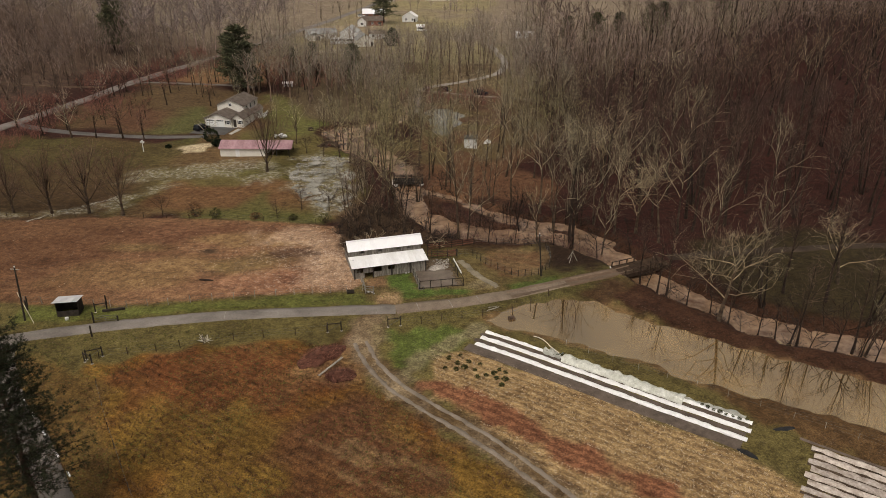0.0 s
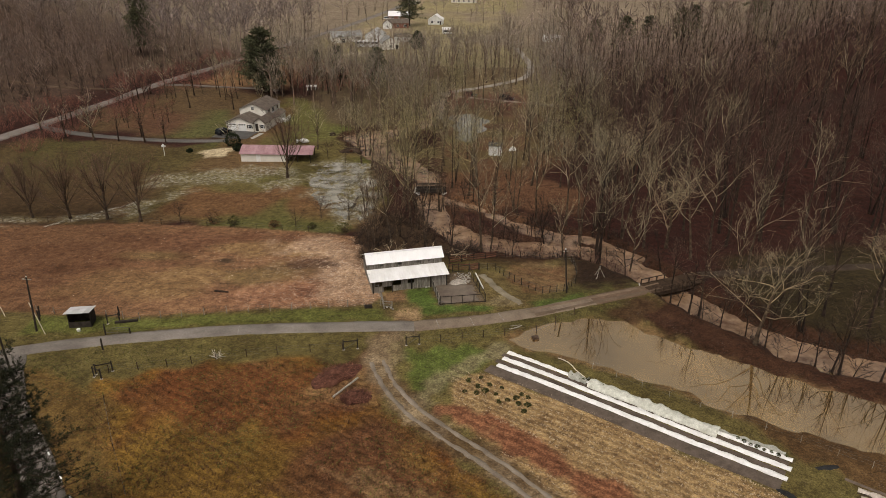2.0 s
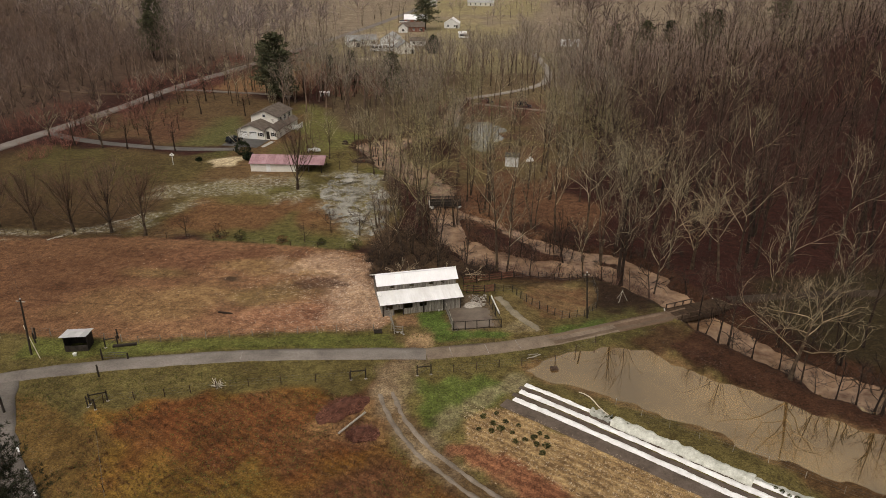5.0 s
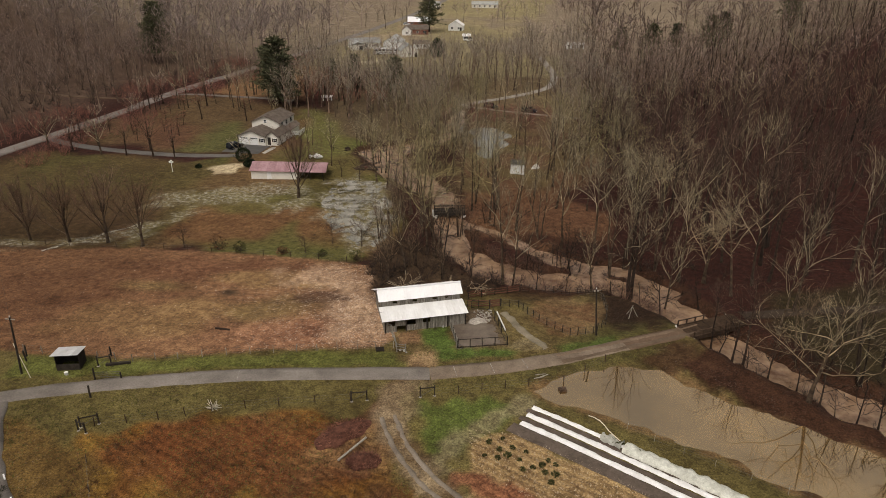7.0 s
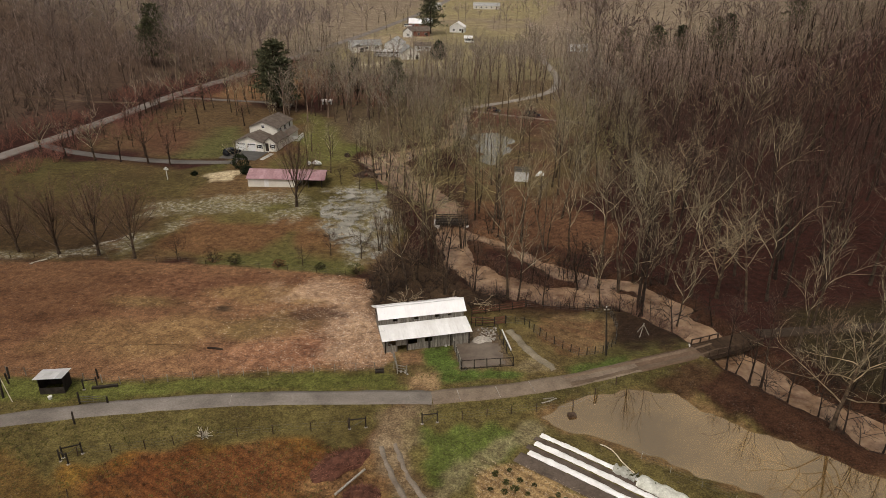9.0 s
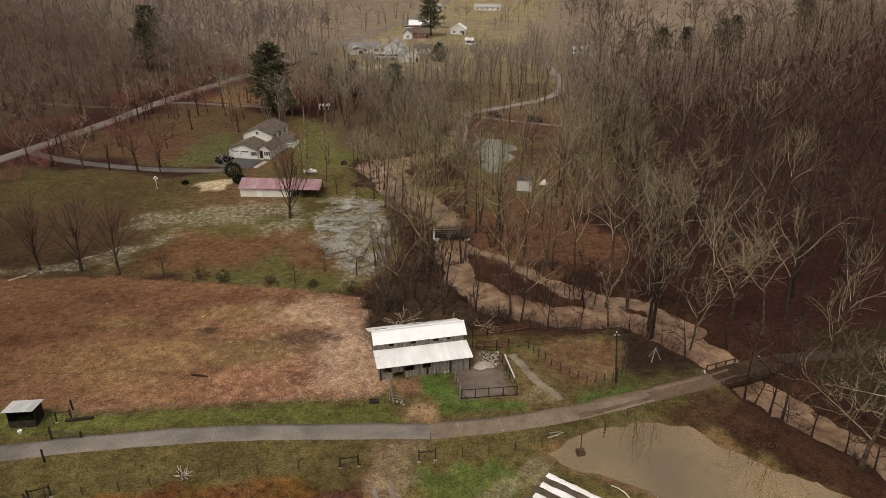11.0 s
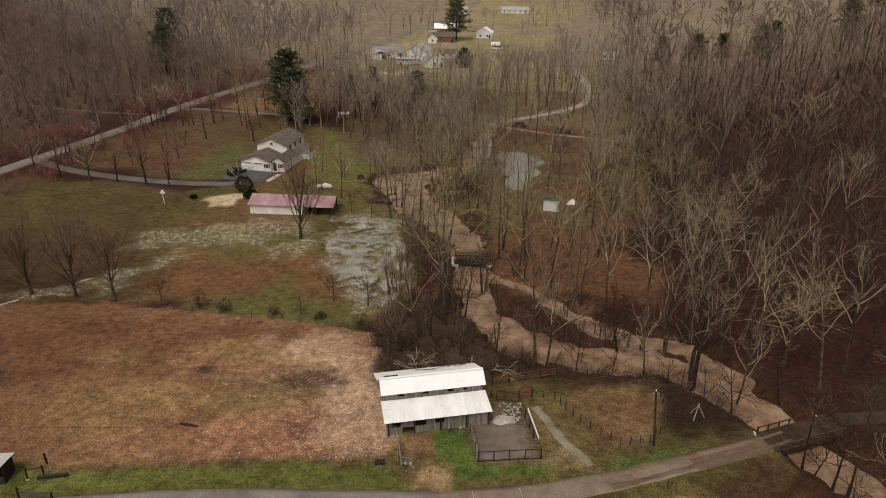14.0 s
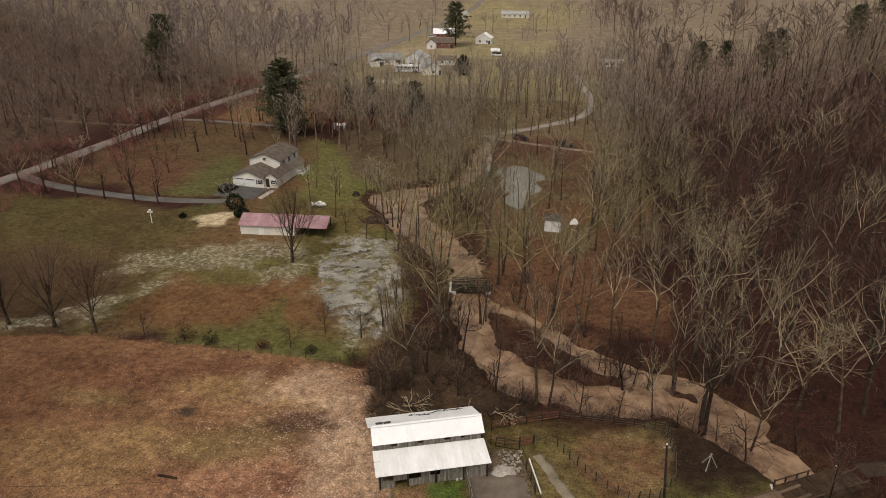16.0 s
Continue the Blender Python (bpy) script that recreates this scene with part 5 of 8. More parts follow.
for i, (x, y, size) in enumerate(((-108.4, 226.1, 1.2), (-107.5, 233.4, 1.0), (-104.8, 222.6, 0.9), (-99.4, 227.3, 2.0), (-96.9, 228.5, 1.8), (-87.1, 214.9, 1.1), (-72.8, 213.6, 1.0), (-79.5, 226.3, 2.0), (-82.5, 230, 1.9), (-76, 228, 1.8), (-92, 232, 1.2))):
    (TALL[i % 4] if size > 1.5 else MAPLE[i % 2]).plant(x, y, size * (0.38 if size > 1.5 else 1), rnd.uniform(0, 360), "bare tree on the grass between the house and the road", group="driveway trees")
for i, (x, y) in enumerate(((-60, 236), (-57, 241), (-54, 236), (-51, 243), (-62, 243), (-48, 238), (-56, 247), (-45, 245))):
    MAPLE[i % 2].plant(x, y, 1.25 + 0.07 * (i % 4), 61 * i, "tall bare maple with a reddish crown behind the house", group="house maples")
PALEMAPLE.plant(-62.3, 175.6, 0.95, 30, "pale bare tree at the end of the driveway")
for x, y, kind, size in ((-44.8, 177.6, TALL[2], 0.6), (-38.1, 172.6, TALL[3], 0.65), (-30.0, 173.4, TALL[4], 0.8), (-24.7, 170.4, TALL[5], 0.85), (-27.6, 172.2, TALL[1], 0.75),
                         (-31.5, 176, TALL[0], 0.6), (-33.5, 183, TALL[2], 0.6), (-27.5, 178.2, TALL[5], 0.65), (-19.5, 166.5, TALL[3], 0.7), (-21.5, 165, TALL[1], 0.6), (-47, 190, TALL[0], 0.5), (-41, 186, TALL[5], 0.5), (-34, 165, SMALL[0], 1.2), (-29.5, 163.2, SMALL[1], 1.3), (-70, 240, CLUMP[0], 1.0), (-76, 246, TALL[4], 0.7), (-82, 250, CLUMP[1], 1.0), (-88, 242, TALL[2], 0.7)):
    kind.plant(x, y, size, rnd.uniform(0, 360), "bare tree in the grounds of the house", group="yard trees")
for i, (x, y, r, h, mat) in enumerate(((-47.6, 122.9, 1.6, 2.8, M_LITTER), (-43.6, 122.4, 1.1, 2.0, M_PLANT), (-35.9, 122.0, 1.1, 1.3, M_LITTER), (-28.7, 121.8, 0.8, 1.0, M_PLANT), (-22.4, 120.6, 1.5, 1.7, M_PLANT))):
    Kind("garden_bush", [("leaves", leafy(120 + i, h, r, 130, 3, 0.28, 0.05), mat), ("stems", shrub(130 + i, h * 0.95, r, 26, 4, 0.02), M_DARKBARK)]).plant(x, y, 1.0, 70 * i, "rounded dark bush on the pasture edge", "bush", "pasture edge bushes")
for i, (x, y) in enumerate(((-113, 196), (-110, 203), (-106, 196), (-102, 205), (-99, 196), (-96, 210), (-92, 200), (-108, 212), (-110, 222), (-105, 226), (-101, 232), (-97, 226), (-108, 231), (-104, 213), (-110, 216), (-99, 220), (-90, 208), (-107, 190), (-95, 190), (-86, 196))):
    REDMAPLE[i % 2].plant(x, y, 0.7 + 0.06 * (i % 5), 47 * i, "small bare maple with reddish buds by the road", group="red maples")
for x, y, r, h in ((-60.4, 174.2, 2.0, 3.6), (-57.6, 170.6, 1.6, 1.6), (-69.6, 168.6, 0.6, 0.8)):
    v, q = leafy(int(90 + x), h, r, 500, 4, 0.3, 0.09)
    Kind("evergreen_bush", [("leaves", (v, q), M_HEDGE)]).plant(x, y, 1.0, 0, "dark evergreen bush beside the driveway", "bush")
# evergreens
Kind("holly_tree", [("leaves", leafy(95, 8.0, 3.3, 900, 4, 0.7, 0.2), M_HEDGE)]).plant(-25, 338, 1.0, 0, "rounded dark evergreen tree in a village yard")
v = conifer(75, 22, 4.8, 26, 9, 15, 20, 0.34, 0.016, 0.25, 0.45, 0.36)
Kind("pine_tree", [("trunk", v[0], M_DARKBARK), ("crown", v[1], M_NEEDLE)]).plant(-35.6, 45.6, 1.0, 20, "big dark green pine beside the side lane")
for x, y, kind, size in ((-70, 238, PINE[0], 1.25), (-67, 233, PINE[1], 1.1), (-74, 246, PINE[0], 1.0), (-58, 268, SPRUCE[0], 1.0), (-49, 262, SPRUCE[0], 1.25), (-33, 250, PINE[1], 0.9), (-36, 425, PINE[0], 1.3),
                         (70, 330, PINE[0], 1.2), (84, 345, PINE[1], 1.1), (95, 330, PINE[0], 1.2), (105, 350, PINE[1], 1.2), (130, 340, PINE[0], 1.2), (150, 360, PINE[0], 1.3), (60, 350, PINE[1], 1.1), (170, 330, PINE[0], 1.2), (-140, 300, PINE[0], 1.1), (-152, 330, PINE[1], 1.2)):
    kind.plant(x, y, size * (0.78 if x > 55 else 1.0), rnd.uniform(0, 360), "dark green conifer among the bare woods", group="conifers", squash=1.45 if kind in PINE else 1.0)
# saplings and leaning stems on the creek banks
SAPLING = [tree_kind(s, 6, clear=0.22, leaders=6, fan=(25, 65), branches=4, twigs=4, thick=0.015, twig_r=0.018, limb_r=0.035, name="sapling", fork=0, wood=M_DARKBARK, limb=M_DARKBARK, twig=M_DARKBARK, wander=0.22, segs=(6, 4, 2), sides=(5, 3)) for s in (45, 46, 47)]
banks = scatter(4000, -14, 66, 76, 140, lambda x, y: (np.abs(np.minimum(channel(x, y, CREEK), channel(x, y, BRANCH)) - 0.6) < 0.6) & (to_line(x, y, ROAD)[0] > 5) & (np.hypot(x + 8, y - 144) > 5) & (vnoise(x, y, 6, 75) > 0.35 - 0.05 * (y < 100)), 22, 1.7)
for i, (x, y) in enumerate(banks[:84]):
    SAPLING[i % 3].plant(x, y, rnd.uniform(0.4, 1.0) ** 1.5 * 1.7, rnd.uniform(0, 360), "dark crooked sapling leaning over the creek", group="bank saplings")
for x, y, s in ((-16, 112.5, 0.8), (-7, 114, 0.65), (-12, 119, 0.75)):
    CLUMP[rnd.randrange(2)].plant(x, y, s, rnd.uniform(0, 360), "bare many-stemmed tree in the brush behind the barn", group="thicket trees")
for x, y, k, s in ((-20, 131, 0, 0.7), (-18.5, 141, 1, 0.75), (-20, 151, 1, 0.7), (-16, 134, 1, 0.8)):
    CLUMP[k].plant(x, y, s, rnd.uniform(0, 360), "bare many-stemmed tree between the flood and the creek", group="flood edge trees")
DEADLIMB = [tree_kind(s, 5.5, clear=0.15, leaders=6, fan=(30, 60), branches=4, twigs=2, thick=0.016, twig_r=0.02, limb_r=0.04, name="dead_branch", pale=True, fork=0, wood=M_PALEBARK, limb=M_PALEBARK, twig=M_PALEBARK, wander=0.25) for s in (55, 56)]
for i, (x, y, turn) in enumerate(((-13.5, 110.6, 60), (-11.5, 109.3, -70), (-4.2, 109.6, -40), (-2.2, 110.6, 30))):
    limb_ob = DEADLIMB[i % 2].plant(x, y, 0.9, 0, "bleached dead branch lying in the brush", "branch", "dead branches")
    limb_ob.matrix_basis = pose(x, y, lie(x, y) + 0.35, 72, 0, turn)
# woods, nearest edge as single trees
GAP = [(-60, 350), (10, 345), (20, 420), (-10, 660), (-56, 660), (-80, 400)]


def clear_of_lanes(x, y):
    return (to_line(x, y, HIGHWAY)[0] > 7) & (to_line(x, y, FARLANE)[0] > 3.5) & (to_line(x, y, DRIVE)[0] > 4) & (to_line(x, y, ROAD)[0] > 4.5)


def right_woods(x, y):
    return in_view(x, y) & (np.minimum(x - 24 - 0.06 * (y - 120), y - 119 + 0.12 * (x - 30)) > 0) & (wet(x, y) > 1.5) & clear_of_lanes(x, y) & ~((np.abs(x - 26) < 12) & (y > 255) & (y < 300))


hillside = scatter(16000, 22, 330, 116, 330, right_woods, 7, 6.3)
nearwood = sorted((p for p in hillside if math.hypot(p[0] - 26, p[1] - 112) < 80), key=lambda p: math.hypot(p[0] - 26, p[1] - 106))[:95]
for i, (x, y) in enumerate(nearwood):
    ((TALL[:4] + SYCAMORE[:1] + DARKTALL + DARKTALL) if x < 41 else DARKTALL + TALL[:1] + DARKTALL + DARKTALL)[i % (11 if x < 41 else 10)].plant(x, y, rnd.uniform(0.85, 1.2), rnd.uniform(0, 360), "tall bare tree at the edge of the hillside woods", group="woodland edge trees")


def lite(seed, **k):
    a = dict(fork=0, wander=0.12, clear=0.28, leaders=5, branches=5, twigs=7, twig_r=0.024, limb_r=0.045, segs=(4, 3, 1), sides=(4, 3), fan=(18, 50), thick=0.010)
    a.update(k)
    return [(n, m, None) for n, m in zip(("trunks", "limbs", "twigs"), bare_tree(seed, 21, **a))]


def thin(seed):
    return lite(seed, clear=0.22, leaders=4, branches=3, twigs=6, twig_r=0.095, limb_r=0.06, thick=0.008, segs=(3, 1, 1), sides=(3, 3), side=(28, 62))


LITE, THIN = [lite(s) for s in (81, 82, 83)] + [lite(84, trunks=2, leaders=3)], [thin(s) for s in (85, 86, 87, 88)]
done = set(nearwood)
mid = [(x, y, rnd.uniform(0.8, 1.2)) for x, y in hillside if (x, y) not in done]
low = [p for i, p in enumerate(mid[:640]) if i % 6]
# past y 215 paler twig colours carry the haze of distance
stand("upper_hillside_woods", LITE, [p for p in low if p[1] > 215], "bare hardwood woods higher on the hillside, paled for haze", "woods", (M_DARKBARK, M_MIDTWIG, M_DUSKTWIG), 21)
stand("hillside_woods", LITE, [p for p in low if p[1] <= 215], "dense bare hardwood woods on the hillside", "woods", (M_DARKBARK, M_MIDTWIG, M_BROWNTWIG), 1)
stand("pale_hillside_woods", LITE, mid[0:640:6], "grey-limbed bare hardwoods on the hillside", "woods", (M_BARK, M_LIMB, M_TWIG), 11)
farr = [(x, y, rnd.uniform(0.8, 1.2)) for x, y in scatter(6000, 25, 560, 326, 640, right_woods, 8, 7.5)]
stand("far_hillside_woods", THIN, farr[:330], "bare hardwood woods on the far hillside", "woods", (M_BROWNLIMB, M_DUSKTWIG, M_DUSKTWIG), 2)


def left_woods(x, y):
    hx = np.interp(y, [p[1] for p in HIGHWAY], [p[0] for p in HIGHWAY])
    return in_view(x, y) & (x < hx - 8)


lw = [(x, y, rnd.uniform(0.75, 1.15)) for x, y in scatter(7000, -420, -60, 170, 420, left_woods, 9, 5.6)]
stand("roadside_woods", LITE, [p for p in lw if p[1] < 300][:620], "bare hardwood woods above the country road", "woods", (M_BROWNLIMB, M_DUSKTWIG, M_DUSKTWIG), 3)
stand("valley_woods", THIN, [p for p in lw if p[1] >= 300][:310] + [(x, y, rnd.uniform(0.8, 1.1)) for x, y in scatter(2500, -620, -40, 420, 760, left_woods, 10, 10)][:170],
      "bare woods along the valley side, greyed for haze", "woods", (M_DUSKTWIG, M_FARTWIG, M_FARTWIG), 4)


def valley_trees(x, y):
    open_ground = np.minimum.reduce([to_area(x, y, a) for a in ([(-64, 340), (-20, 318), (18, 330), (14, 400), (-12, 470), (-60, 480), (-68, 420)], [(-52, 520), (20, 500), (40, 620), (-40, 640)], [(-100, 246), (-76, 244), (-84, 300), (-98, 300)],
                                                           [(-85, 318), (-60, 298), (-18, 298), (8, 325), (14, 345), (-70, 352)], [(-48, 178), (-38, 182), (-44, 214), (-56, 220), (-52, 200)])])
    return (wet(x, y) > 1.2) & clear_of_lanes(x, y) & (open_ground > 0) & (x < 40) & (x > -62 - 0.1 * (y - 200)) & (np.hypot(x - 6.9, y - 172) > 5) & (np.hypot(x + 60, y - 196) > 13) & ~((np.abs(x - 6) < 16) & (y > 206) & (y < 256)) & ~((x > -8) & (x < 15) & (y > 176) & (y < 206)) & ~((np.abs(x - 6.5) < 4) & (y > 158) & (y < 174))


vt = scatter(1500, -20, 36, 146, 200, lambda x, y: valley_trees(x, y) & (x > -14 - 0.2 * (y - 146)), 12, 4.2)
for i, (x, y) in enumerate(vt[:64]):
    (TALL + MOSSY)[i % 9].plant(x, y, rnd.uniform(0.6, 0.95), rnd.uniform(0, 360), "slender bare tree on the wooded valley floor", group="valley floor trees")
vt2 = [(x, y, rnd.uniform(0.7, 1.05)) for x, y in scatter(4000, -75, 38, 200, 345, lambda x, y: valley_trees(x, y) & (np.hypot(x + 45, y - 200) > 14), 13, 5.0)]
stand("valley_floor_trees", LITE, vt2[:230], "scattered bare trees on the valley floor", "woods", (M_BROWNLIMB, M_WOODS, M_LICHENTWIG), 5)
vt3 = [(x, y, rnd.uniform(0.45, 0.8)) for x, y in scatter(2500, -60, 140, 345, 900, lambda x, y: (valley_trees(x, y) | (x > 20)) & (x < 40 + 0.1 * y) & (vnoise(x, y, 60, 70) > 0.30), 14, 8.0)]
stand("valley_head_woods", THIN, vt3[:200] + [(x, y, 1.0) for x, y in scatter(900, -300, 400, 640, 900, lambda x, y: y > 640, 15, 12)][:150], "bare woods at the head of the valley, greyed for haze", "woods", (M_DUSKTWIG, M_FARTWIG, M_FARTWIG), 6)
up_bank = scatter(1500, -34, 2, 166, 242, lambda x, y: (np.abs(channel(x, y, CREEK) - 3.6) < 2.6) & (wet(x, y) > 0.8) & (x > -26 + 0.0 * y) & clear_of_lanes(x, y), 26, 3.6)
for i, (x, y) in enumerate(up_bank[:24]):
    (MOSSY + TALL[:2])[i % 5].plant(x, y, rnd.uniform(0.6, 0.85), rnd.uniform(0, 360), "bare mossy tree on the bank of the upper creek", group="upper creek trees")
for i, (x, y) in enumerate(((-6, 178), (1, 180), (6.5, 183), (9.5, 189), (8.5, 201), (-7, 192), (-7, 205), (9, 212), (-1, 219), (4.5, 222), (12, 219), (-6, 229), (3, 243.5), (8.5, 247), (15, 252), (-1.5, 252), (21, 259), (12.5, 240), (18, 238), (-7.5, 250), (29, 268), (30, 288), (18, 274))):
    TALL[i % 6].plant(x, y, 0.58 + 0.06 * (i % 5), 67 * i, "slender bare tree about the far pond and lane", group="pond trees")
# trees about the house and along the country road
yard = scatter(900, -100, -24, 200, 262, lambda x, y: (wet(x, y) > 1.5) & (np.hypot(x + 60, y - 196) > 13) & (to_line(x, y, HIGHWAY)[0] > 8) & (to_area(x, y, [(-48, 178), (-38, 182), (-42, 212), (-54, 222), (-52, 200)]) > 0) & (to_area(x, y, [(-104, 200), (-72, 190), (-66, 226), (-98, 236)]) > 0), 23, 6.0)
for i, (x, y) in enumerate(yard[:40]):
    TALL[i % 6].plant(x, y, rnd.uniform(0.45, 0.75), rnd.uniform(0, 360), "bare tree behind the house", group="house trees")
road_trees = [(x, y, rnd.uniform(0.4, 0.75)) for x, y in scatter(1500, -120, -30, 186, 520, lambda x, y: (np.abs(to_line(x, y, HIGHWAY)[0] - 8.5) < 3.2) & (vnoise(x, y, 25, 74) > 0.45), 24, 8.0)]
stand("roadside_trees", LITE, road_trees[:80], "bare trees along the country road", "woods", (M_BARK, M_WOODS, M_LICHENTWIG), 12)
# thickets
BR = [[("branches", shrub(s, 2.6, 2.2, 13, 3, 0.03), None)] for s in (66, 67)]
th = [(x, y, rnd.uniform(0.35, 1.3)) for x, y in scatter(900, -22, 8, 104, 142, lambda x, y: (to_area(x, y, THICKET) < 0) & (wet(x, y) > 0.3) & (vnoise(x, y, 4, 73) > 0.22), 16, 1.5)]
th += [(x, y, rnd.uniform(0.3, 0.7)) for x, y in scatter(3000, -14, 70, 74, 142, lambda x, y: (wet(x, y) > -0.7) & (wet(x, y) < 2.2) & (to_area(x, y, FIELD_POND) > 3) & (to_line(x, y, ROAD)[0] > 4) & (vnoise(x, y, 5, 71) > 0.4), 17, 1.3)]
stand("creekside_thicket", BR, th[:600], "tangled dark brush along the creek", "brush", (M_DARKBARK,), 7)
bb = [(x, y, rnd.uniform(0.45, 1.05)) for x, y in scatter(5000, -2, 30, 100, 128, lambda x, y: (np.abs(channel(x, y, CREEK) - 0.35) < 0.75) & (to_line(x, y, ROAD)[0] > 4) & (y < 126 - 0.45 * x), 27, 0.75)]
stand("bank_brush", [[("branches", shrub(s, 2.7, 1.1, 12, 3, 0.022), None)] for s in (70, 74)], bb[:120], "upright rusty brush lining the creek bank", "brush", (M_RUSTTWIG,), 22)
un = [(x, y, rnd.uniform(0.4, 1.0)) for x, y in scatter(5000, 22, 150, 116, 230, right_woods, 18, 2.6)]
stand("woodland_undergrowth", BR, un[:200] + [(x, y, rnd.uniform(0.6, 1.4)) for x, y in scatter(2500, -230, -100, 175, 320, left_woods, 25, 3.4)][:200], "brown undergrowth on the woodland floor", "brush", (M_DARKBARK,), 8)
rd = [(x, y, rnd.uniform(0.7, 1.5)) for x, y in scatter(3000, -170, -60, 165, 330, lambda x, y: (np.abs(to_line(x, y, HIGHWAY)[0] - 11) < 6.5) & in_view(x, y) & (vnoise(x, y, 22, 72) > 0.28), 19, 2.3)]
rd += [(x, y, rnd.uniform(0.7, 1.3)) for x, y in scatter(700, -14, 20, 218, 236, lambda x, y: wet(x, y) > 1, 20, 3.0)] + [(x, y, rnd.uniform(1.0, 1.8)) for x, y in scatter(500, -66, -36, 240, 280, lambda x, y: y > 0, 21, 3.5)]
stand("red_budded_scrub", [[("branches", shrub(s, 3.0, 2.4, 16, 5, 0.018), None)] for s in (68, 69)], rd[:330], "reddish budding scrub beside the road", "brush", (M_REDTWIG,), 9)

# ---- the barn and its yard ----
BARN = pose(-13.87, 95.92, 0.5, 0, 0, 16.9)
barn = thing("barn", BARN, "old grey board barn with stepped white metal roofs", "barn")
LEN = 12.05


def roofing(parent, y0, z0, y1, z1, mat, x0=-0.3, x1=LEN + 0.05, wide=0.92, name="roof_sheet"):
    """Ribbed metal sheets laid side by side from the eave (y0, z0) up to (y1, z1)."""
    k = round((x1 - x0) / wide)
    w = (x1 - x0) / k
    run = Vector((0, y1 - y0, z1 - z0))
    nrm = Vector((1, 0, 0)).cross(run).normalized()
    if nrm.z < 0:
        nrm = -nrm
    s = Shape()
    prof = [(0, 0), (0.10 * w, 0), (0.14 * w, 0.016), (0.18 * w, 0), (0.48 * w, 0), (0.52 * w, 0.016), (0.56 * w, 0), (0.995 * w, 0.003)]
    a = [Vector((x, y0, z0)) + nrm * h for x, h in prof]
    b = [p + run for p in a]
    lo = [p - nrm * 0.025 for p in a]
    hi = [p - nrm * 0.025 for p in b]
    n = len(prof)
    s.add(a + b + lo + hi, [(i, i + 1, n + i + 1, n + i) for i in range(n - 1)] + [(2 * n + i + 1, 2 * n + i, 3 * n + i, 3 * n + i + 1) for i in range(n - 1)] + [(i + 1, i, 2 * n + i, 2 * n + i + 1) for i in range(n - 1)])
    me = s.mesh(name, mat)
    for i in range(k):
        ob = part(name, me, None, parent)
        ob.location = (x0 + i * w, 0, 0.004 * math.sin(i * 2.1))
    return k


def boarding(parent, x0, x1, y, z0, z1, mat, holes=(), wide=0.21, along="x", seed=3):
    """Upright boards with small gaps and uneven feet; holes are left open."""
    r = random.Random(seed)
    k = round((x1 - x0) / wide)
    w = (x1 - x0) / k
    shapes = {}
    for i in range(k):
        a = x0 + i * w
        spans = [(z0 - 0.04 * r.random(), z1)]
        for hx0, hx1, hz0, hz1 in holes:
            if hx0 < a + w / 2 < hx1:
                spans = [p for p in ((z0, hz0), (hz1, z1)) if p[1] - p[0] > 0.08]
        for lo, hi in spans:
            key = (round(lo, 1), round(hi, 1))
            if key not in shapes:
                s = Shape()
                s.box(0.006, -0.015, lo, w - 0.006, 0.015, hi)
                shapes[key] = s.mesh("board", mat)
            ob = part("board", shapes[key], None, parent)
            ob.location = (a, y + r.uniform(-0.008, 0.008), 0) if along == "x" else (y + r.uniform(-0.008, 0.008), a, 0)
            if along == "y":
                ob.rotation_euler = (0, 0, math.pi / 2)


LOWOPEN = [(0.5, 1.6, 1.0, 1.75), (3.2, 4.4, 0.95, 1.75), (5.6, 6.6, 1.05, 1.7), (1.7, 3.1, 0, 0.9)]
wall_front = part("front_wall", Shape().beam((0, 0.45, 1.82), (LEN - 0.2, 0.45, 1.82), 0.09, 0.14), M_DARK, barn)
boarding(wall_front, 0.1, LEN - 0.25, 0.4, 0.0, 1.85, M_BOARD, LOWOPEN, seed=4)
HIGHOPEN = [(1.7, 2.4, 2.75, 3.2), (4.7, 5.3, 2.8, 3.2), (7.6, 8.2, 2.8, 3.2), (9.4, 10.0, 2.75, 3.2)]
wall_upper = part("upper_wall", Shape().beam((0, 3.75, 3.28), (LEN - 0.2, 3.75, 3.28), 0.09, 0.14), M_DARK, barn)
boarding(wall_upper, 0.1, LEN - 0.25, 3.7, 2.3, 3.35, M_BOARD, HIGHOPEN, seed=5)
wall_back = part("back_wall", Shape().beam((0, 9.2, 2.2), (LEN - 0.2, 9.2, 2.2), 0.09, 0.14), M_DARK, barn)
boarding(wall_back, 0.1, LEN - 0.25, 9.3, 0.0, 2.3, M_BOARD, seed=6)
for x, nm in ((0.06, "west_wall"), (LEN - 0.25, "east_wall")):
    w = part(nm, Shape().beam((x, 0.5, 1.85), (x, 9.2, 1.85), 0.1, 0.14), M_DARK, barn)
    boarding(w, 0.45, 3.7, x, 0.0, 1.95, M_BOARD, along="y", seed=7)
    boarding(w, 3.75, 6.9, x, 0.0, 3.5, M_BOARD, along="y", seed=8)
    boarding(w, 6.9, 9.3, x, 0.0, 2.4, M_BOARD, along="y", seed=9)
for x in (0.15, 3.1, 6.1, 9.1, LEN - 0.35):
    part("post", Shape().box(x - 0.08, 0.18, 0, x + 0.08, 0.34, 1.95), M_DARK, barn)
    part("post", Shape().box(x - 0.09, 3.8, 0, x + 0.09, 3.98, 3.6), M_DARK, barn)
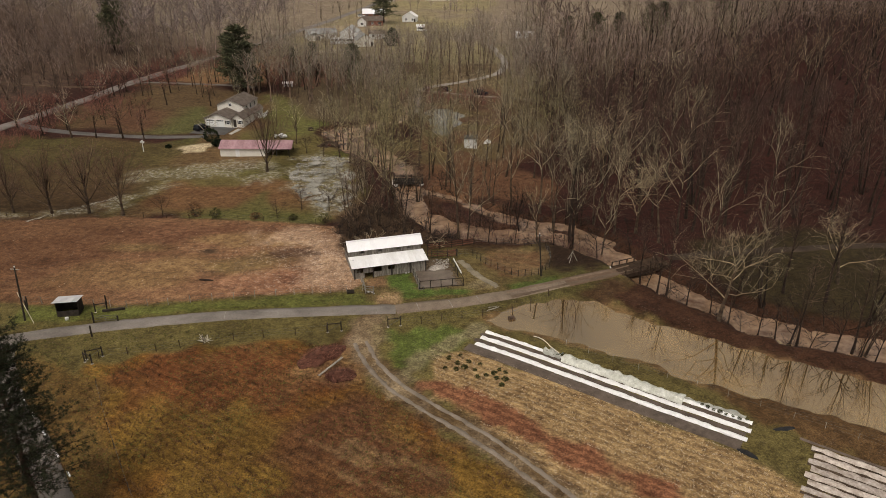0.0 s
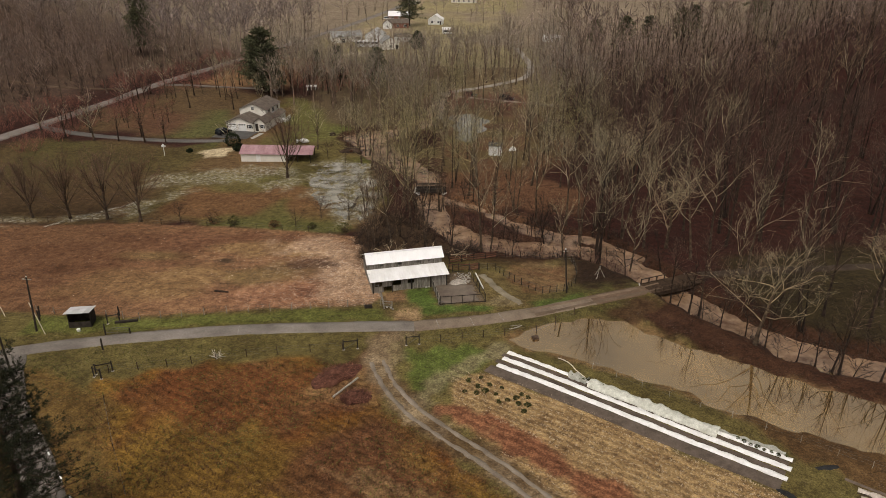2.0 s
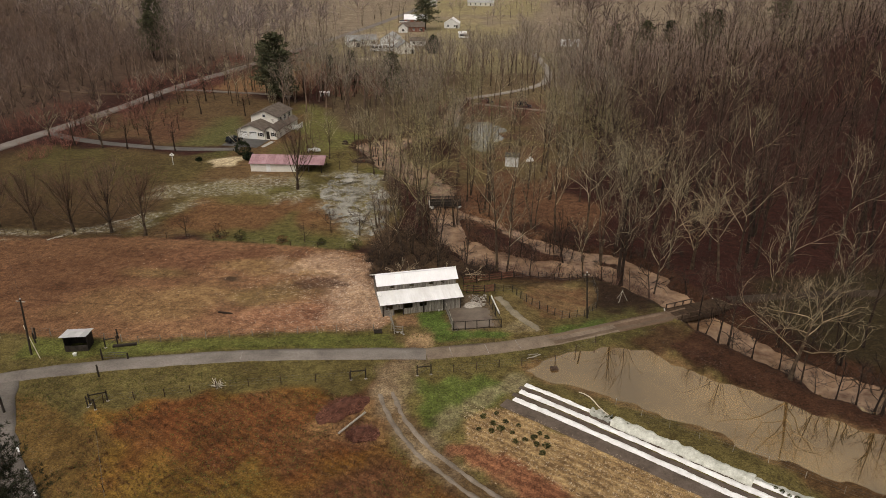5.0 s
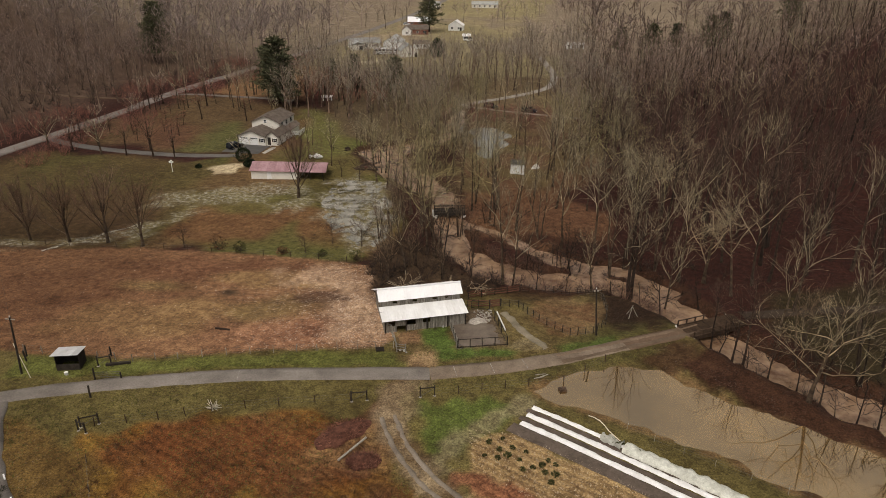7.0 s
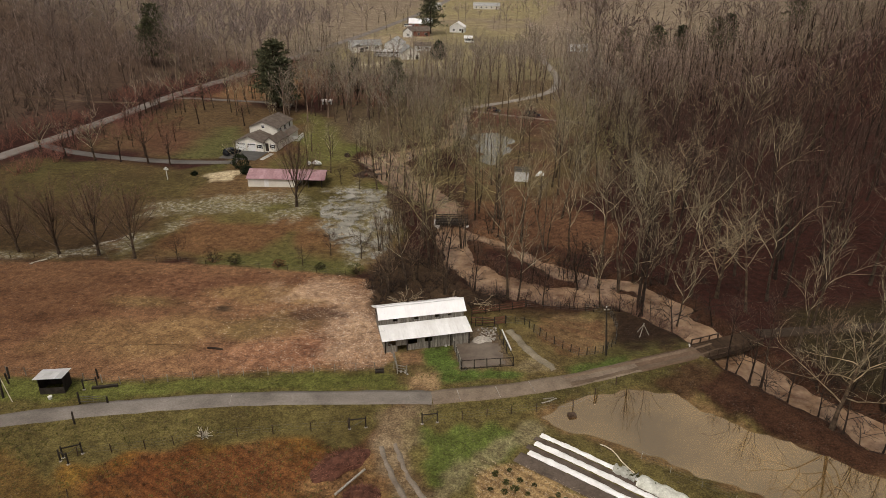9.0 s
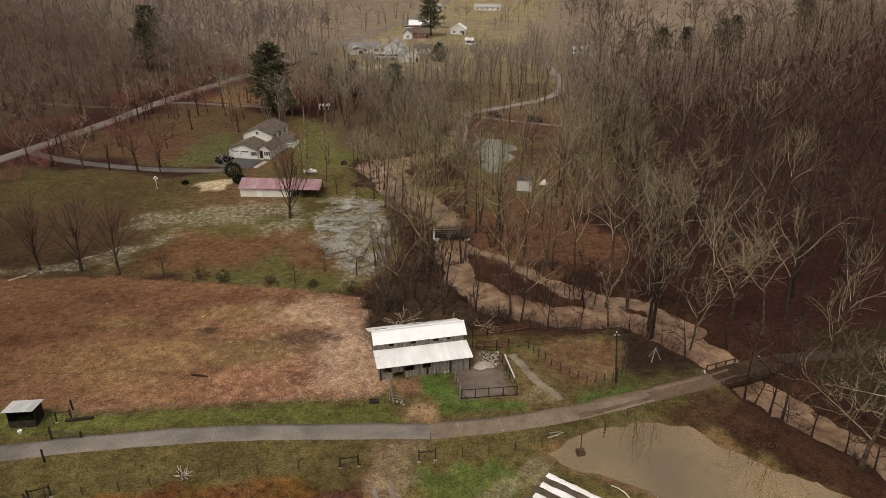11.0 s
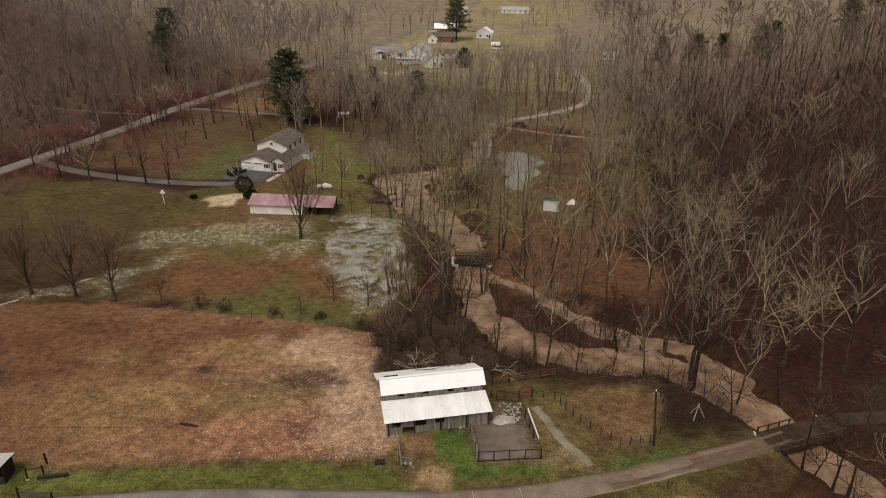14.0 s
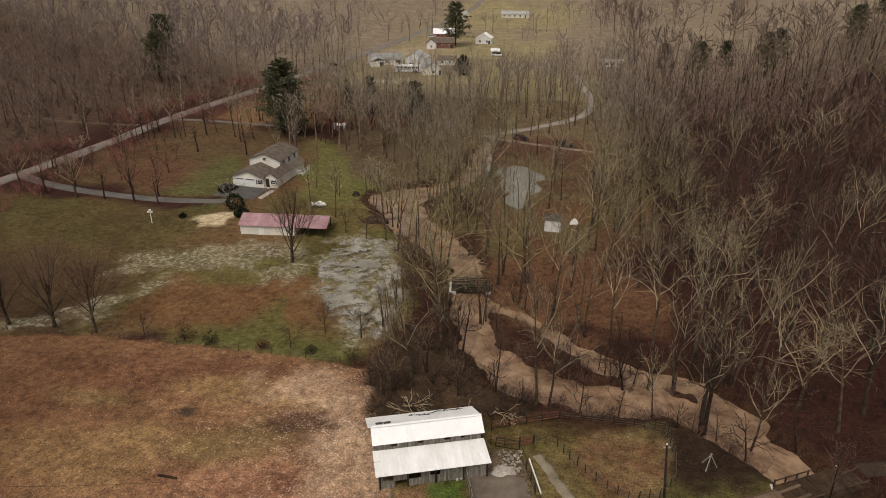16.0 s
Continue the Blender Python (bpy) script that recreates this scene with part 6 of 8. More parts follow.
low = part("lower_roof", Shape().beam((-0.2, 0.15, 1.93), (LEN - 0.1, 0.15, 1.93), 0.06, 0.10), M_DARK, barn, "streaked white metal lean-to roof")
roofing(low, -0.02, 2.03, 3.62, 2.42, M_METALOLD)
up = part("upper_roof", Shape().beam((-0.2, 5.0, 4.36), (LEN - 0.1, 5.0, 4.36), 0.08, 0.16), M_DARK, barn, "white metal gable roof with rusted edge and dark skylights")
roofing(up, 3.25, 3.42, 5.0, 4.5, M_METAL)
roofing(up, 9.5, 2.35, 5.0, 4.5, M_METALOLD, -0.6)
part("ridge_cap", Shape().beam((-0.3, 5.0, 4.56), (LEN + 0.05, 5.0, 4.56), 0.32, 0.05), M_METAL, up)


def on_back(x, y):
    return (x, y, 4.5 - (y - 5.0) * 2.15 / 4.5 + 0.06)


for x in (0.35, 1.25):
    part("skylight", Shape().slab([on_back(x, 5.9), on_back(x + 0.8, 5.9), on_back(x + 0.8, 6.7), on_back(x, 6.7)], 0.03), M_RUST, up)
st = Shape()
rs = random.Random(8)
for i in range(26):
    x = 4.4 + i * 0.25
    y = 8.3 - 0.4 * math.sin(i * 0.25) + rs.uniform(-0.35, 0.35)
    w = rs.uniform(0.15, 0.42)
    st.slab([on_back(x, y), on_back(x + w, y + rs.uniform(-.1, .1)), on_back(x + w * 0.8, y + w * 1.4), on_back(x - 0.1, y + w)], 0.004)
part("rust_patch", st, M_RUST, up, "dark rusted and lichened patch")


def post_mesh(h, w, mat, name="post"):
    return Shape().box(-w / 2, -w / 2, -0.3, w / 2, w / 2, h).mesh(name, mat)


def fence(name, pts, label, height=1.2, gap=2.6, rails=(0.4, 0.8, 1.15), rail_mat=None, post_mat=None, width=0.11, rail_w=0.035, rail_h=0.12, seed=1, group="fences", z=None):
    """Posts along a line with rails, boards or wires between them, every one its own piece."""
    r = random.Random(seed)
    x0, y0 = pts[0]
    top = thing(name, pose(x0, y0, 0), label, "fence", group)
    me = post_mesh(height, width, post_mat or M_DARK)
    for (ax, ay), (bx, by) in zip(pts, pts[1:]):
        k = max(1, round(math.hypot(bx - ax, by - ay) / gap))
        ps = [(ax + (bx - ax) * i / k, ay + (by - ay) * i / k) for i in range(k + 1)]
        for i, (x, y) in enumerate(ps):
            if i < k or (bx, by) == pts[-1]:
                p = part("post", me, None, top)
                p.location = (x - x0, y - y0, lie(x, y))
                p.rotation_euler = (r.uniform(-0.05, 0.05), r.uniform(-0.05, 0.05), math.atan2(by - ay, bx - ax))
        for h in rails:
            s = Shape()
            for (px_, py_), (qx, qy) in zip(ps, ps[1:]):
                s.beam((px_ - x0, py_ - y0, lie(px_, py_) + h), (qx - x0, qy - y0, lie(qx, qy) + h + r.uniform(-0.03, 0.03)), rail_w, rail_h)
            part("wire" if rail_h < 0.03 else "rail", s, rail_mat or M_DARK, top)
    return top


WIRES = dict(rails=(0.35, 0.75, 1.1), rail_mat=M_WIRE, rail_w=0.009, rail_h=0.009)
fence("pen_fence", [(-3.5, 93.2), (-0.2, 93.8), (3.2, 94.4), (2.4, 97.6), (1.5, 101), (0.7, 104.2), (-2.0, 104.6)], "dark timber pen fence with wire mesh beside the barn", 1.4, 2.2, (0.12, 1.33), width=0.11, rail_h=0.075, rail_w=0.05)
fence("boarded_fence", [(-5.0, 99.3), (-3.55, 93.4)], "grey boarded low fence along the pen", 1.35, 1.6, (0.2, 0.45, 0.7, 0.95, 1.2), M_BOARD, M_DARK, rail_h=0.22)
fence("board_fence", [(-2.6, 107.6), (1.5, 109.2), (5.4, 110.7)], "red-brown three-board corral fence", 1.35, 2.0, (0.35, 0.75, 1.15), M_REDWOOD, M_DARK, rail_h=0.16)
fence("board_fence", [(-2.6, 104.9), (0.7, 105.0)], "brown board corral fence", 1.35, 1.7, (0.35, 0.75, 1.15), M_REDWOOD, M_DARK, rail_h=0.14)
fence("red_gate", [(0.75, 105.0), (2.3, 105.5)], "weathered red board gate", 1.4, 1.6, (0.25, 0.55, 0.85, 1.15), M_REDWOOD, M_DARK, rail_h=0.2)
fence("garden_fence", [(2.4, 105.6), (5.1, 105.4), (6.3, 103.4), (7.9, 101.3), (10, 99.2), (12, 97.6), (15.3, 98.4), (17.4, 101), (18.2, 105), (18.0, 110), (12, 110.6), (5.6, 111.0)], "wire garden fence on close-set dark posts", 1.25, 1.25, (0.15, 0.45, 0.8, 1.15), M_WIRE, M_DARK, 0.08, 0.015, 0.015)
fence("barn_yard_fence", [(-13.9, 97.1), (-13.0, 96.3), (-12.3, 94.3), (-11.6, 91.6), (-10.4, 91.4)], "leaning grey timber fence beside the barn", 1.4, 1.2, (0.45, 0.85, 1.25), M_BOARD, M_BOARD, rail_h=0.12)
fence("pasture_fence", [(-61, 87.6), (-53, 87.2), (-45.6, 86.6), (-40, 87.6), (-34, 89), (-25, 90.7), (-17, 91.8), (-12.2, 92.5)], "sagging wire pasture fence on thin weathered posts", 1.15, 2.9, post_mat=M_BOARD, width=0.08, **WIRES)
fence("lawn_edge_fence", [(-92, 121.5), (-62, 122.6), (-44, 121.4), (-24, 119.8)], "low wire fence between pasture and lawn", 1.05, 4.5, post_mat=M_BROWNDARK, width=0.08, **WIRES)
fence("field_fence", [(-43.8, 73.8), (-37.1, 75.4), (-31.6, 77.4), (-24, 78.9), (-15.7, 80.3)], "thin wire fence along the garden field", 1.2, 3.6, post_mat=M_BROWNDARK, width=0.09, **WIRES)
fence("field_fence", [(-5.8, 82.3), (-0.1, 83.8), (5.7, 85.4), (10.2, 86.9), (16, 91.6)], "thin wire fence above the flooded field", 1.2, 3.6, post_mat=M_BROWNDARK, width=0.09, **WIRES)
fence("field_fence", [(-41.5, 68), (-36.5, 60), (-30.5, 51), (-24, 42)], "thin wire fence along the side of the field", 1.1, 4.2, post_mat=M_BROWNDARK, width=0.07, **WIRES)
fence("flood_fence", [(16.5, 77.9), (19.1, 75.9), (24.7, 72.3), (31, 69.0), (40, 63.0), (48, 57.6)], "thin stakes beside the flood water", 0.9, 3.4, post_mat=M_BOARD, width=0.05, **WIRES)


def brace(p, q, label, h=1.55):
    """Two stout gate posts with a cross rail and a diagonal."""
    (ax, ay), (bx, by) = p, q
    top = thing("gate_brace", pose(ax, ay, lie(ax, ay)), label, "fence", "gate braces")
    dx, dy = bx - ax, by - ay
    me = post_mesh(h, 0.13, M_DARK)
    for x, y in ((0, 0), (dx, dy)):
        part("post", me, None, top).location = (x, y, 0)
    part("cross_rail", Shape().beam((0, 0, h * 0.82), (dx, dy, h * 0.82), 0.1, 0.1), M_DARK, top)
    part("diagonal", Shape().beam((0, 0, 0.15), (dx, dy, h * 0.75), 0.03, 0.03), M_WIRE, top)
    me = Shape().tube([(0, 0, 0.02), (0, 0, 0.1)], [0.2, 0.12], 8).mesh("footing", M_RUBBLE)
    for x, y in ((0, 0), (dx, dy)):
        part("footing", me, None, top, "pale stones packed round the post").location = (x, y, 0)
    return top


for p, q in (((-15.6, 80.3), (-13.8, 80.7)), ((-7.5, 81.9), (-5.8, 82.3)), ((-45.2, 73.4), (-43.5, 74.2)), ((-49.5, 85.2), (-48.1, 85.8)), ((-45.2, 72.9), (-44.1, 72.5))):
    brace(p, q, "dark H-braced wooden gate posts at the field edge")
for x, y, h, a in ((-48.5, 82.5, 1.7, 0), (-47.1, 78.9, 1.7, 0), (-45.3, 82.9, 0.9, 0), (-59.4, 85.6, 1.7, 6), (-60.0, 86.6, 1.6, -5), (-49.0, 87.6, 1.5, 3)):
    solid("wooden_post", Shape().tube([(0, 0, -0.3), (0, 0, h * 0.5), (0.02, 0, h)], [0.12, 0.115, 0.1], 8), M_DARK, "short dark wooden post beside the lane", "post", "lane posts", m=pose(x, y, lie(x, y), a, 0, 0))
solid("lane_gate", Shape().beam((0, 0, 0.35), (3.1, 0.4, 0.35), 0.04, 0.04).beam((0, 0, 0.75), (3.1, 0.4, 0.75), 0.04, 0.04).beam((0, 0, 1.05), (3.1, 0.4, 1.05), 0.05, 0.05).beam((1.5, 0.2, 0.3), (1.5, 0.2, 1.05), 0.04, 0.04),
      M_WIRE, "thin metal tube gate beside the lane", "gate", m=pose(-48.4, 82.5, lie(-48.4, 82.5)))
solid("timber_baulk", Shape().beam((0, 0, 0.18), (2.9, 0.8, 0.2), 0.3, 0.3), M_DARK, "dark timber baulk lying on the verge", "timber", m=pose(-48.6, 85.4, lie(-48.6, 85.4)))
for x, y in ((-56.7, 82.2), (-65, 86.5)):
    solid("guy_guard", Shape().tube([(0, 0, 0), (-2.0, 1.2, 4.2)], [0.05, 0.05], 6), M_PALE, "pale yellow guard on a pole's guy wire", "guard", "guy guards", m=pose(x, y, lie(x, y)))


def utility_pole(x, y, h, lean, arm=None):
    top = thing("utility_pole", pose(x, y, lie(x, y), 0, lean, 0), "dark weathered wooden utility pole beside the lane", "utility pole", "utility poles")
    part("shaft", Shape().tube([(0, 0, -0.4), (0, 0, h * 0.5), (0, 0, h)], [0.14, 0.125, 0.10], 9), M_DARK, top)
    part("insulator", Shape().tube([(0, 0, h), (0, 0, h + 0.1), (0, 0, h + 0.2)], [0.05, 0.08, 0.04], 8), M_WHITE, top)
    if arm:
        part("crossarm", Shape().beam((-arm, 0, h - 0.3), (arm, 0, h - 0.3), 0.1, 0.12), M_BOARD, top)
    return top


utility_pole(-58.3, 82.9, 8.3, 4, 0.6)
utility_pole(-54.2, 71.2, 8.6, -1)
utility_pole(15.7, 98.0, 7.3, -5.5, 0.35)


def cable(p, q, sag, label):
    pts = [Vector(p).lerp(Vector(q), t / 14) - Vector((0, 0, sag * 4 * (t / 14) * (1 - t / 14))) for t in range(15)]
    return solid("overhead_cable", Shape().tube(pts, [0.012] * 15, 5), M_DARK, label, "cable", "overhead cables")


POLE_R, POLE_L = (15.0, 98.0, 7.75), (-57.7, 82.9, 9.0)
cable(POLE_R, (-3.0, 100.9, 2.95), 0.5, "service cable from the pole to the barn")
cable(POLE_R, (46.0, 107.0, 7.0), 1.2, "overhead cable across the creek")
cable(POLE_L, (-54.3, 71.2, 9.2), 0.2, "overhead cable between two poles")
cable(POLE_L, (-95, 130, 9.5), 1.2, "overhead cable over the pasture")
cable(POLE_L, (-14.0, 97.4, 3.3), 1.4, "thin overhead cable from the pole to the barn")

# field shelter
sh = thing("field_shelter", pose(-54.3, 83.6, lie(-53, 85), 0, 0, 10), "small dark open-fronted shelter with a pale metal roof", "shed")
part("back_wall", Shape().box(0.1, 2.3, 0, 3.0, 2.36, 2.0), M_DARK, sh)
for x in (0.1, 2.94):
    part("side_wall", Shape().add([(x, 0.3, 0), (x, 2.3, 0), (x, 2.3, 2.0), (x, 0.3, 2.36), (x + 0.06, 0.3, 0), (x + 0.06, 2.3, 0), (x + 0.06, 2.3, 2.0), (x + 0.06, 0.3, 2.36)], [(0, 3, 2, 1), (4, 5, 6, 7), (0, 4, 7, 3), (1, 2, 6, 5), (3, 7, 6, 2), (0, 1, 5, 4)]), M_DARK, sh)
part("kick_board", Shape().box(0.1, 0.24, 0, 3.0, 0.3, 0.9), M_DARK, sh)
rf = part("roof", Shape().beam((0, 0.2, 2.33), (3.1, 0.2, 2.33), 0.06, 0.1), M_DARK, sh)
roofing(rf, -0.25, 2.5, 2.6, 2.05, M_METALGREY, -0.15, 3.25, 0.8)
solid("white_bucket", Shape().tube([(0, 0, 0), (0, 0, 0.35)], [0.22, 0.26], 10), M_WHITE, "white bucket before the dark shelter", "bucket", m=pose(-52.6, 83.2, lie(-52.6, 83.2)))

# ---- market garden ----
BX, BY = Vector((0.834, -0.552, 0)), Vector((-0.552, -0.834, 0))


def film_bed(name, start, length, width, height, mat, label, seed, group="", ragged=0.06, category="bed", step=0.35, cell=0.6):
    """A raised bed under film or fleece: a rounded ridge with wrinkles along its length."""
    k = max(4, round(length / step))
    prof = [(-0.5, -0.12), (-0.5, 0.02), (-0.42, 0.75), (-0.2, 1.0), (0.0, 1.05), (0.2, 1.0), (0.42, 0.75), (0.5, 0.02), (0.5, -0.12)]
    v = []
    for i in range(k + 1):
        t = length * i / k
        c = Vector(start) + BX * t
        wob = 2 * (float(vnoise(t, seed * 7.0, 0.9, seed)) - 0.5)
        for j, (a, h) in enumerate(prof):
            e = ragged * 2 * (float(vnoise(t, j * 3.3, cell, seed + 5)) - 0.5)
            hh = h * height * (1 + 2.2 * ragged * wob) + (e if 1 < j < 7 else 0.3 * e)
            p = c + BY * (a * width * (1 + ragged * wob) + 0.4 * e)
            v.append((p.x, p.y, lie(p.x, p.y) + max(hh, -0.1)))
    n = len(prof)
    i = (np.arange(k)[:, None] * n + np.arange(n - 1)[None, :]).ravel()
    me = mesh_np(name, np.array(v), np.stack([i, i + 1, i + n + 1, i + n], -1), mat)
    me.shade_smooth()
    return tagged(new(name, me), label, category, group)


A0, B0, C0 = Vector((6.0, 81.0, 0)), Vector((5.3, 79.6, 0)), Vector((4.5, 78.1, 0))
for off, wide in ((0.82, 0.74), (2.45, 0.7), (4.55, 1.75)):
    film_bed("fabric_strip", A0 + BY * off - BX * 0.3, 34.7, wide, 0.06, M_FABRIC, "worn dark grey landscape fabric beside a bed", int(off * 9), "fabric strips", 0.03, category="ground fabric")
film_bed("film_bed", A0, 34.6, 0.62, 0.16, M_PLASTIC, "narrow raised bed under bright white mulch film", 2, "mulched beds", 0.12, cell=0.4, step=0.25)
film_bed("film_bed", B0, 34.6, 0.72, 0.16, M_PLASTIC, "narrow raised bed under bright white mulch film", 3, "mulched beds", 0.10, cell=0.4, step=0.25)
film_bed("film_bed", C0, 34.4, 0.76, 0.16, M_PLASTIC, "narrow raised bed under bright white mulch film", 4, "mulched beds", 0.10, cell=0.4, step=0.25)
film_bed("fleece_tunnel", Vector((15.6, 74.4, 0)), 15.4, 1.7, 0.5, M_FLEECE, "collapsed pale fleece row cover over a bed", 6, ragged=0.15, category="row cover", step=0.18, cell=0.3)
film_bed("fleece_heap", Vector((13.4, 76.0, 0)), 2.4, 1.1, 0.5, M_FLEECE, "bunched fleece at the end of the row cover", 7, ragged=0.4, category="row cover", step=0.15, cell=0.25)
film_bed("fleece_strip", Vector((28.6, 66.6, 0)), 7.0, 0.5, 0.25, M_FLEECE, "twisted strip of loose fleece", 8, ragged=0.4, category="row cover")
for i in range(9):
    p = Vector((39.6, 58.0, 0)) + BY * (1.15 * i) + BX * (0.4 * (i % 2))
    film_bed("film_bed", p, 30, 0.8, 0.22, M_OLDFILM, "raised bed under dirty torn pale film", 10 + i, "old mulched beds", 0.16)
    film_bed("fabric_strip", p + BY * 0.57, 30, 0.36, 0.08, M_MUD, "muddy pale path strip between old beds", 30 + i, "old bed paths", 0.2, category="path strip")
film_bed("drip_pipe", Vector((39.0, 59.4, 0)), 32, 0.35, 0.12, M_FABRIC, "black edging along the old beds", 50, ragged=0.05, category="edging")


def line_pipe(name, pts, r, mat, label, category):
    return solid(name, Shape().tube([(x, y, lie(x, y) + r + 0.02) for x, y in pts], [r] * len(pts), 6), mat, label, category)


line_pipe("garden_hose", [(12.4, 79.9), (13.0, 79.7), (13.6, 79.1), (14.0, 78.2), (14.3, 77.2), (14.9, 76.2), (15.4, 75.4)], 0.06, M_PALE, "pale hose lying on the grass beside the beds", "hose")
for i, (x, y) in enumerate(((2.4, 75.1), (2.0, 73.3), (3.4, 73.7), (2.8, 72.4), (4.1, 71.8), (1.8, 71.9), (5.5, 70.7), (6.5, 71.1), (7.2, 71.9), (7.9, 71.3), (7.7, 69.8), (7.2, 68.6), (6.7, 70.0), (4.9, 73.1), (0.4, 72.2), (0.9, 74.4), (4.4, 70.4))):
    if i == 0:
        v, q = leafy(101, 0.45, 0.42, 90, 3, 0.2, 0.045)
        PLANT = Kind("garden_plant", [("leaves", (v, q), M_PLANT)])
    PLANT.plant(x, y, 0.55 + 0.4 * rnd.random(), 50 * i, "low dark green overwintered vegetable plant", "plant", "garden plants")
for i in range(22):
    t = 9 + i * 0.35 if i < 14 else 29 + (i - 14) * 0.7
    p = A0 + BX * t + BY * rnd.uniform(-0.3, 0.3)
    PLANT.plant(p.x, p.y, rnd.uniform(0.35, 0.6), 40 * i, "small dark green plant poking through the film", "plant", "film bed plants", sink=-0.18)


def mound(name, x, y, rx, ry, h, turn, mat, label, seed, category="heap"):
    k, r = 44, 16
    v = []
    for j in range(r + 1):
        f = j / r
        for i in range(k):
            a = 2 * math.pi * i / k
            rr = 1 + 0.25 * (float(vnoise(math.cos(a) * 2, math.sin(a) * 2, 1.0, seed)) - 0.5) * 2
            px_, py_ = rx * f * rr * math.cos(a), ry * f * rr * math.sin(a)
            z = h * (1 - f * f) ** 1.2 * (0.7 + 0.35 * float(vnoise(px_, py_, 0.8, seed + 1)) + 0.4 * float(vnoise(px_, py_, 0.28, seed + 2))) - (0.12 if j == r else 0)
            v.append((px_, py_, z))
    i = (np.arange(r)[:, None] * k + np.arange(k)[None, :])
    q = np.stack([i, np.roll(i, -1, 1), np.roll(i, -1, 1) + k, i + k], -1).reshape(-1, 4)
    return solid(name, mesh_np(name, np.array(v), q[:, ::-1], mat), mat, label, category, m=pose(x, y, lie(x, y), 0, 0, turn))


for x, y, rx, ry, h, turn, cane, words in ((-15.6, 74.6, 3.2, 1.7, 0.8, 42, 900, "long low heap of red-brown brush at the field corner"), (-12.5, 70.3, 2.0, 1.5, 0.75, 10, 620, "rounded low heap of red-brown brush beside the track")):
    rb = np.random.default_rng(cane)
    heap = mound("brush_heap", x, y, rx, ry, h, turn, M_MULCH, words, cane)
    a, f = rb.uniform(0, 2 * math.pi, cane), np.sqrt(rb.uniform(0, 1, cane)) * 0.95
    foot = np.stack([rx * f * np.cos(a), ry * f * np.sin(a), h * 0.75 * (1 - f * f)], -1)
    tip = foot + rb.normal(size=(cane, 3)) * np.array([0.45, 0.45, 0.15]) + np.array([0, 0, 0.32])
    part("canes", mesh_np("canes", *spikes(foot, tip, 0.028), M_CANE), None, heap, "dry red-brown canes")
solid("timber_plank", Shape().beam((0, 0, 0.35), (2.5, 3.3, 0.85), 0.22, 0.12), M_BOARD, "grey plank lying against the mulch heaps", "plank", m=pose(-15.1, 70.0, lie(-15.1, 70)))
rr = np.random.default_rng(4)
sticks = join([(curve_from(np.array([*rr.normal(size=2) * 0.25, 0.1]), np.array([rr.normal(), rr.normal(), abs(rr.normal()) * 0.7 + 0.1]), rr.uniform(0.5, 1.0), 2, rr, 0.25, 0), np.array([0.06, 0.045, 0.025]), 5) for _ in range(24)])
solid("pale_roots", mesh_np("pale_roots", *sticks, M_PALE), M_PALE, "bleached tangle of roots at the field edge", "roots", m=pose(-31.8, 78.0, lie(-31.8, 78)))
mound("dark_tarp", 32.4, 57.0, 1.2, 0.4, 0.35, -40, M_TYRE, "crumpled black tarpaulin at the end of the beds", 6, "tarpaulin")
mound("dark_tarp", 38.0, 61.0, 1.3, 0.35, 0.15, 10, M_TYRE, "flattened black sheet on the grass", 7, "tarpaulin")
solid("culvert_box", Shape().box(-0.6, -0.5, -0.1, 0.6, 0.5, 0.35).box(-0.5, -0.4, 0.35, 0.5, 0.4, 0.4), M_BROWNDARK, "small dark timber box at the water's edge", "box", m=pose(9.9, 85.2, 0.2, 0, 0, 15) @ Matrix.Diagonal((0.75, 0.75, 0.75, 1)))
mound("rubble_heap", -1.0, 100.6, 1.5, 1.0, 0.5, 15, M_RUBBLE, "grey heap of stones and rubble in the pen", 8)
for i in range(70):
    x, y = -1.6 + rnd.uniform(0, 2.6), 100.6 + rnd.uniform(0, 3.6)
    w = rnd.uniform(0.07, 0.17)
    if i < 3:
        st = Shape().tube([(0, 0, -0.05), (0.02, 0, w * 0.6), (0, 0.02, w * 1.1)], [w, w * 1.05, w * 0.4], 6)
        STONES = (STONES if i else []) + [st.mesh("stone", M_RUBBLE)]
    solid("stone", STONES[i % 3], None, "pale loose stone on the muddy pen floor", "stone", "pen stones", m=pose(x, y, lie(x, y), rnd.uniform(-20, 20), 0, 40 * i))
solid("white_board", Shape().beam((0, 0, 1.35), (1.15, -5.0, 1.35), 0.10, 0.26), M_WHITE, "long white board fixed along the pen fence", "board", m=pose(1.75, 101.2, lie(2, 99)))
for i, (x, y, s) in enumerate(((-5.9, 98.7, 0.28), (-5.5, 98.9, 0.2), (-10.6, 91.9, 0.34), (-11.2, 92.0, 0.25), (-10.3, 91.5, 0.2))):
    solid("pale_rock", Shape().tube([(0, 0, -0.1), (0.03, 0, s * 0.5), (0, 0.03, s * 0.8)], [s * 0.7, s * 0.65, s * 0.25], 7), M_CONCRETE, "pale rock lying in the yard grass", "rock", "yard rocks", m=pose(x, y, lie(x, y), 0, 0, 50 * i))
for i, (x, y, turn) in enumerate(((7.1, 87.3, 24), (7.7, 87.7, 33), (7.3, 87.9, 15))):
    solid("loose_board", Shape().box(-0.7, -0.07, 0.02, 0.7, 0.07, 0.06), M_BOARD, "grey loose board lying on the verge", "board", "loose boards", m=pose(x, y, lie(x, y) + 0.03, 0, 0, turn))
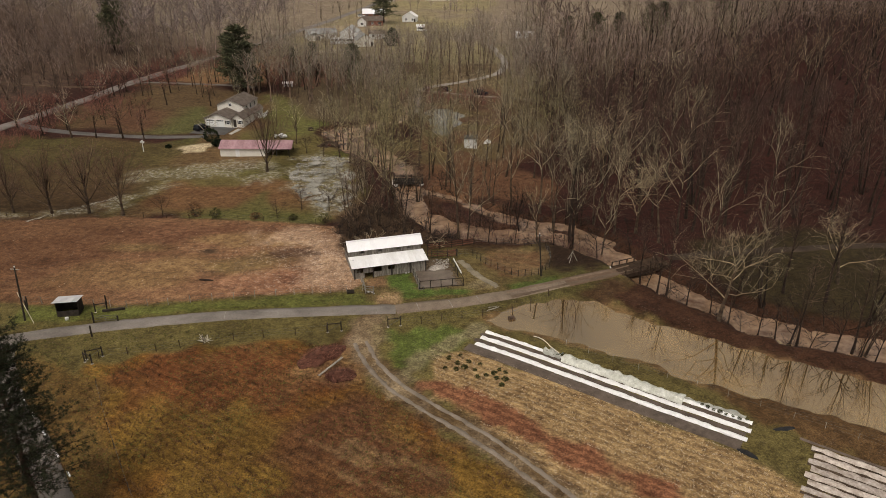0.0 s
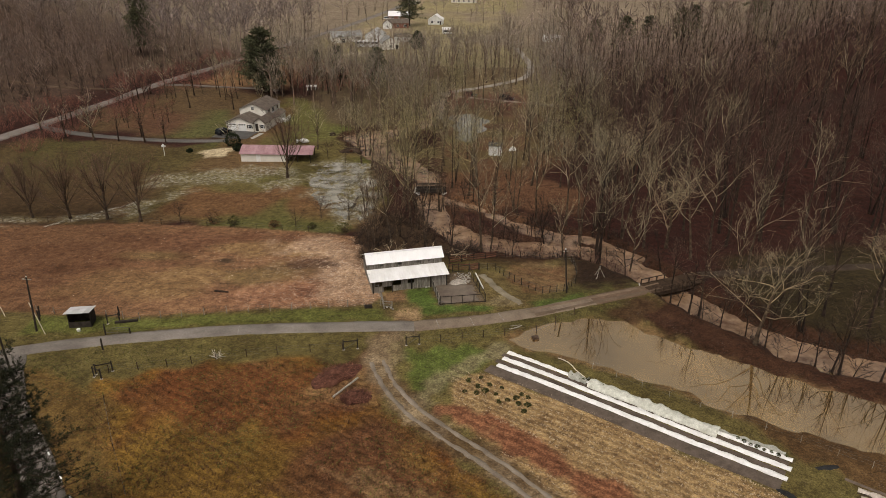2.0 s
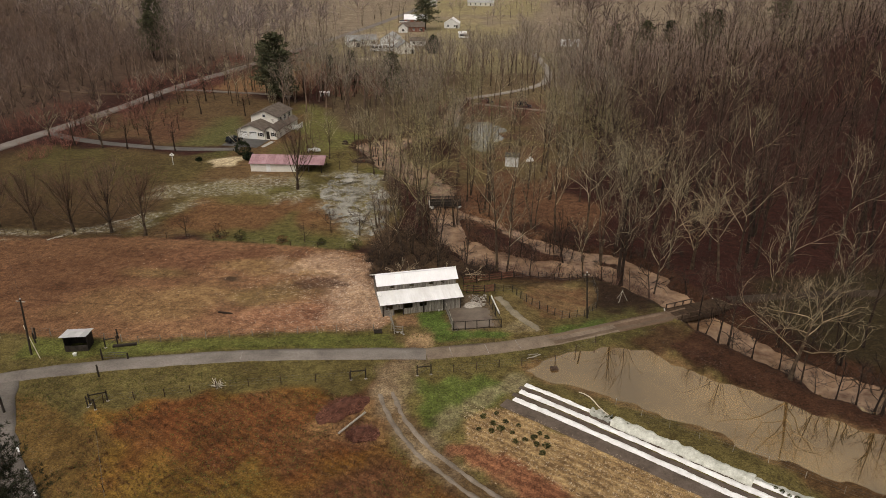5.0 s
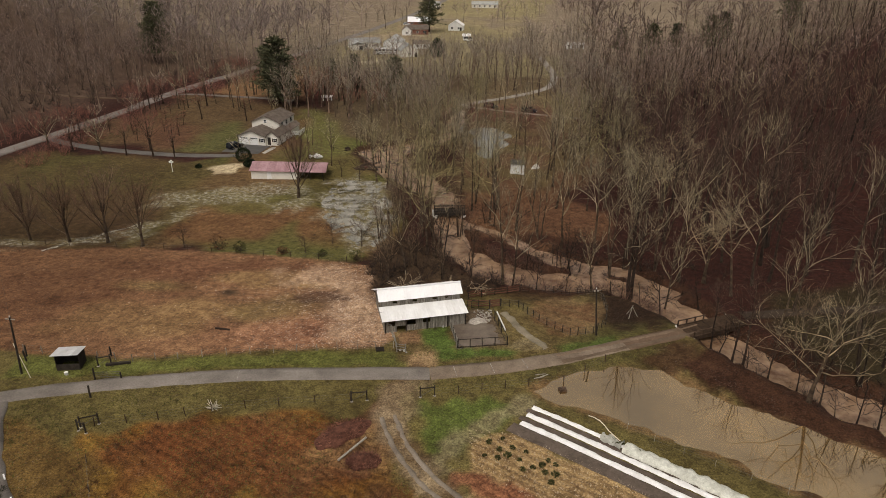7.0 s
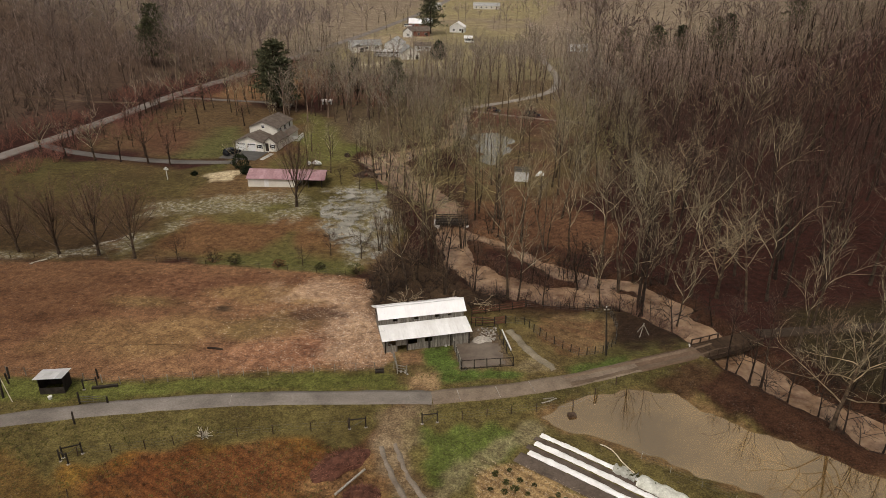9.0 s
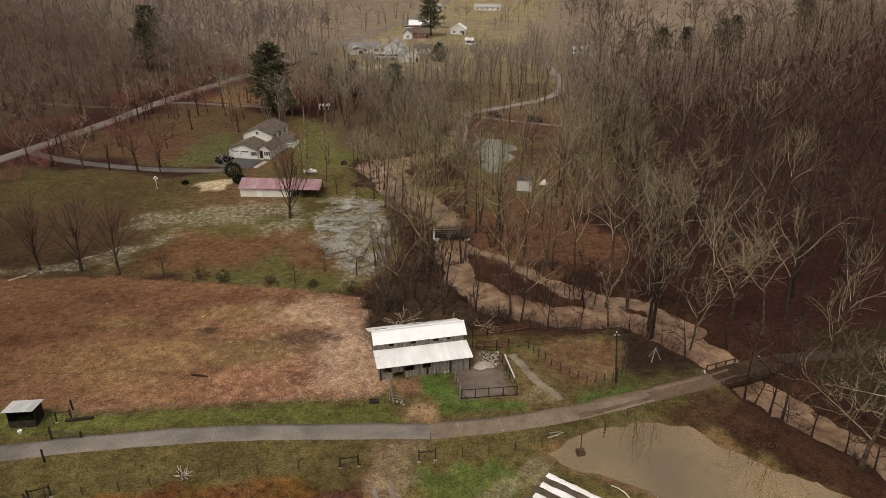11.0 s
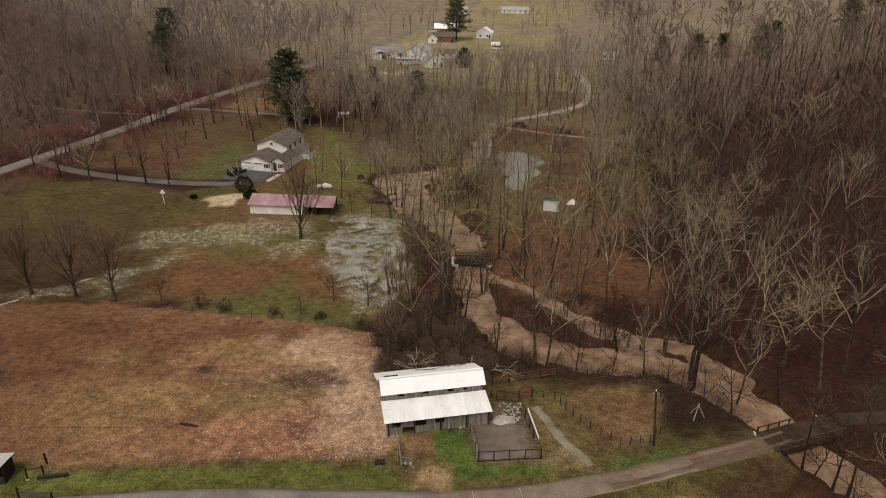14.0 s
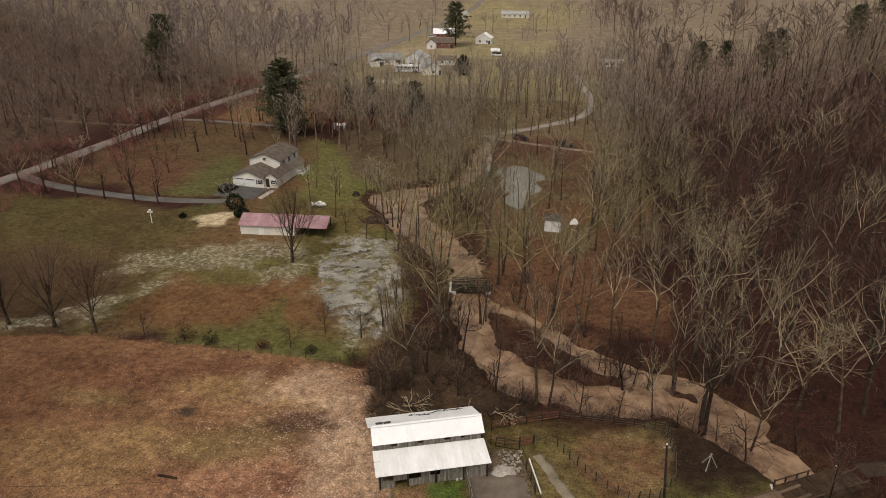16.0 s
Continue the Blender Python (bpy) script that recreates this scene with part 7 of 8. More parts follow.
ring = [(0.42 * math.cos(a * math.pi / 8), 0, 0.42 + 0.42 * math.sin(a * math.pi / 8)) for a in range(17)]
solid("metal_hoop", Shape().tube(ring, [0.035] * 17, 6), M_WIRE, "grey metal hoop leaning on the pen fence", "hoop", m=pose(-3.3, 93.0, lie(-3.3, 93.0), 12, 0, 10))
solid("feed_trough", Shape().box(-0.9, -0.3, 0.2, 0.9, 0.3, 0.3).box(-0.9, -0.3, 0.3, 0.9, -0.25, 0.6).box(-0.9, 0.25, 0.3, 0.9, 0.3, 0.6).box(-0.85, -0.25, -0.1, -0.75, 0.25, 0.2).box(0.75, -0.25, -0.1, 0.85, 0.25, 0.2), M_DARK, "small dark feed trough by the fence", "trough", m=pose(-13.9, 91.6, lie(-13.9, 91.6), 0, 0, 8) @ Matrix.Diagonal((0.62, 0.8, 0.8, 1)))
solid("fallen_log", Shape().tube([(-1.1, 0.1, 0.12), (0, 0, 0.14), (1.1, -0.15, 0.12)], [0.15, 0.16, 0.12], 8), M_DARKBARK, "dark fallen log on the pasture", "log", m=pose(-36.9, 95.4, lie(-36.9, 95.4)))
tri = thing("timber_tripod", pose(21.6, 103.9, lie(21.6, 103.9)), "leaning tripod of weathered poles on the grass", "tripod")
for a in (0, 2.2, 4.1):
    part("leg", Shape().tube([(0.9 * math.cos(a), 0.9 * math.sin(a), 0), (-0.1 * math.cos(a), -0.1 * math.sin(a), 1.9)], [0.07, 0.05], 6), M_BOARD, tri)
for i, (t, off) in enumerate(((0.06, 1.0), (0.24, 1.1), (0.42, -0.95), (0.63, 1.0), (0.8, 0.95))):
    p = Vector((-49.9, 66.5, 0)).lerp(Vector((-34.7, 50.2, 0)), t)
    d = (Vector((-34.7, 50.2, 0)) - Vector((-49.9, 66.5, 0))).normalized()
    solid("edging_board", Shape().beam((0, 0, 0.1), tuple(d * 0.9 + Vector((0, 0, 0.1))), 0.16, 0.16), M_WHITE, "white painted kerb piece along the side lane", "kerb", "lane kerbs", m=pose(p.x, p.y, lie(p.x, p.y)))

# ---- bridges ----
br = thing("farm_bridge", pose(29.0, 100.3, 0.45, 0, 0, 25.5), "low timber farm bridge with side rails over the creek", "bridge")
part("girder", Shape().box(-0.8, -1.6, -0.55, 9.2, -1.35, -0.08).box(-0.8, 1.35, -0.55, 9.2, 1.6, -0.08), M_BROWNDARK, br)
dk = part("deck", Shape().box(-0.9, -1.4, -0.08, 9.3, 1.4, 0.0), M_BROWNDARK, br)
me = Shape().box(0.01, -1.75, 0.004, 0.29, 1.75, 0.07).mesh("plank", M_DECK)
for i in range(33):
    part("plank", me, None, dk).location = (-0.7 + 0.3 * i, 0, 0)
for s in (-1, 1):
    rail = part("rail", Shape().box(-0.6, s * 1.62 - 0.05, 0.85, 8.9 if s < 0 else 4.2, s * 1.62 + 0.05, 0.98).box(-0.6, s * 1.62 - 0.05, 0.075, 8.9 if s < 0 else 4.2, s * 1.62 + 0.05, 0.2), M_BROWNDARK, br)
    me = Shape().box(-0.07, -0.07, 0.075, 0.07, 0.07, 0.9).mesh("rail_post", M_BROWNDARK)
    for i in range(7 if s < 0 else 4):
        part("rail_post", me, None, rail).location = (-0.5 + 1.52 * i, s * 1.74, 0)
for x in (-0.9, 9.0):
    part("abutment", Shape().box(x - 0.5, -2.2, -1.6, x + 0.5, 2.2, -0.1), M_CONCRETE, br)
b2 = thing("foot_bridge", pose(-10.9, 144.4, 0.1, 0, 0, 3), "dark timber bridge with plank parapets over the creek", "bridge")
part("deck", Shape().box(0, -1.4, -0.3, 6.4, 1.4, 0.0), M_DARK, b2)
for s in (-1.35, 1.35):
    p = part("parapet", Shape().box(0, s - 0.05, 0.78, 6.4, s + 0.05, 0.95).box(0, s - 0.05, 0.4, 6.4, s + 0.05, 0.58).box(0, s - 0.05, 0.05, 6.4, s + 0.05, 0.25), M_DARK, b2)
    me = Shape().box(-0.08, -0.08, 0.0, 0.08, 0.08, 1.0).mesh("rail_post", M_DARK)
    for i in range(6):
        part("rail_post", me, None, p).location = (0.1 + 1.24 * i, s * 1.08, 0)
for x in (0.0, 6.0):
    part("abutment", Shape().box(x - 0.4, -1.8, -1.9, x + 0.8, 1.8, -0.3), M_CONCRETE, b2)

# ---- houses ----


def window(parent, m, w, h, frame_mat=None):
    """A window set on a wall: a casing, a sill and two panes; m has its y axis out of the wall."""
    fr = part("window", Shape().box(-w / 2 - 0.08, -0.02, -h / 2 - 0.08, -w / 2, 0.05, h / 2 + 0.08).box(w / 2, -0.02, -h / 2 - 0.08, w / 2 + 0.08, 0.05, h / 2 + 0.08)
              .box(-w / 2, -0.02, h / 2, w / 2, 0.05, h / 2 + 0.08).box(-w / 2, -0.02, -h / 2 - 0.08, w / 2, 0.07, -h / 2).box(-w / 2, -0.01, -0.03, w / 2, 0.04, 0.03), frame_mat or M_WHITE, parent)
    fr.matrix_basis = m
    for s in (0, 1):
        part("pane", Shape().box(-w / 2 + 0.01, 0.004, -h / 2 + 0.01 if s == 0 else 0.03, w / 2 - 0.01, 0.018, -0.03 if s == 0 else h / 2 - 0.01), M_GLASS, fr)
    return fr


def panel_door(parent, m, w, h, mat, panels=4):
    d = part("door", Shape().box(-w / 2, -0.01, 0, w / 2, 0.04, h), mat, parent)
    d.matrix_basis = m
    for i in range(panels):
        z = 0.1 + i * (h - 0.15) / panels
        part("panel", Shape().box(-w / 2 + 0.08, 0.044, z, w / 2 - 0.08, 0.06, z + (h - 0.15) / panels - 0.07), mat, d)
    return d


def block(parent, x0, y0, x1, y1, z0, wall, rise, ridge, wmat, rmat, over=0.35, name="wing"):
    """A wing of a house: walls up to the gable tips, and a two-slope roof with eaves. ridge: the axis it runs along."""
    w = Shape().box(x0, y0, z0, x1, y1, wall)
    cx, cy = (x0 + x1) / 2, (y0 + y1) / 2
    if ridge == "y":
        w.add([(x0, y0, wall), (x1, y0, wall), (cx, y0, wall + rise), (x0, y1, wall), (x1, y1, wall), (cx, y1, wall + rise)], [(0, 1, 2), (5, 4, 3), (0, 2, 5, 3), (1, 4, 5, 2)])
    else:
        w.add([(x0, y0, wall), (x0, y1, wall), (x0, cy, wall + rise), (x1, y0, wall), (x1, y1, wall), (x1, cy, wall + rise)], [(2, 1, 0), (3, 4, 5), (0, 3, 5, 2), (1, 2, 5, 4)])
    body = part(name, w, wmat, parent)
    roof = Shape()
    up_ = 0.10
    if ridge == "y":
        k = rise / (cx - x0)
        for sx, ex in ((x0 - over, x0), (x1 + over, x1)):
            c = [(sx, y0 - over, wall - k * over + up_), (cx, y0 - over, wall + rise + up_), (cx, y1 + over, wall + rise + up_), (sx, y1 + over, wall - k * over + up_)]
            roof.slab(c[::-1] if sx > cx else c, 0.09)
    else:
        k = rise / (cy - y0)
        for sy in (y0 - over, y1 + over):
            c = [(x0 - over, sy, wall - k * over + up_), (x1 + over, sy, wall - k * over + up_), (x1 + over, cy, wall + rise + up_), (x0 - over, cy, wall + rise + up_)]
            roof.slab(c if sy < cy else c[::-1], 0.09)
    part("roof", roof, rmat, parent)
    return body


def face(x, y, z, side):
    return pose(x, y, z, 0, 0, {"s": 180, "n": 0, "e": -90, "w": 90}[side])


HOUSE_WIDE = 0.9
house = thing("farmhouse", pose(-66.9, 189.4, lie(-62, 192) - 0.05, 0, 0, -7), "cream split-level house with brown shingle roofs", "house")
house.scale = (HOUSE_WIDE, 1, 1)
g1 = block(house, 0, 0, 8.6, 8.5, -0.3, 2.35, 1.5, "y", M_SIDING, M_SHINGLE, name="garage_wing")
for x in (1.9, 5.0):
    gd = panel_door(g1, face(x, -0.02, 0.05, "s"), 2.6, 2.05, M_WHITE, 4)
    for k in range(4):
        part("door_pane", Shape().box(-1.1 + 0.57 * k, 0.065, 1.62, -0.65 + 0.57 * k, 0.08, 1.9), M_GLASS, gd)
window(g1, face(7.5, -0.02, 1.35, "s"), 0.9, 0.9)
for x in (6.8, 8.2):
    part("shutter", Shape().box(x - 0.17, -0.06, 0.85, x + 0.17, -0.004, 1.85), M_DARK, g1)
e1 = block(house, 8.7, 0.6, 12.2, 8.0, -0.3, 2.5, 1.2, "y", M_SIDING, M_SHINGLE, name="entry_wing")
panel_door(e1, face(9.5, 0.58, 0.1, "s"), 0.95, 2.05, M_DARK, 2)
window(e1, face(11.2, 0.58, 1.4, "s"), 0.8, 0.9)
for x in (10.55, 11.85):
    part("shutter", Shape().box(x - 0.15, 0.54, 0.9, x + 0.15, 0.596, 1.9), M_DARK, e1)
u1 = block(house, 1.0, 7.0, 9.8, 17.5, 0, 4.5, 1.65, "y", M_SIDING, M_SHINGLE, name="upper_storey")
for y in (9.0, 12.0, 15.2):
    window(u1, face(9.82, y, 3.6, "e"), 1.1, 1.1)
window(u1, face(5.4, 6.98, 4.7, "s"), 0.9, 0.7)
block(house, 9.9, 8.1, 12.3, 15.5, -0.2, 2.3, 0.9, "y", M_SIDING, M_SHINGLE, name="porch_wing")
part("front_step", Shape().box(8.9, -0.4, -0.3, 10.2, 0.55, 0.06), M_CONCRETE, house)
fence("deck_railing", [(-55.2, 198.6), (-52.8, 198.3), (-52.4, 202.6)], "white railing of the back deck", 1.5, 1.1, (0.5, 0.9, 1.4), M_WHITE, M_WHITE, rail_h=0.2)
solid("garden_path", Shape().box(-0.6, -6.5, -0.1, 0.6, 0, 0.05), M_CONCRETE, "pale concrete path to the front door", "path", kind="structure", m=pose(-56.6, 187.1, lie(-57, 184), 0, 0, -12))
solid("parking_apron", Shape().box(-5.5, -7.5, -0.1, 4.5, 0, 0.06), M_WETDRIVE, "dark asphalt apron before the garage", "drive", kind="structure", m=pose(-62.4, 188.6, lie(-62, 184) + 0.02, 0, 0, -8))

red = thing("red_roofed_shed", pose(-54.4, 161.7, lie(-46, 163) - 0.05, 0, 0, 1.0), "long white shed with a faded red metal roof", "shed")
part("wall", Shape().box(0, 0, -0.2, 11.0, 0.15, 2.0).box(0, 6.0, -0.2, 11.0, 6.15, 2.0).box(0, 0.15, -0.2, 0.15, 6.0, 2.0).box(10.85, 0.15, -0.2, 11.0, 6.0, 2.0)
     .add([(0, 0, 2.0), (0, 6.15, 2.0), (0, 3.07, 3.2), (0.15, 0, 2.0), (0.15, 6.15, 2.0), (0.15, 3.07, 3.2)], [(2, 1, 0), (3, 4, 5), (0, 3, 5, 2), (1, 2, 5, 4)]), M_SIDING, red)
for x in (13.6, 16.6):
    for y in (0.2, 5.9):
        part("post", Shape().box(x - 0.08, y - 0.08, -0.2, x + 0.08, y + 0.08, 2.0), M_DARK, red)
rr_ = part("roof", Shape().beam((-0.3, 3.07, 3.2), (17.2, 3.07, 3.2), 0.1, 0.1), M_DARK, red)
roofing(rr_, -0.35, 1.95, 3.07, 3.3, M_REDROOF, -0.35, 17.4, 1.0)
roofing(rr_, 6.5, 1.95, 3.07, 3.3, M_REDROOF, -0.35, 17.4, 1.0)
panel_door(red, face(4.2, -0.01, 0, "s"), 1.0, 1.9, M_WHITE, 2)
solid("wrapped_trailer", Shape().tube([(-1.6, 0, 0.6), (-1.4, 0, 0.75), (0.2, 0, 0.8), (1.4, 0, 0.55), (1.8, 0, 0.4)], [0.15, 0.65, 0.7, 0.45, 0.15], 9), M_WHITE, "small white covered trailer behind the shed", "trailer", m=pose(-43.3, 177.9, lie(-43.3, 177.9), 0, 0, 10))
mound("brush_pile", -29.6, 171.9, 3.0, 1.8, 0.9, 10, M_DARKBARK, "dark pile of brush and scrap by the creek", 13)
solid("red_tub", Shape().tube([(0, 0, 0.3), (0, 0, 0.75)], [0.35, 0.45], 9), M_REDWOOD, "red tub beside the brush pile", "tub", m=pose(-29.2, 170.3, lie(-29.2, 170.3)))
solid("dark_stump", Shape().tube([(0, 0, -0.1), (0, 0, 0.5), (0, 0, 0.9)], [0.9, 0.75, 0.5], 10), M_DARKBARK, "dark rounded stump on the lawn", "stump", m=pose(-36.8, 186.2, lie(-36.8, 186.2)))
solid("lawn_feeder", Shape().beam((0, 0, 0), (0, 0, 2.4), 0.1, 0.1).box(-0.5, -0.15, 2.3, -0.15, 0.15, 2.6).box(0.15, -0.15, 2.3, 0.5, 0.15, 2.6).box(-0.17, -0.15, 2.65, 0.17, 0.15, 2.95).beam((-0.5, 0, 2.28), (0.5, 0, 2.28), 0.04, 0.04), M_WHITE, "white bird house on a post on the lawn", "bird house", m=pose(-74.4, 164.8, lie(-74.4, 164.8)))


def cottage(name, x, y, turn, w, d, wall, rise, ridge, wmat, rmat, label, wins=3, door=True, group="village houses"):
    top = thing(name, pose(x, y, lie(x, y) - 0.1, 0, 0, turn), label, "house", group)
    b = block(top, -w / 2, -d / 2, w / 2, d / 2, 0, wall, rise, ridge, wmat, rmat)
    for i in range(wins):
        window(b, face(-w / 2 + w * (i + 0.6) / (wins + 0.2), -d / 2 - 0.02, min(1.5, wall - 0.8), "s"), 1.1, 1.1, M_WHITE)
    if door:
        panel_door(b, face(w * 0.38, -d / 2 - 0.02, 0.05, "s"), 1.0, 2.0, M_DARK, 2)
    return top


RANCH = cottage("ranch_house", -63, 363, 20, 15, 9, 2.7, 2.0, "x", M_SIDING, M_GREYROOF, "low pale house with a grey shingle roof")
part("garage", Shape().box(-7.6, -8.5, 0, -1.6, -4.5, 2.5), M_SIDING, RANCH)
part("garage_door", Shape().box(-3.9, -8.56, 0.0, -2.0, -8.505, 2.1), M_GLASS, RANCH)
part("garage_roof", Shape().slab([(-8.0, -8.9, 2.5), (-4.6, -8.9, 4.0), (-4.6, -3.0, 4.0), (-8.0, -3.0, 2.5)][::-1], -0.1).slab([(-4.6, -8.9, 4.0), (-1.2, -8.9, 2.5), (-1.2, -3.0, 2.5), (-4.6, -3.0, 4.0)][::-1], -0.1), M_GREYROOF, RANCH)
cottage("white_house", -47.3, 358, -5, 8.5, 10, 4.2, 2.6, "y", M_WHITE, M_GREYROOF, "white gabled house with a grey-green roof", 2)
cottage("small_house", -38.6, 339.5, 18, 8.0, 8.5, 3.0, 2.7, "y", M_SIDING, M_GREYROOF, "small cream gabled house with a grey roof", 1)
cottage("white_garage", -34.6, 365, 0, 7.5, 6, 2.5, 1.4, "x", M_WHITE, M_SHINGLE, "white garage with a dark roof", 2, False)
cottage("brick_house", -42, 417, 6, 12, 8, 2.9, 2.0, "x", M_BRICK, M_SHINGLE, "red brick house with a dark roof")
cottage("brick_house_gable", -47.5, 412, 6, 5, 6, 2.9, 2.2, "y", M_WHITE, M_SHINGLE, "white gabled wing before the brick house", 1, False)
cottage("metal_roofed_house", -45.3, 462, 4, 14, 10, 2.1, 2.4, "x", M_BRICK, M_METAL, "house with a bright white metal roof")
cottage("white_cottage", -21, 436, -5, 8.5, 8, 3.0, 2.6, "y", M_WHITE, M_METALOLD, "white cottage with a pale roof", 2)
cottage("white_outbuilding", -13.5, 397, 0, 4, 3, 2.2, 0.8, "x", M_WHITE, M_METALOLD, "small white outbuilding on the grass", 1, False)
cottage("far_ranch_house", -6, 575, 0, 20, 9, 2.7, 1.8, "x", M_SIDING, M_GREYROOF, "long low pale house at the valley head", 5)
cottage("far_barn", -44, 560, 20, 8, 7, 3.0, 2.2, "x", M_SIDING, M_GREYROOF, "grey-roofed barn at the valley head", 2)
cottage("blue_trailer", 41, 370, 0, 9, 4, 2.6, 0.6, "x", M_WHITE, M_METALOLD, "pale trailer house at the edge of the woods", 3)
cottage("back_trailer", -55, 244, 10, 3.0, 2.0, 1.4, 0.3, "x", M_WHITE, M_METALOLD, "white trailer behind the house among trees", 2, False)
ws = thing("white_shed", pose(6.9, 171.6, lie(6.9, 171.6), 0, 0, -4), "small white shed with a dark roof edge in the trees", "shed")
part("wall", Shape().box(-1.6, -1.5, -0.2, 1.6, 1.1, 2.5), M_WHITE, ws)
part("roof", Shape().slab([(-1.8, -1.7, 2.52), (1.8, -1.7, 2.52), (1.8, 1.3, 2.72), (-1.8, 1.3, 2.72)], 0.1), M_RUST, ws)
panel_door(ws, face(-0.7, -1.52, 0, "s"), 0.95, 1.9, M_WHITE, 2)


def vehicle(name, x, y, turn, length, width, height, paint, label, category, van=False):
    """A lofted body with a glasshouse, four wheels and lamps."""
    top = thing(name, pose(x, y, lie(x, y) + 0.1, 0, 0, turn), label, category)
    L, W, H = length / 2, width / 2, height
    waist = 0.58 * H

    def loft(secs):
        s = Shape()
        v = [p for x_, lo, hi, w_ in secs for p in ((x_, -w_, lo), (x_, -w_, hi * 0.9 + lo * 0.1), (x_, -w_ * 0.9, hi), (x_, w_ * 0.9, hi), (x_, w_, hi * 0.9 + lo * 0.1), (x_, w_, lo))]
        f = [(i * 6 + j, i * 6 + (j + 1) % 6, (i + 1) * 6 + (j + 1) % 6, (i + 1) * 6 + j) for i in range(len(secs) - 1) for j in range(6)]
        return s.add(v, f + [tuple(reversed(range(6))), tuple(range(6 * len(secs) - 6, 6 * len(secs)))])
    body = part("body", loft([(-L, 0.35, waist * 0.85, W * 0.9), (-L * 0.93, 0.25, waist, W), (L * 0.55, 0.25, waist, W), (L * 0.95, 0.28, waist * (0.95 if van else 0.85), W * 0.95), (L, 0.38, waist * 0.7, W * 0.85)]), paint, top)
    nose = 0.9 if van else 0.42
    part("glasshouse", loft([(-L * 0.92, waist, H * 0.93, W * 0.9), (-L * 0.8, waist, H, W * 0.88), (L * nose * 0.55, waist, H, W * 0.88), (L * nose, waist, waist + 0.08, W * 0.88)]), M_GLASS, top)
    part("roof_panel", Shape().box(-L * 0.78, -W * 0.8, H + 0.004, L * nose * 0.5, W * 0.8, H + 0.04), paint, top)
    tyre = Shape().tube([(0, -0.11, 0), (0, -0.09, 0), (0, 0.09, 0), (0, 0.11, 0)], [0.27, 0.34, 0.34, 0.27], 14).mesh("tyre", M_TYRE)
    rim = Shape().tube([(0, -0.125, 0), (0, 0.125, 0)], [0.19, 0.19], 12).mesh("rim", M_WIRE)
    for sx in (-0.62, 0.62):
        for sy in (-1, 1):
            wh = part("wheel", tyre, None, top)
            wh.location = (sx * L, sy * (W - 0.1), 0.26)
            part("rim", rim, None, wh)
    for sy in (-0.65, 0.65):
        part("headlight", Shape().box(L * 0.965, sy * W - 0.16, waist * 0.62, L + 0.01, sy * W + 0.16, waist * 0.8), M_WHITE, body)
    return top


vehicle("dark_suv", 12.4, 231.9, -14, 4.9, 1.9, 1.75, M_CARDARK, "dark SUV parked on the far lane", "car")
vehicle("parked_car", 0.3, 237.6, -20, 4.4, 1.8, 1.5, M_CARDARK, "dark car parked beyond the pond", "car")
vehicle("parked_car", -66.6, 185.6, 60, 4.6, 1.85, 1.6, M_CARDARK, "dark car parked before the garage", "car")
mound("covered_cart", 11.4, 175.2, 1.3, 0.7, 0.9, 20, M_WHITE, "small cart under a pale sheet beside the white shed", 14, "cart")
vehicle("white_van", -12.5, 391, 0, 5.0, 2.0, 2.0, M_CARWHITE, "white van parked on the grass", "van", True)
vehicle("roadside_car", -84.5, 351, 70, 4.6, 1.85, 1.6, M_CARDARK, "dark car standing on the country road", "car")
vehicle("yard_car", -52.5, 455, 5, 4.6, 1.85, 1.5, M_CARWHITE, "pale car parked in a village yard", "car")
bus = thing("motorhome", pose(-49, 341, lie(-49, 341) + 0.1, 0, 0, 1), "long white motorhome with dark windows", "motorhome")
part("body", Shape().add([(x, y, z) for x in (-5.6, 5.6) for y, z in ((-1.25, 0.4), (-1.25, 2.9), (-1.05, 3.2), (1.05, 3.2), (1.25, 2.9), (1.25, 0.4))], [(i, (i + 1) % 6, 6 + (i + 1) % 6, 6 + i) for i in range(6)] + [(5, 4, 3, 2, 1, 0), (6, 7, 8, 9, 10, 11)]), M_CARWHITE, bus)
for i in range(6):
    part("side_window", Shape().box(-5.0 + 1.75 * i, -1.29, 1.7, -3.7 + 1.75 * i, -1.254, 2.5), M_GLASS, bus)
part("stripe", Shape().box(-5.5, -1.275, 1.1, 5.5, -1.254, 1.3), M_GREYROOF, bus)
for x in (-3.6, 2.6, 3.8):
    part("wheel", Shape().tube([(x, -1.3, 0.4), (x, -1.0, 0.4)], [0.5, 0.5], 14), M_TYRE, bus)

# ---- weeds, stubble and grass ----


def tufts(name, places, height, spread, count, width, mat, label, seed):
    """Low plants past counting, each a few bent blades."""
    rng = np.random.default_rng(seed)
    c = np.array([(x, y, lie(x, y) - 0.02) for x, y in places])
    k = np.repeat(c, count, 0)
    a = rng.uniform(0, 2 * math.pi, len(k))
    out = rng.uniform(0.2, 1.0, len(k))[:, None] * np.stack([np.cos(a), np.sin(a), np.zeros_like(a)], -1)
    h = (height * rng.uniform(0.5, 1.2, len(k)))[:, None] * np.array([0, 0, 1.0])
    side = np.stack([-np.sin(a), np.cos(a), np.zeros_like(a)], -1) * width
    base = k + out * spread * 0.3
    v = np.stack([base - side, base + side, base + out * spread + h + side * 0.3, base + out * spread + h - side * 0.3], 1).reshape(-1, 3)
    return solid(name, mesh_np(name, v, np.arange(len(v)).reshape(-1, 4), mat), None, label, "plants", kind="stuff")


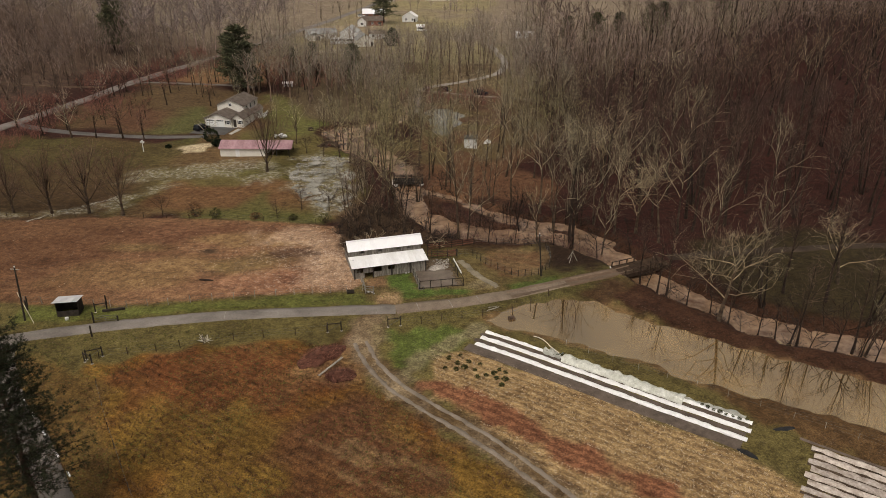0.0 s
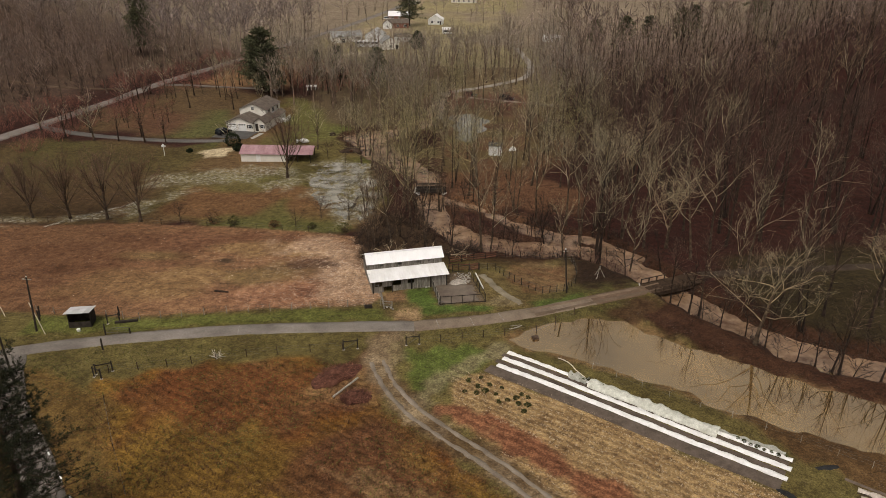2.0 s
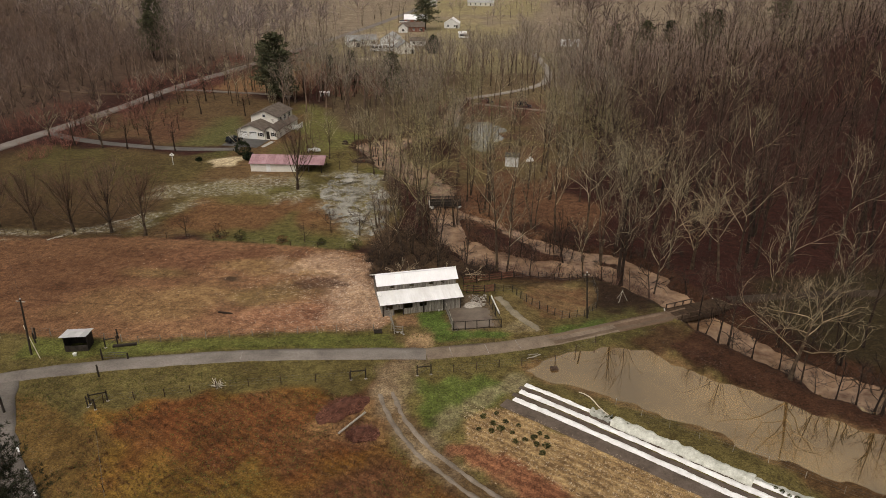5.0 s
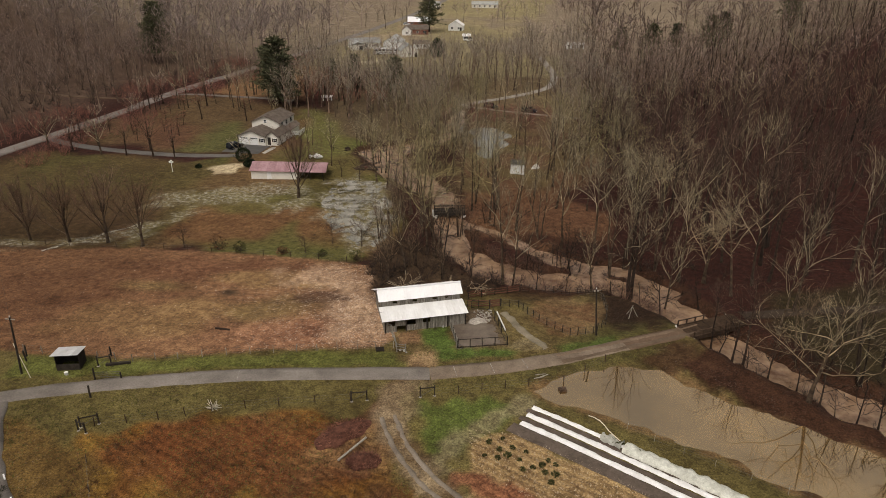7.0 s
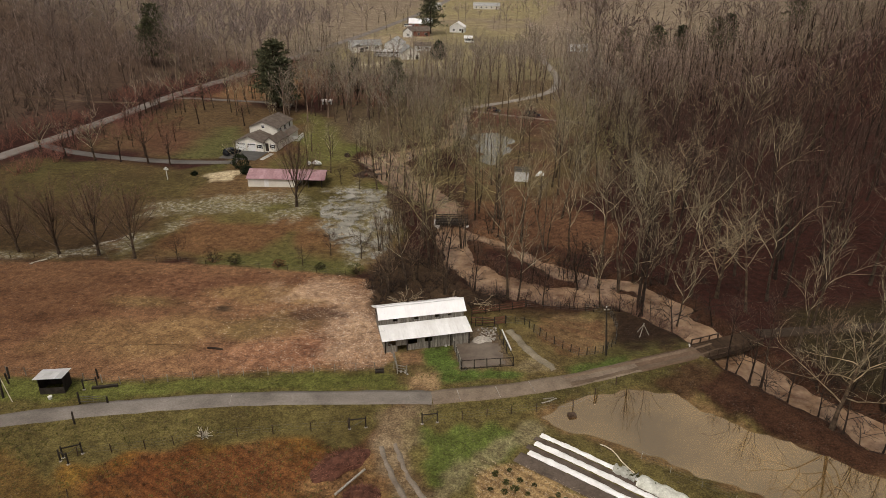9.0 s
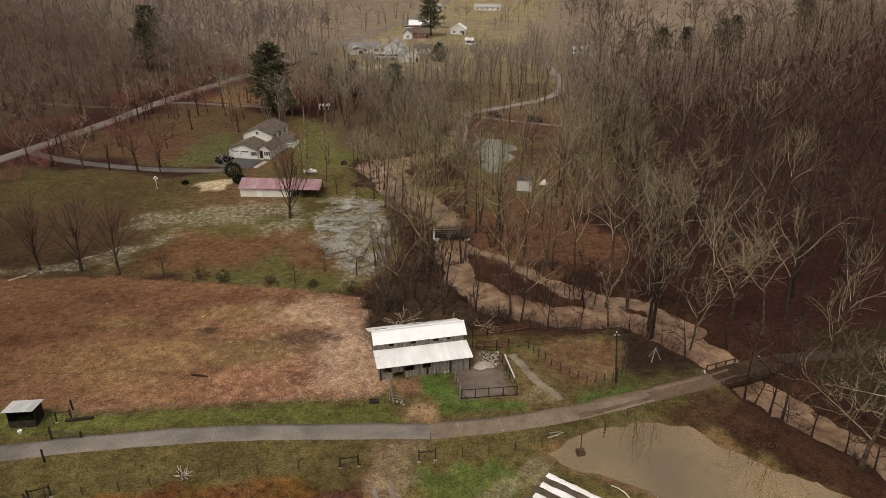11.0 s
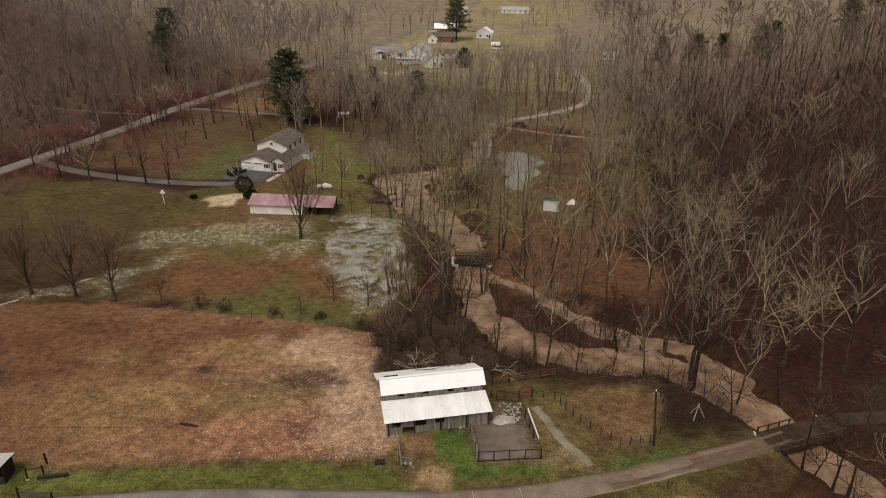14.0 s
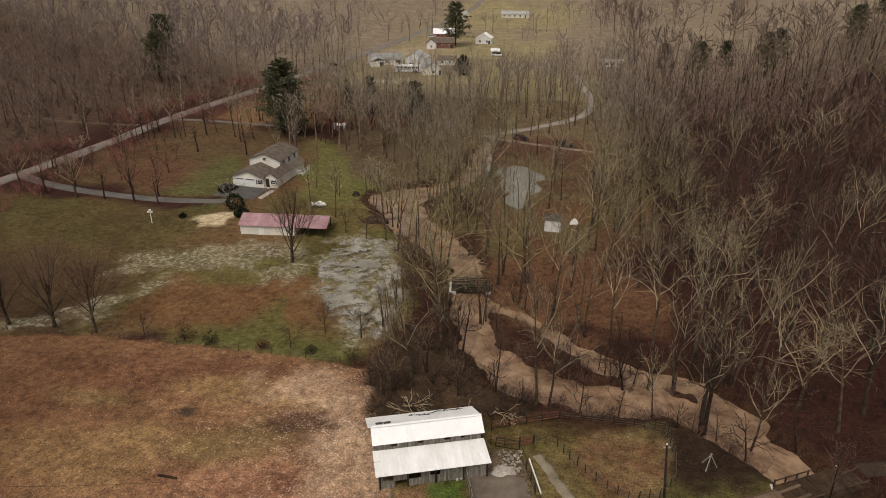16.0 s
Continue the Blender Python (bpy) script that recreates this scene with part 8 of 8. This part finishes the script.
def spread_in(area, n, seed, keep=lambda x, y: np.ones(x.shape, bool)):
    rng = np.random.default_rng(seed)
    xs, ys = [p[0] for p in area], [p[1] for p in area]
    x, y = rng.uniform(min(xs), max(xs), n), rng.uniform(min(ys), max(ys), n)
    ok = (to_area(x, y, area) < 0) & keep(x, y)
    return list(zip(x[ok], y[ok]))


def on_rows(pitch, share):
    def f(x, y):
        r = (x * 0.552 + y * 0.834 + 0.5 * vnoise(x, y, 6, 81)) / pitch
        return np.abs(r - np.round(r)) < share / 2
    return f


def patchy(cell, level, seed):
    return lambda x, y: vnoise(x, y, cell, seed) > level


tufts("dry_weeds", spread_in(GARDEN, 26000, 31, lambda x, y: on_rows(1.1, 0.6)(x, y) & patchy(4, 0.42, 82)(x, y)), 0.22, 0.22, 4, 0.035, M_LITTER, "dry brown weeds in old garden rows", 41)
tufts("field_grass", spread_in(GARDEN, 12000, 32, patchy(6, 0.55, 83)), 0.14, 0.2, 4, 0.035, M_GRASS, "patches of green winter grass in the garden field", 42)
tufts("crop_stubble", spread_in(BEDS, 16000, 33, lambda x, y: on_rows(0.75, 0.6)(x, y) & (to_line(x, y, [(-1, 68.5), (8, 61.8), (16, 55.5), (26, 48)])[0] > 1.8)), 0.12, 0.12, 4, 0.02, M_STRAW, "bleached stubble in rows beside the beds", 43)
VERGE = [(-70, 78), (-60, 82), (-48, 85), (-36, 87.5), (-14, 91.5), (-8, 92), (4, 92.5), (14, 96.5), (26, 102), (28, 98), (14, 88), (6, 85.5), (-5, 83), (-15, 80.8), (-30, 78.4), (-44, 74.5), (-50, 70), (-60, 60)]
tufts("verge_grass", spread_in(VERGE, 20000, 34, lambda x, y: (to_line(x, y, ROAD)[0] > 1.8) & (to_line(x, y, TRACK)[0] > 2) & (to_area(x, y, FIELD_POND) > 0.6) & (to_area(x, y, [(-4, 92.5), (4, 93.5), (1.5, 105), (-3, 105), (-6, 99.4)]) > 0) & patchy(2.5, 0.35, 84)(x, y)), 0.16, 0.2, 4, 0.035, M_GRASS, "rough winter grass along the lane", 44)
tufts("left_grass", spread_in(LEFTGRASS, 6000, 35, patchy(2.5, 0.4, 85)), 0.15, 0.2, 4, 0.035, M_GRASS, "rough winter grass beside the side lane", 45)
tufts("pasture_litter", spread_in(PASTURE, 42000, 36, lambda x, y: np.random.default_rng(51).uniform(0, 1, x.shape) < np.exp(-np.hypot(x + 18, y - 105) / 8) * smooth(0.2, 0.6, vnoise(x, y, 3, 86)) * 1.6), 0.06, 0.16, 4, 0.04, M_DRYLEAF, "pale fallen leaves and dead weeds on the pasture", 46)
tufts("pasture_weeds", spread_in(PASTURE, 9000, 37, patchy(5, 0.5, 87)), 0.12, 0.2, 3, 0.03, M_LITTER, "brown dead weeds on the pasture", 47)
WOODFLOOR = [(23, 120), (36, 114), (60, 118), (90, 120), (110, 160), (60, 190), (20, 180), (0, 150), (4, 138)]
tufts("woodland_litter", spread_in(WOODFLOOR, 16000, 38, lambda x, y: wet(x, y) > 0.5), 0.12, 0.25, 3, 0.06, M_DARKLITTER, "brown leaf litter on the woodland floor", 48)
tufts("bank_litter", spread_in(BANK, 5000, 39, lambda x, y: wet(x, y) > 0.2), 0.1, 0.2, 3, 0.04, M_DARKLITTER, "brown sodden litter on the creek bank", 49)
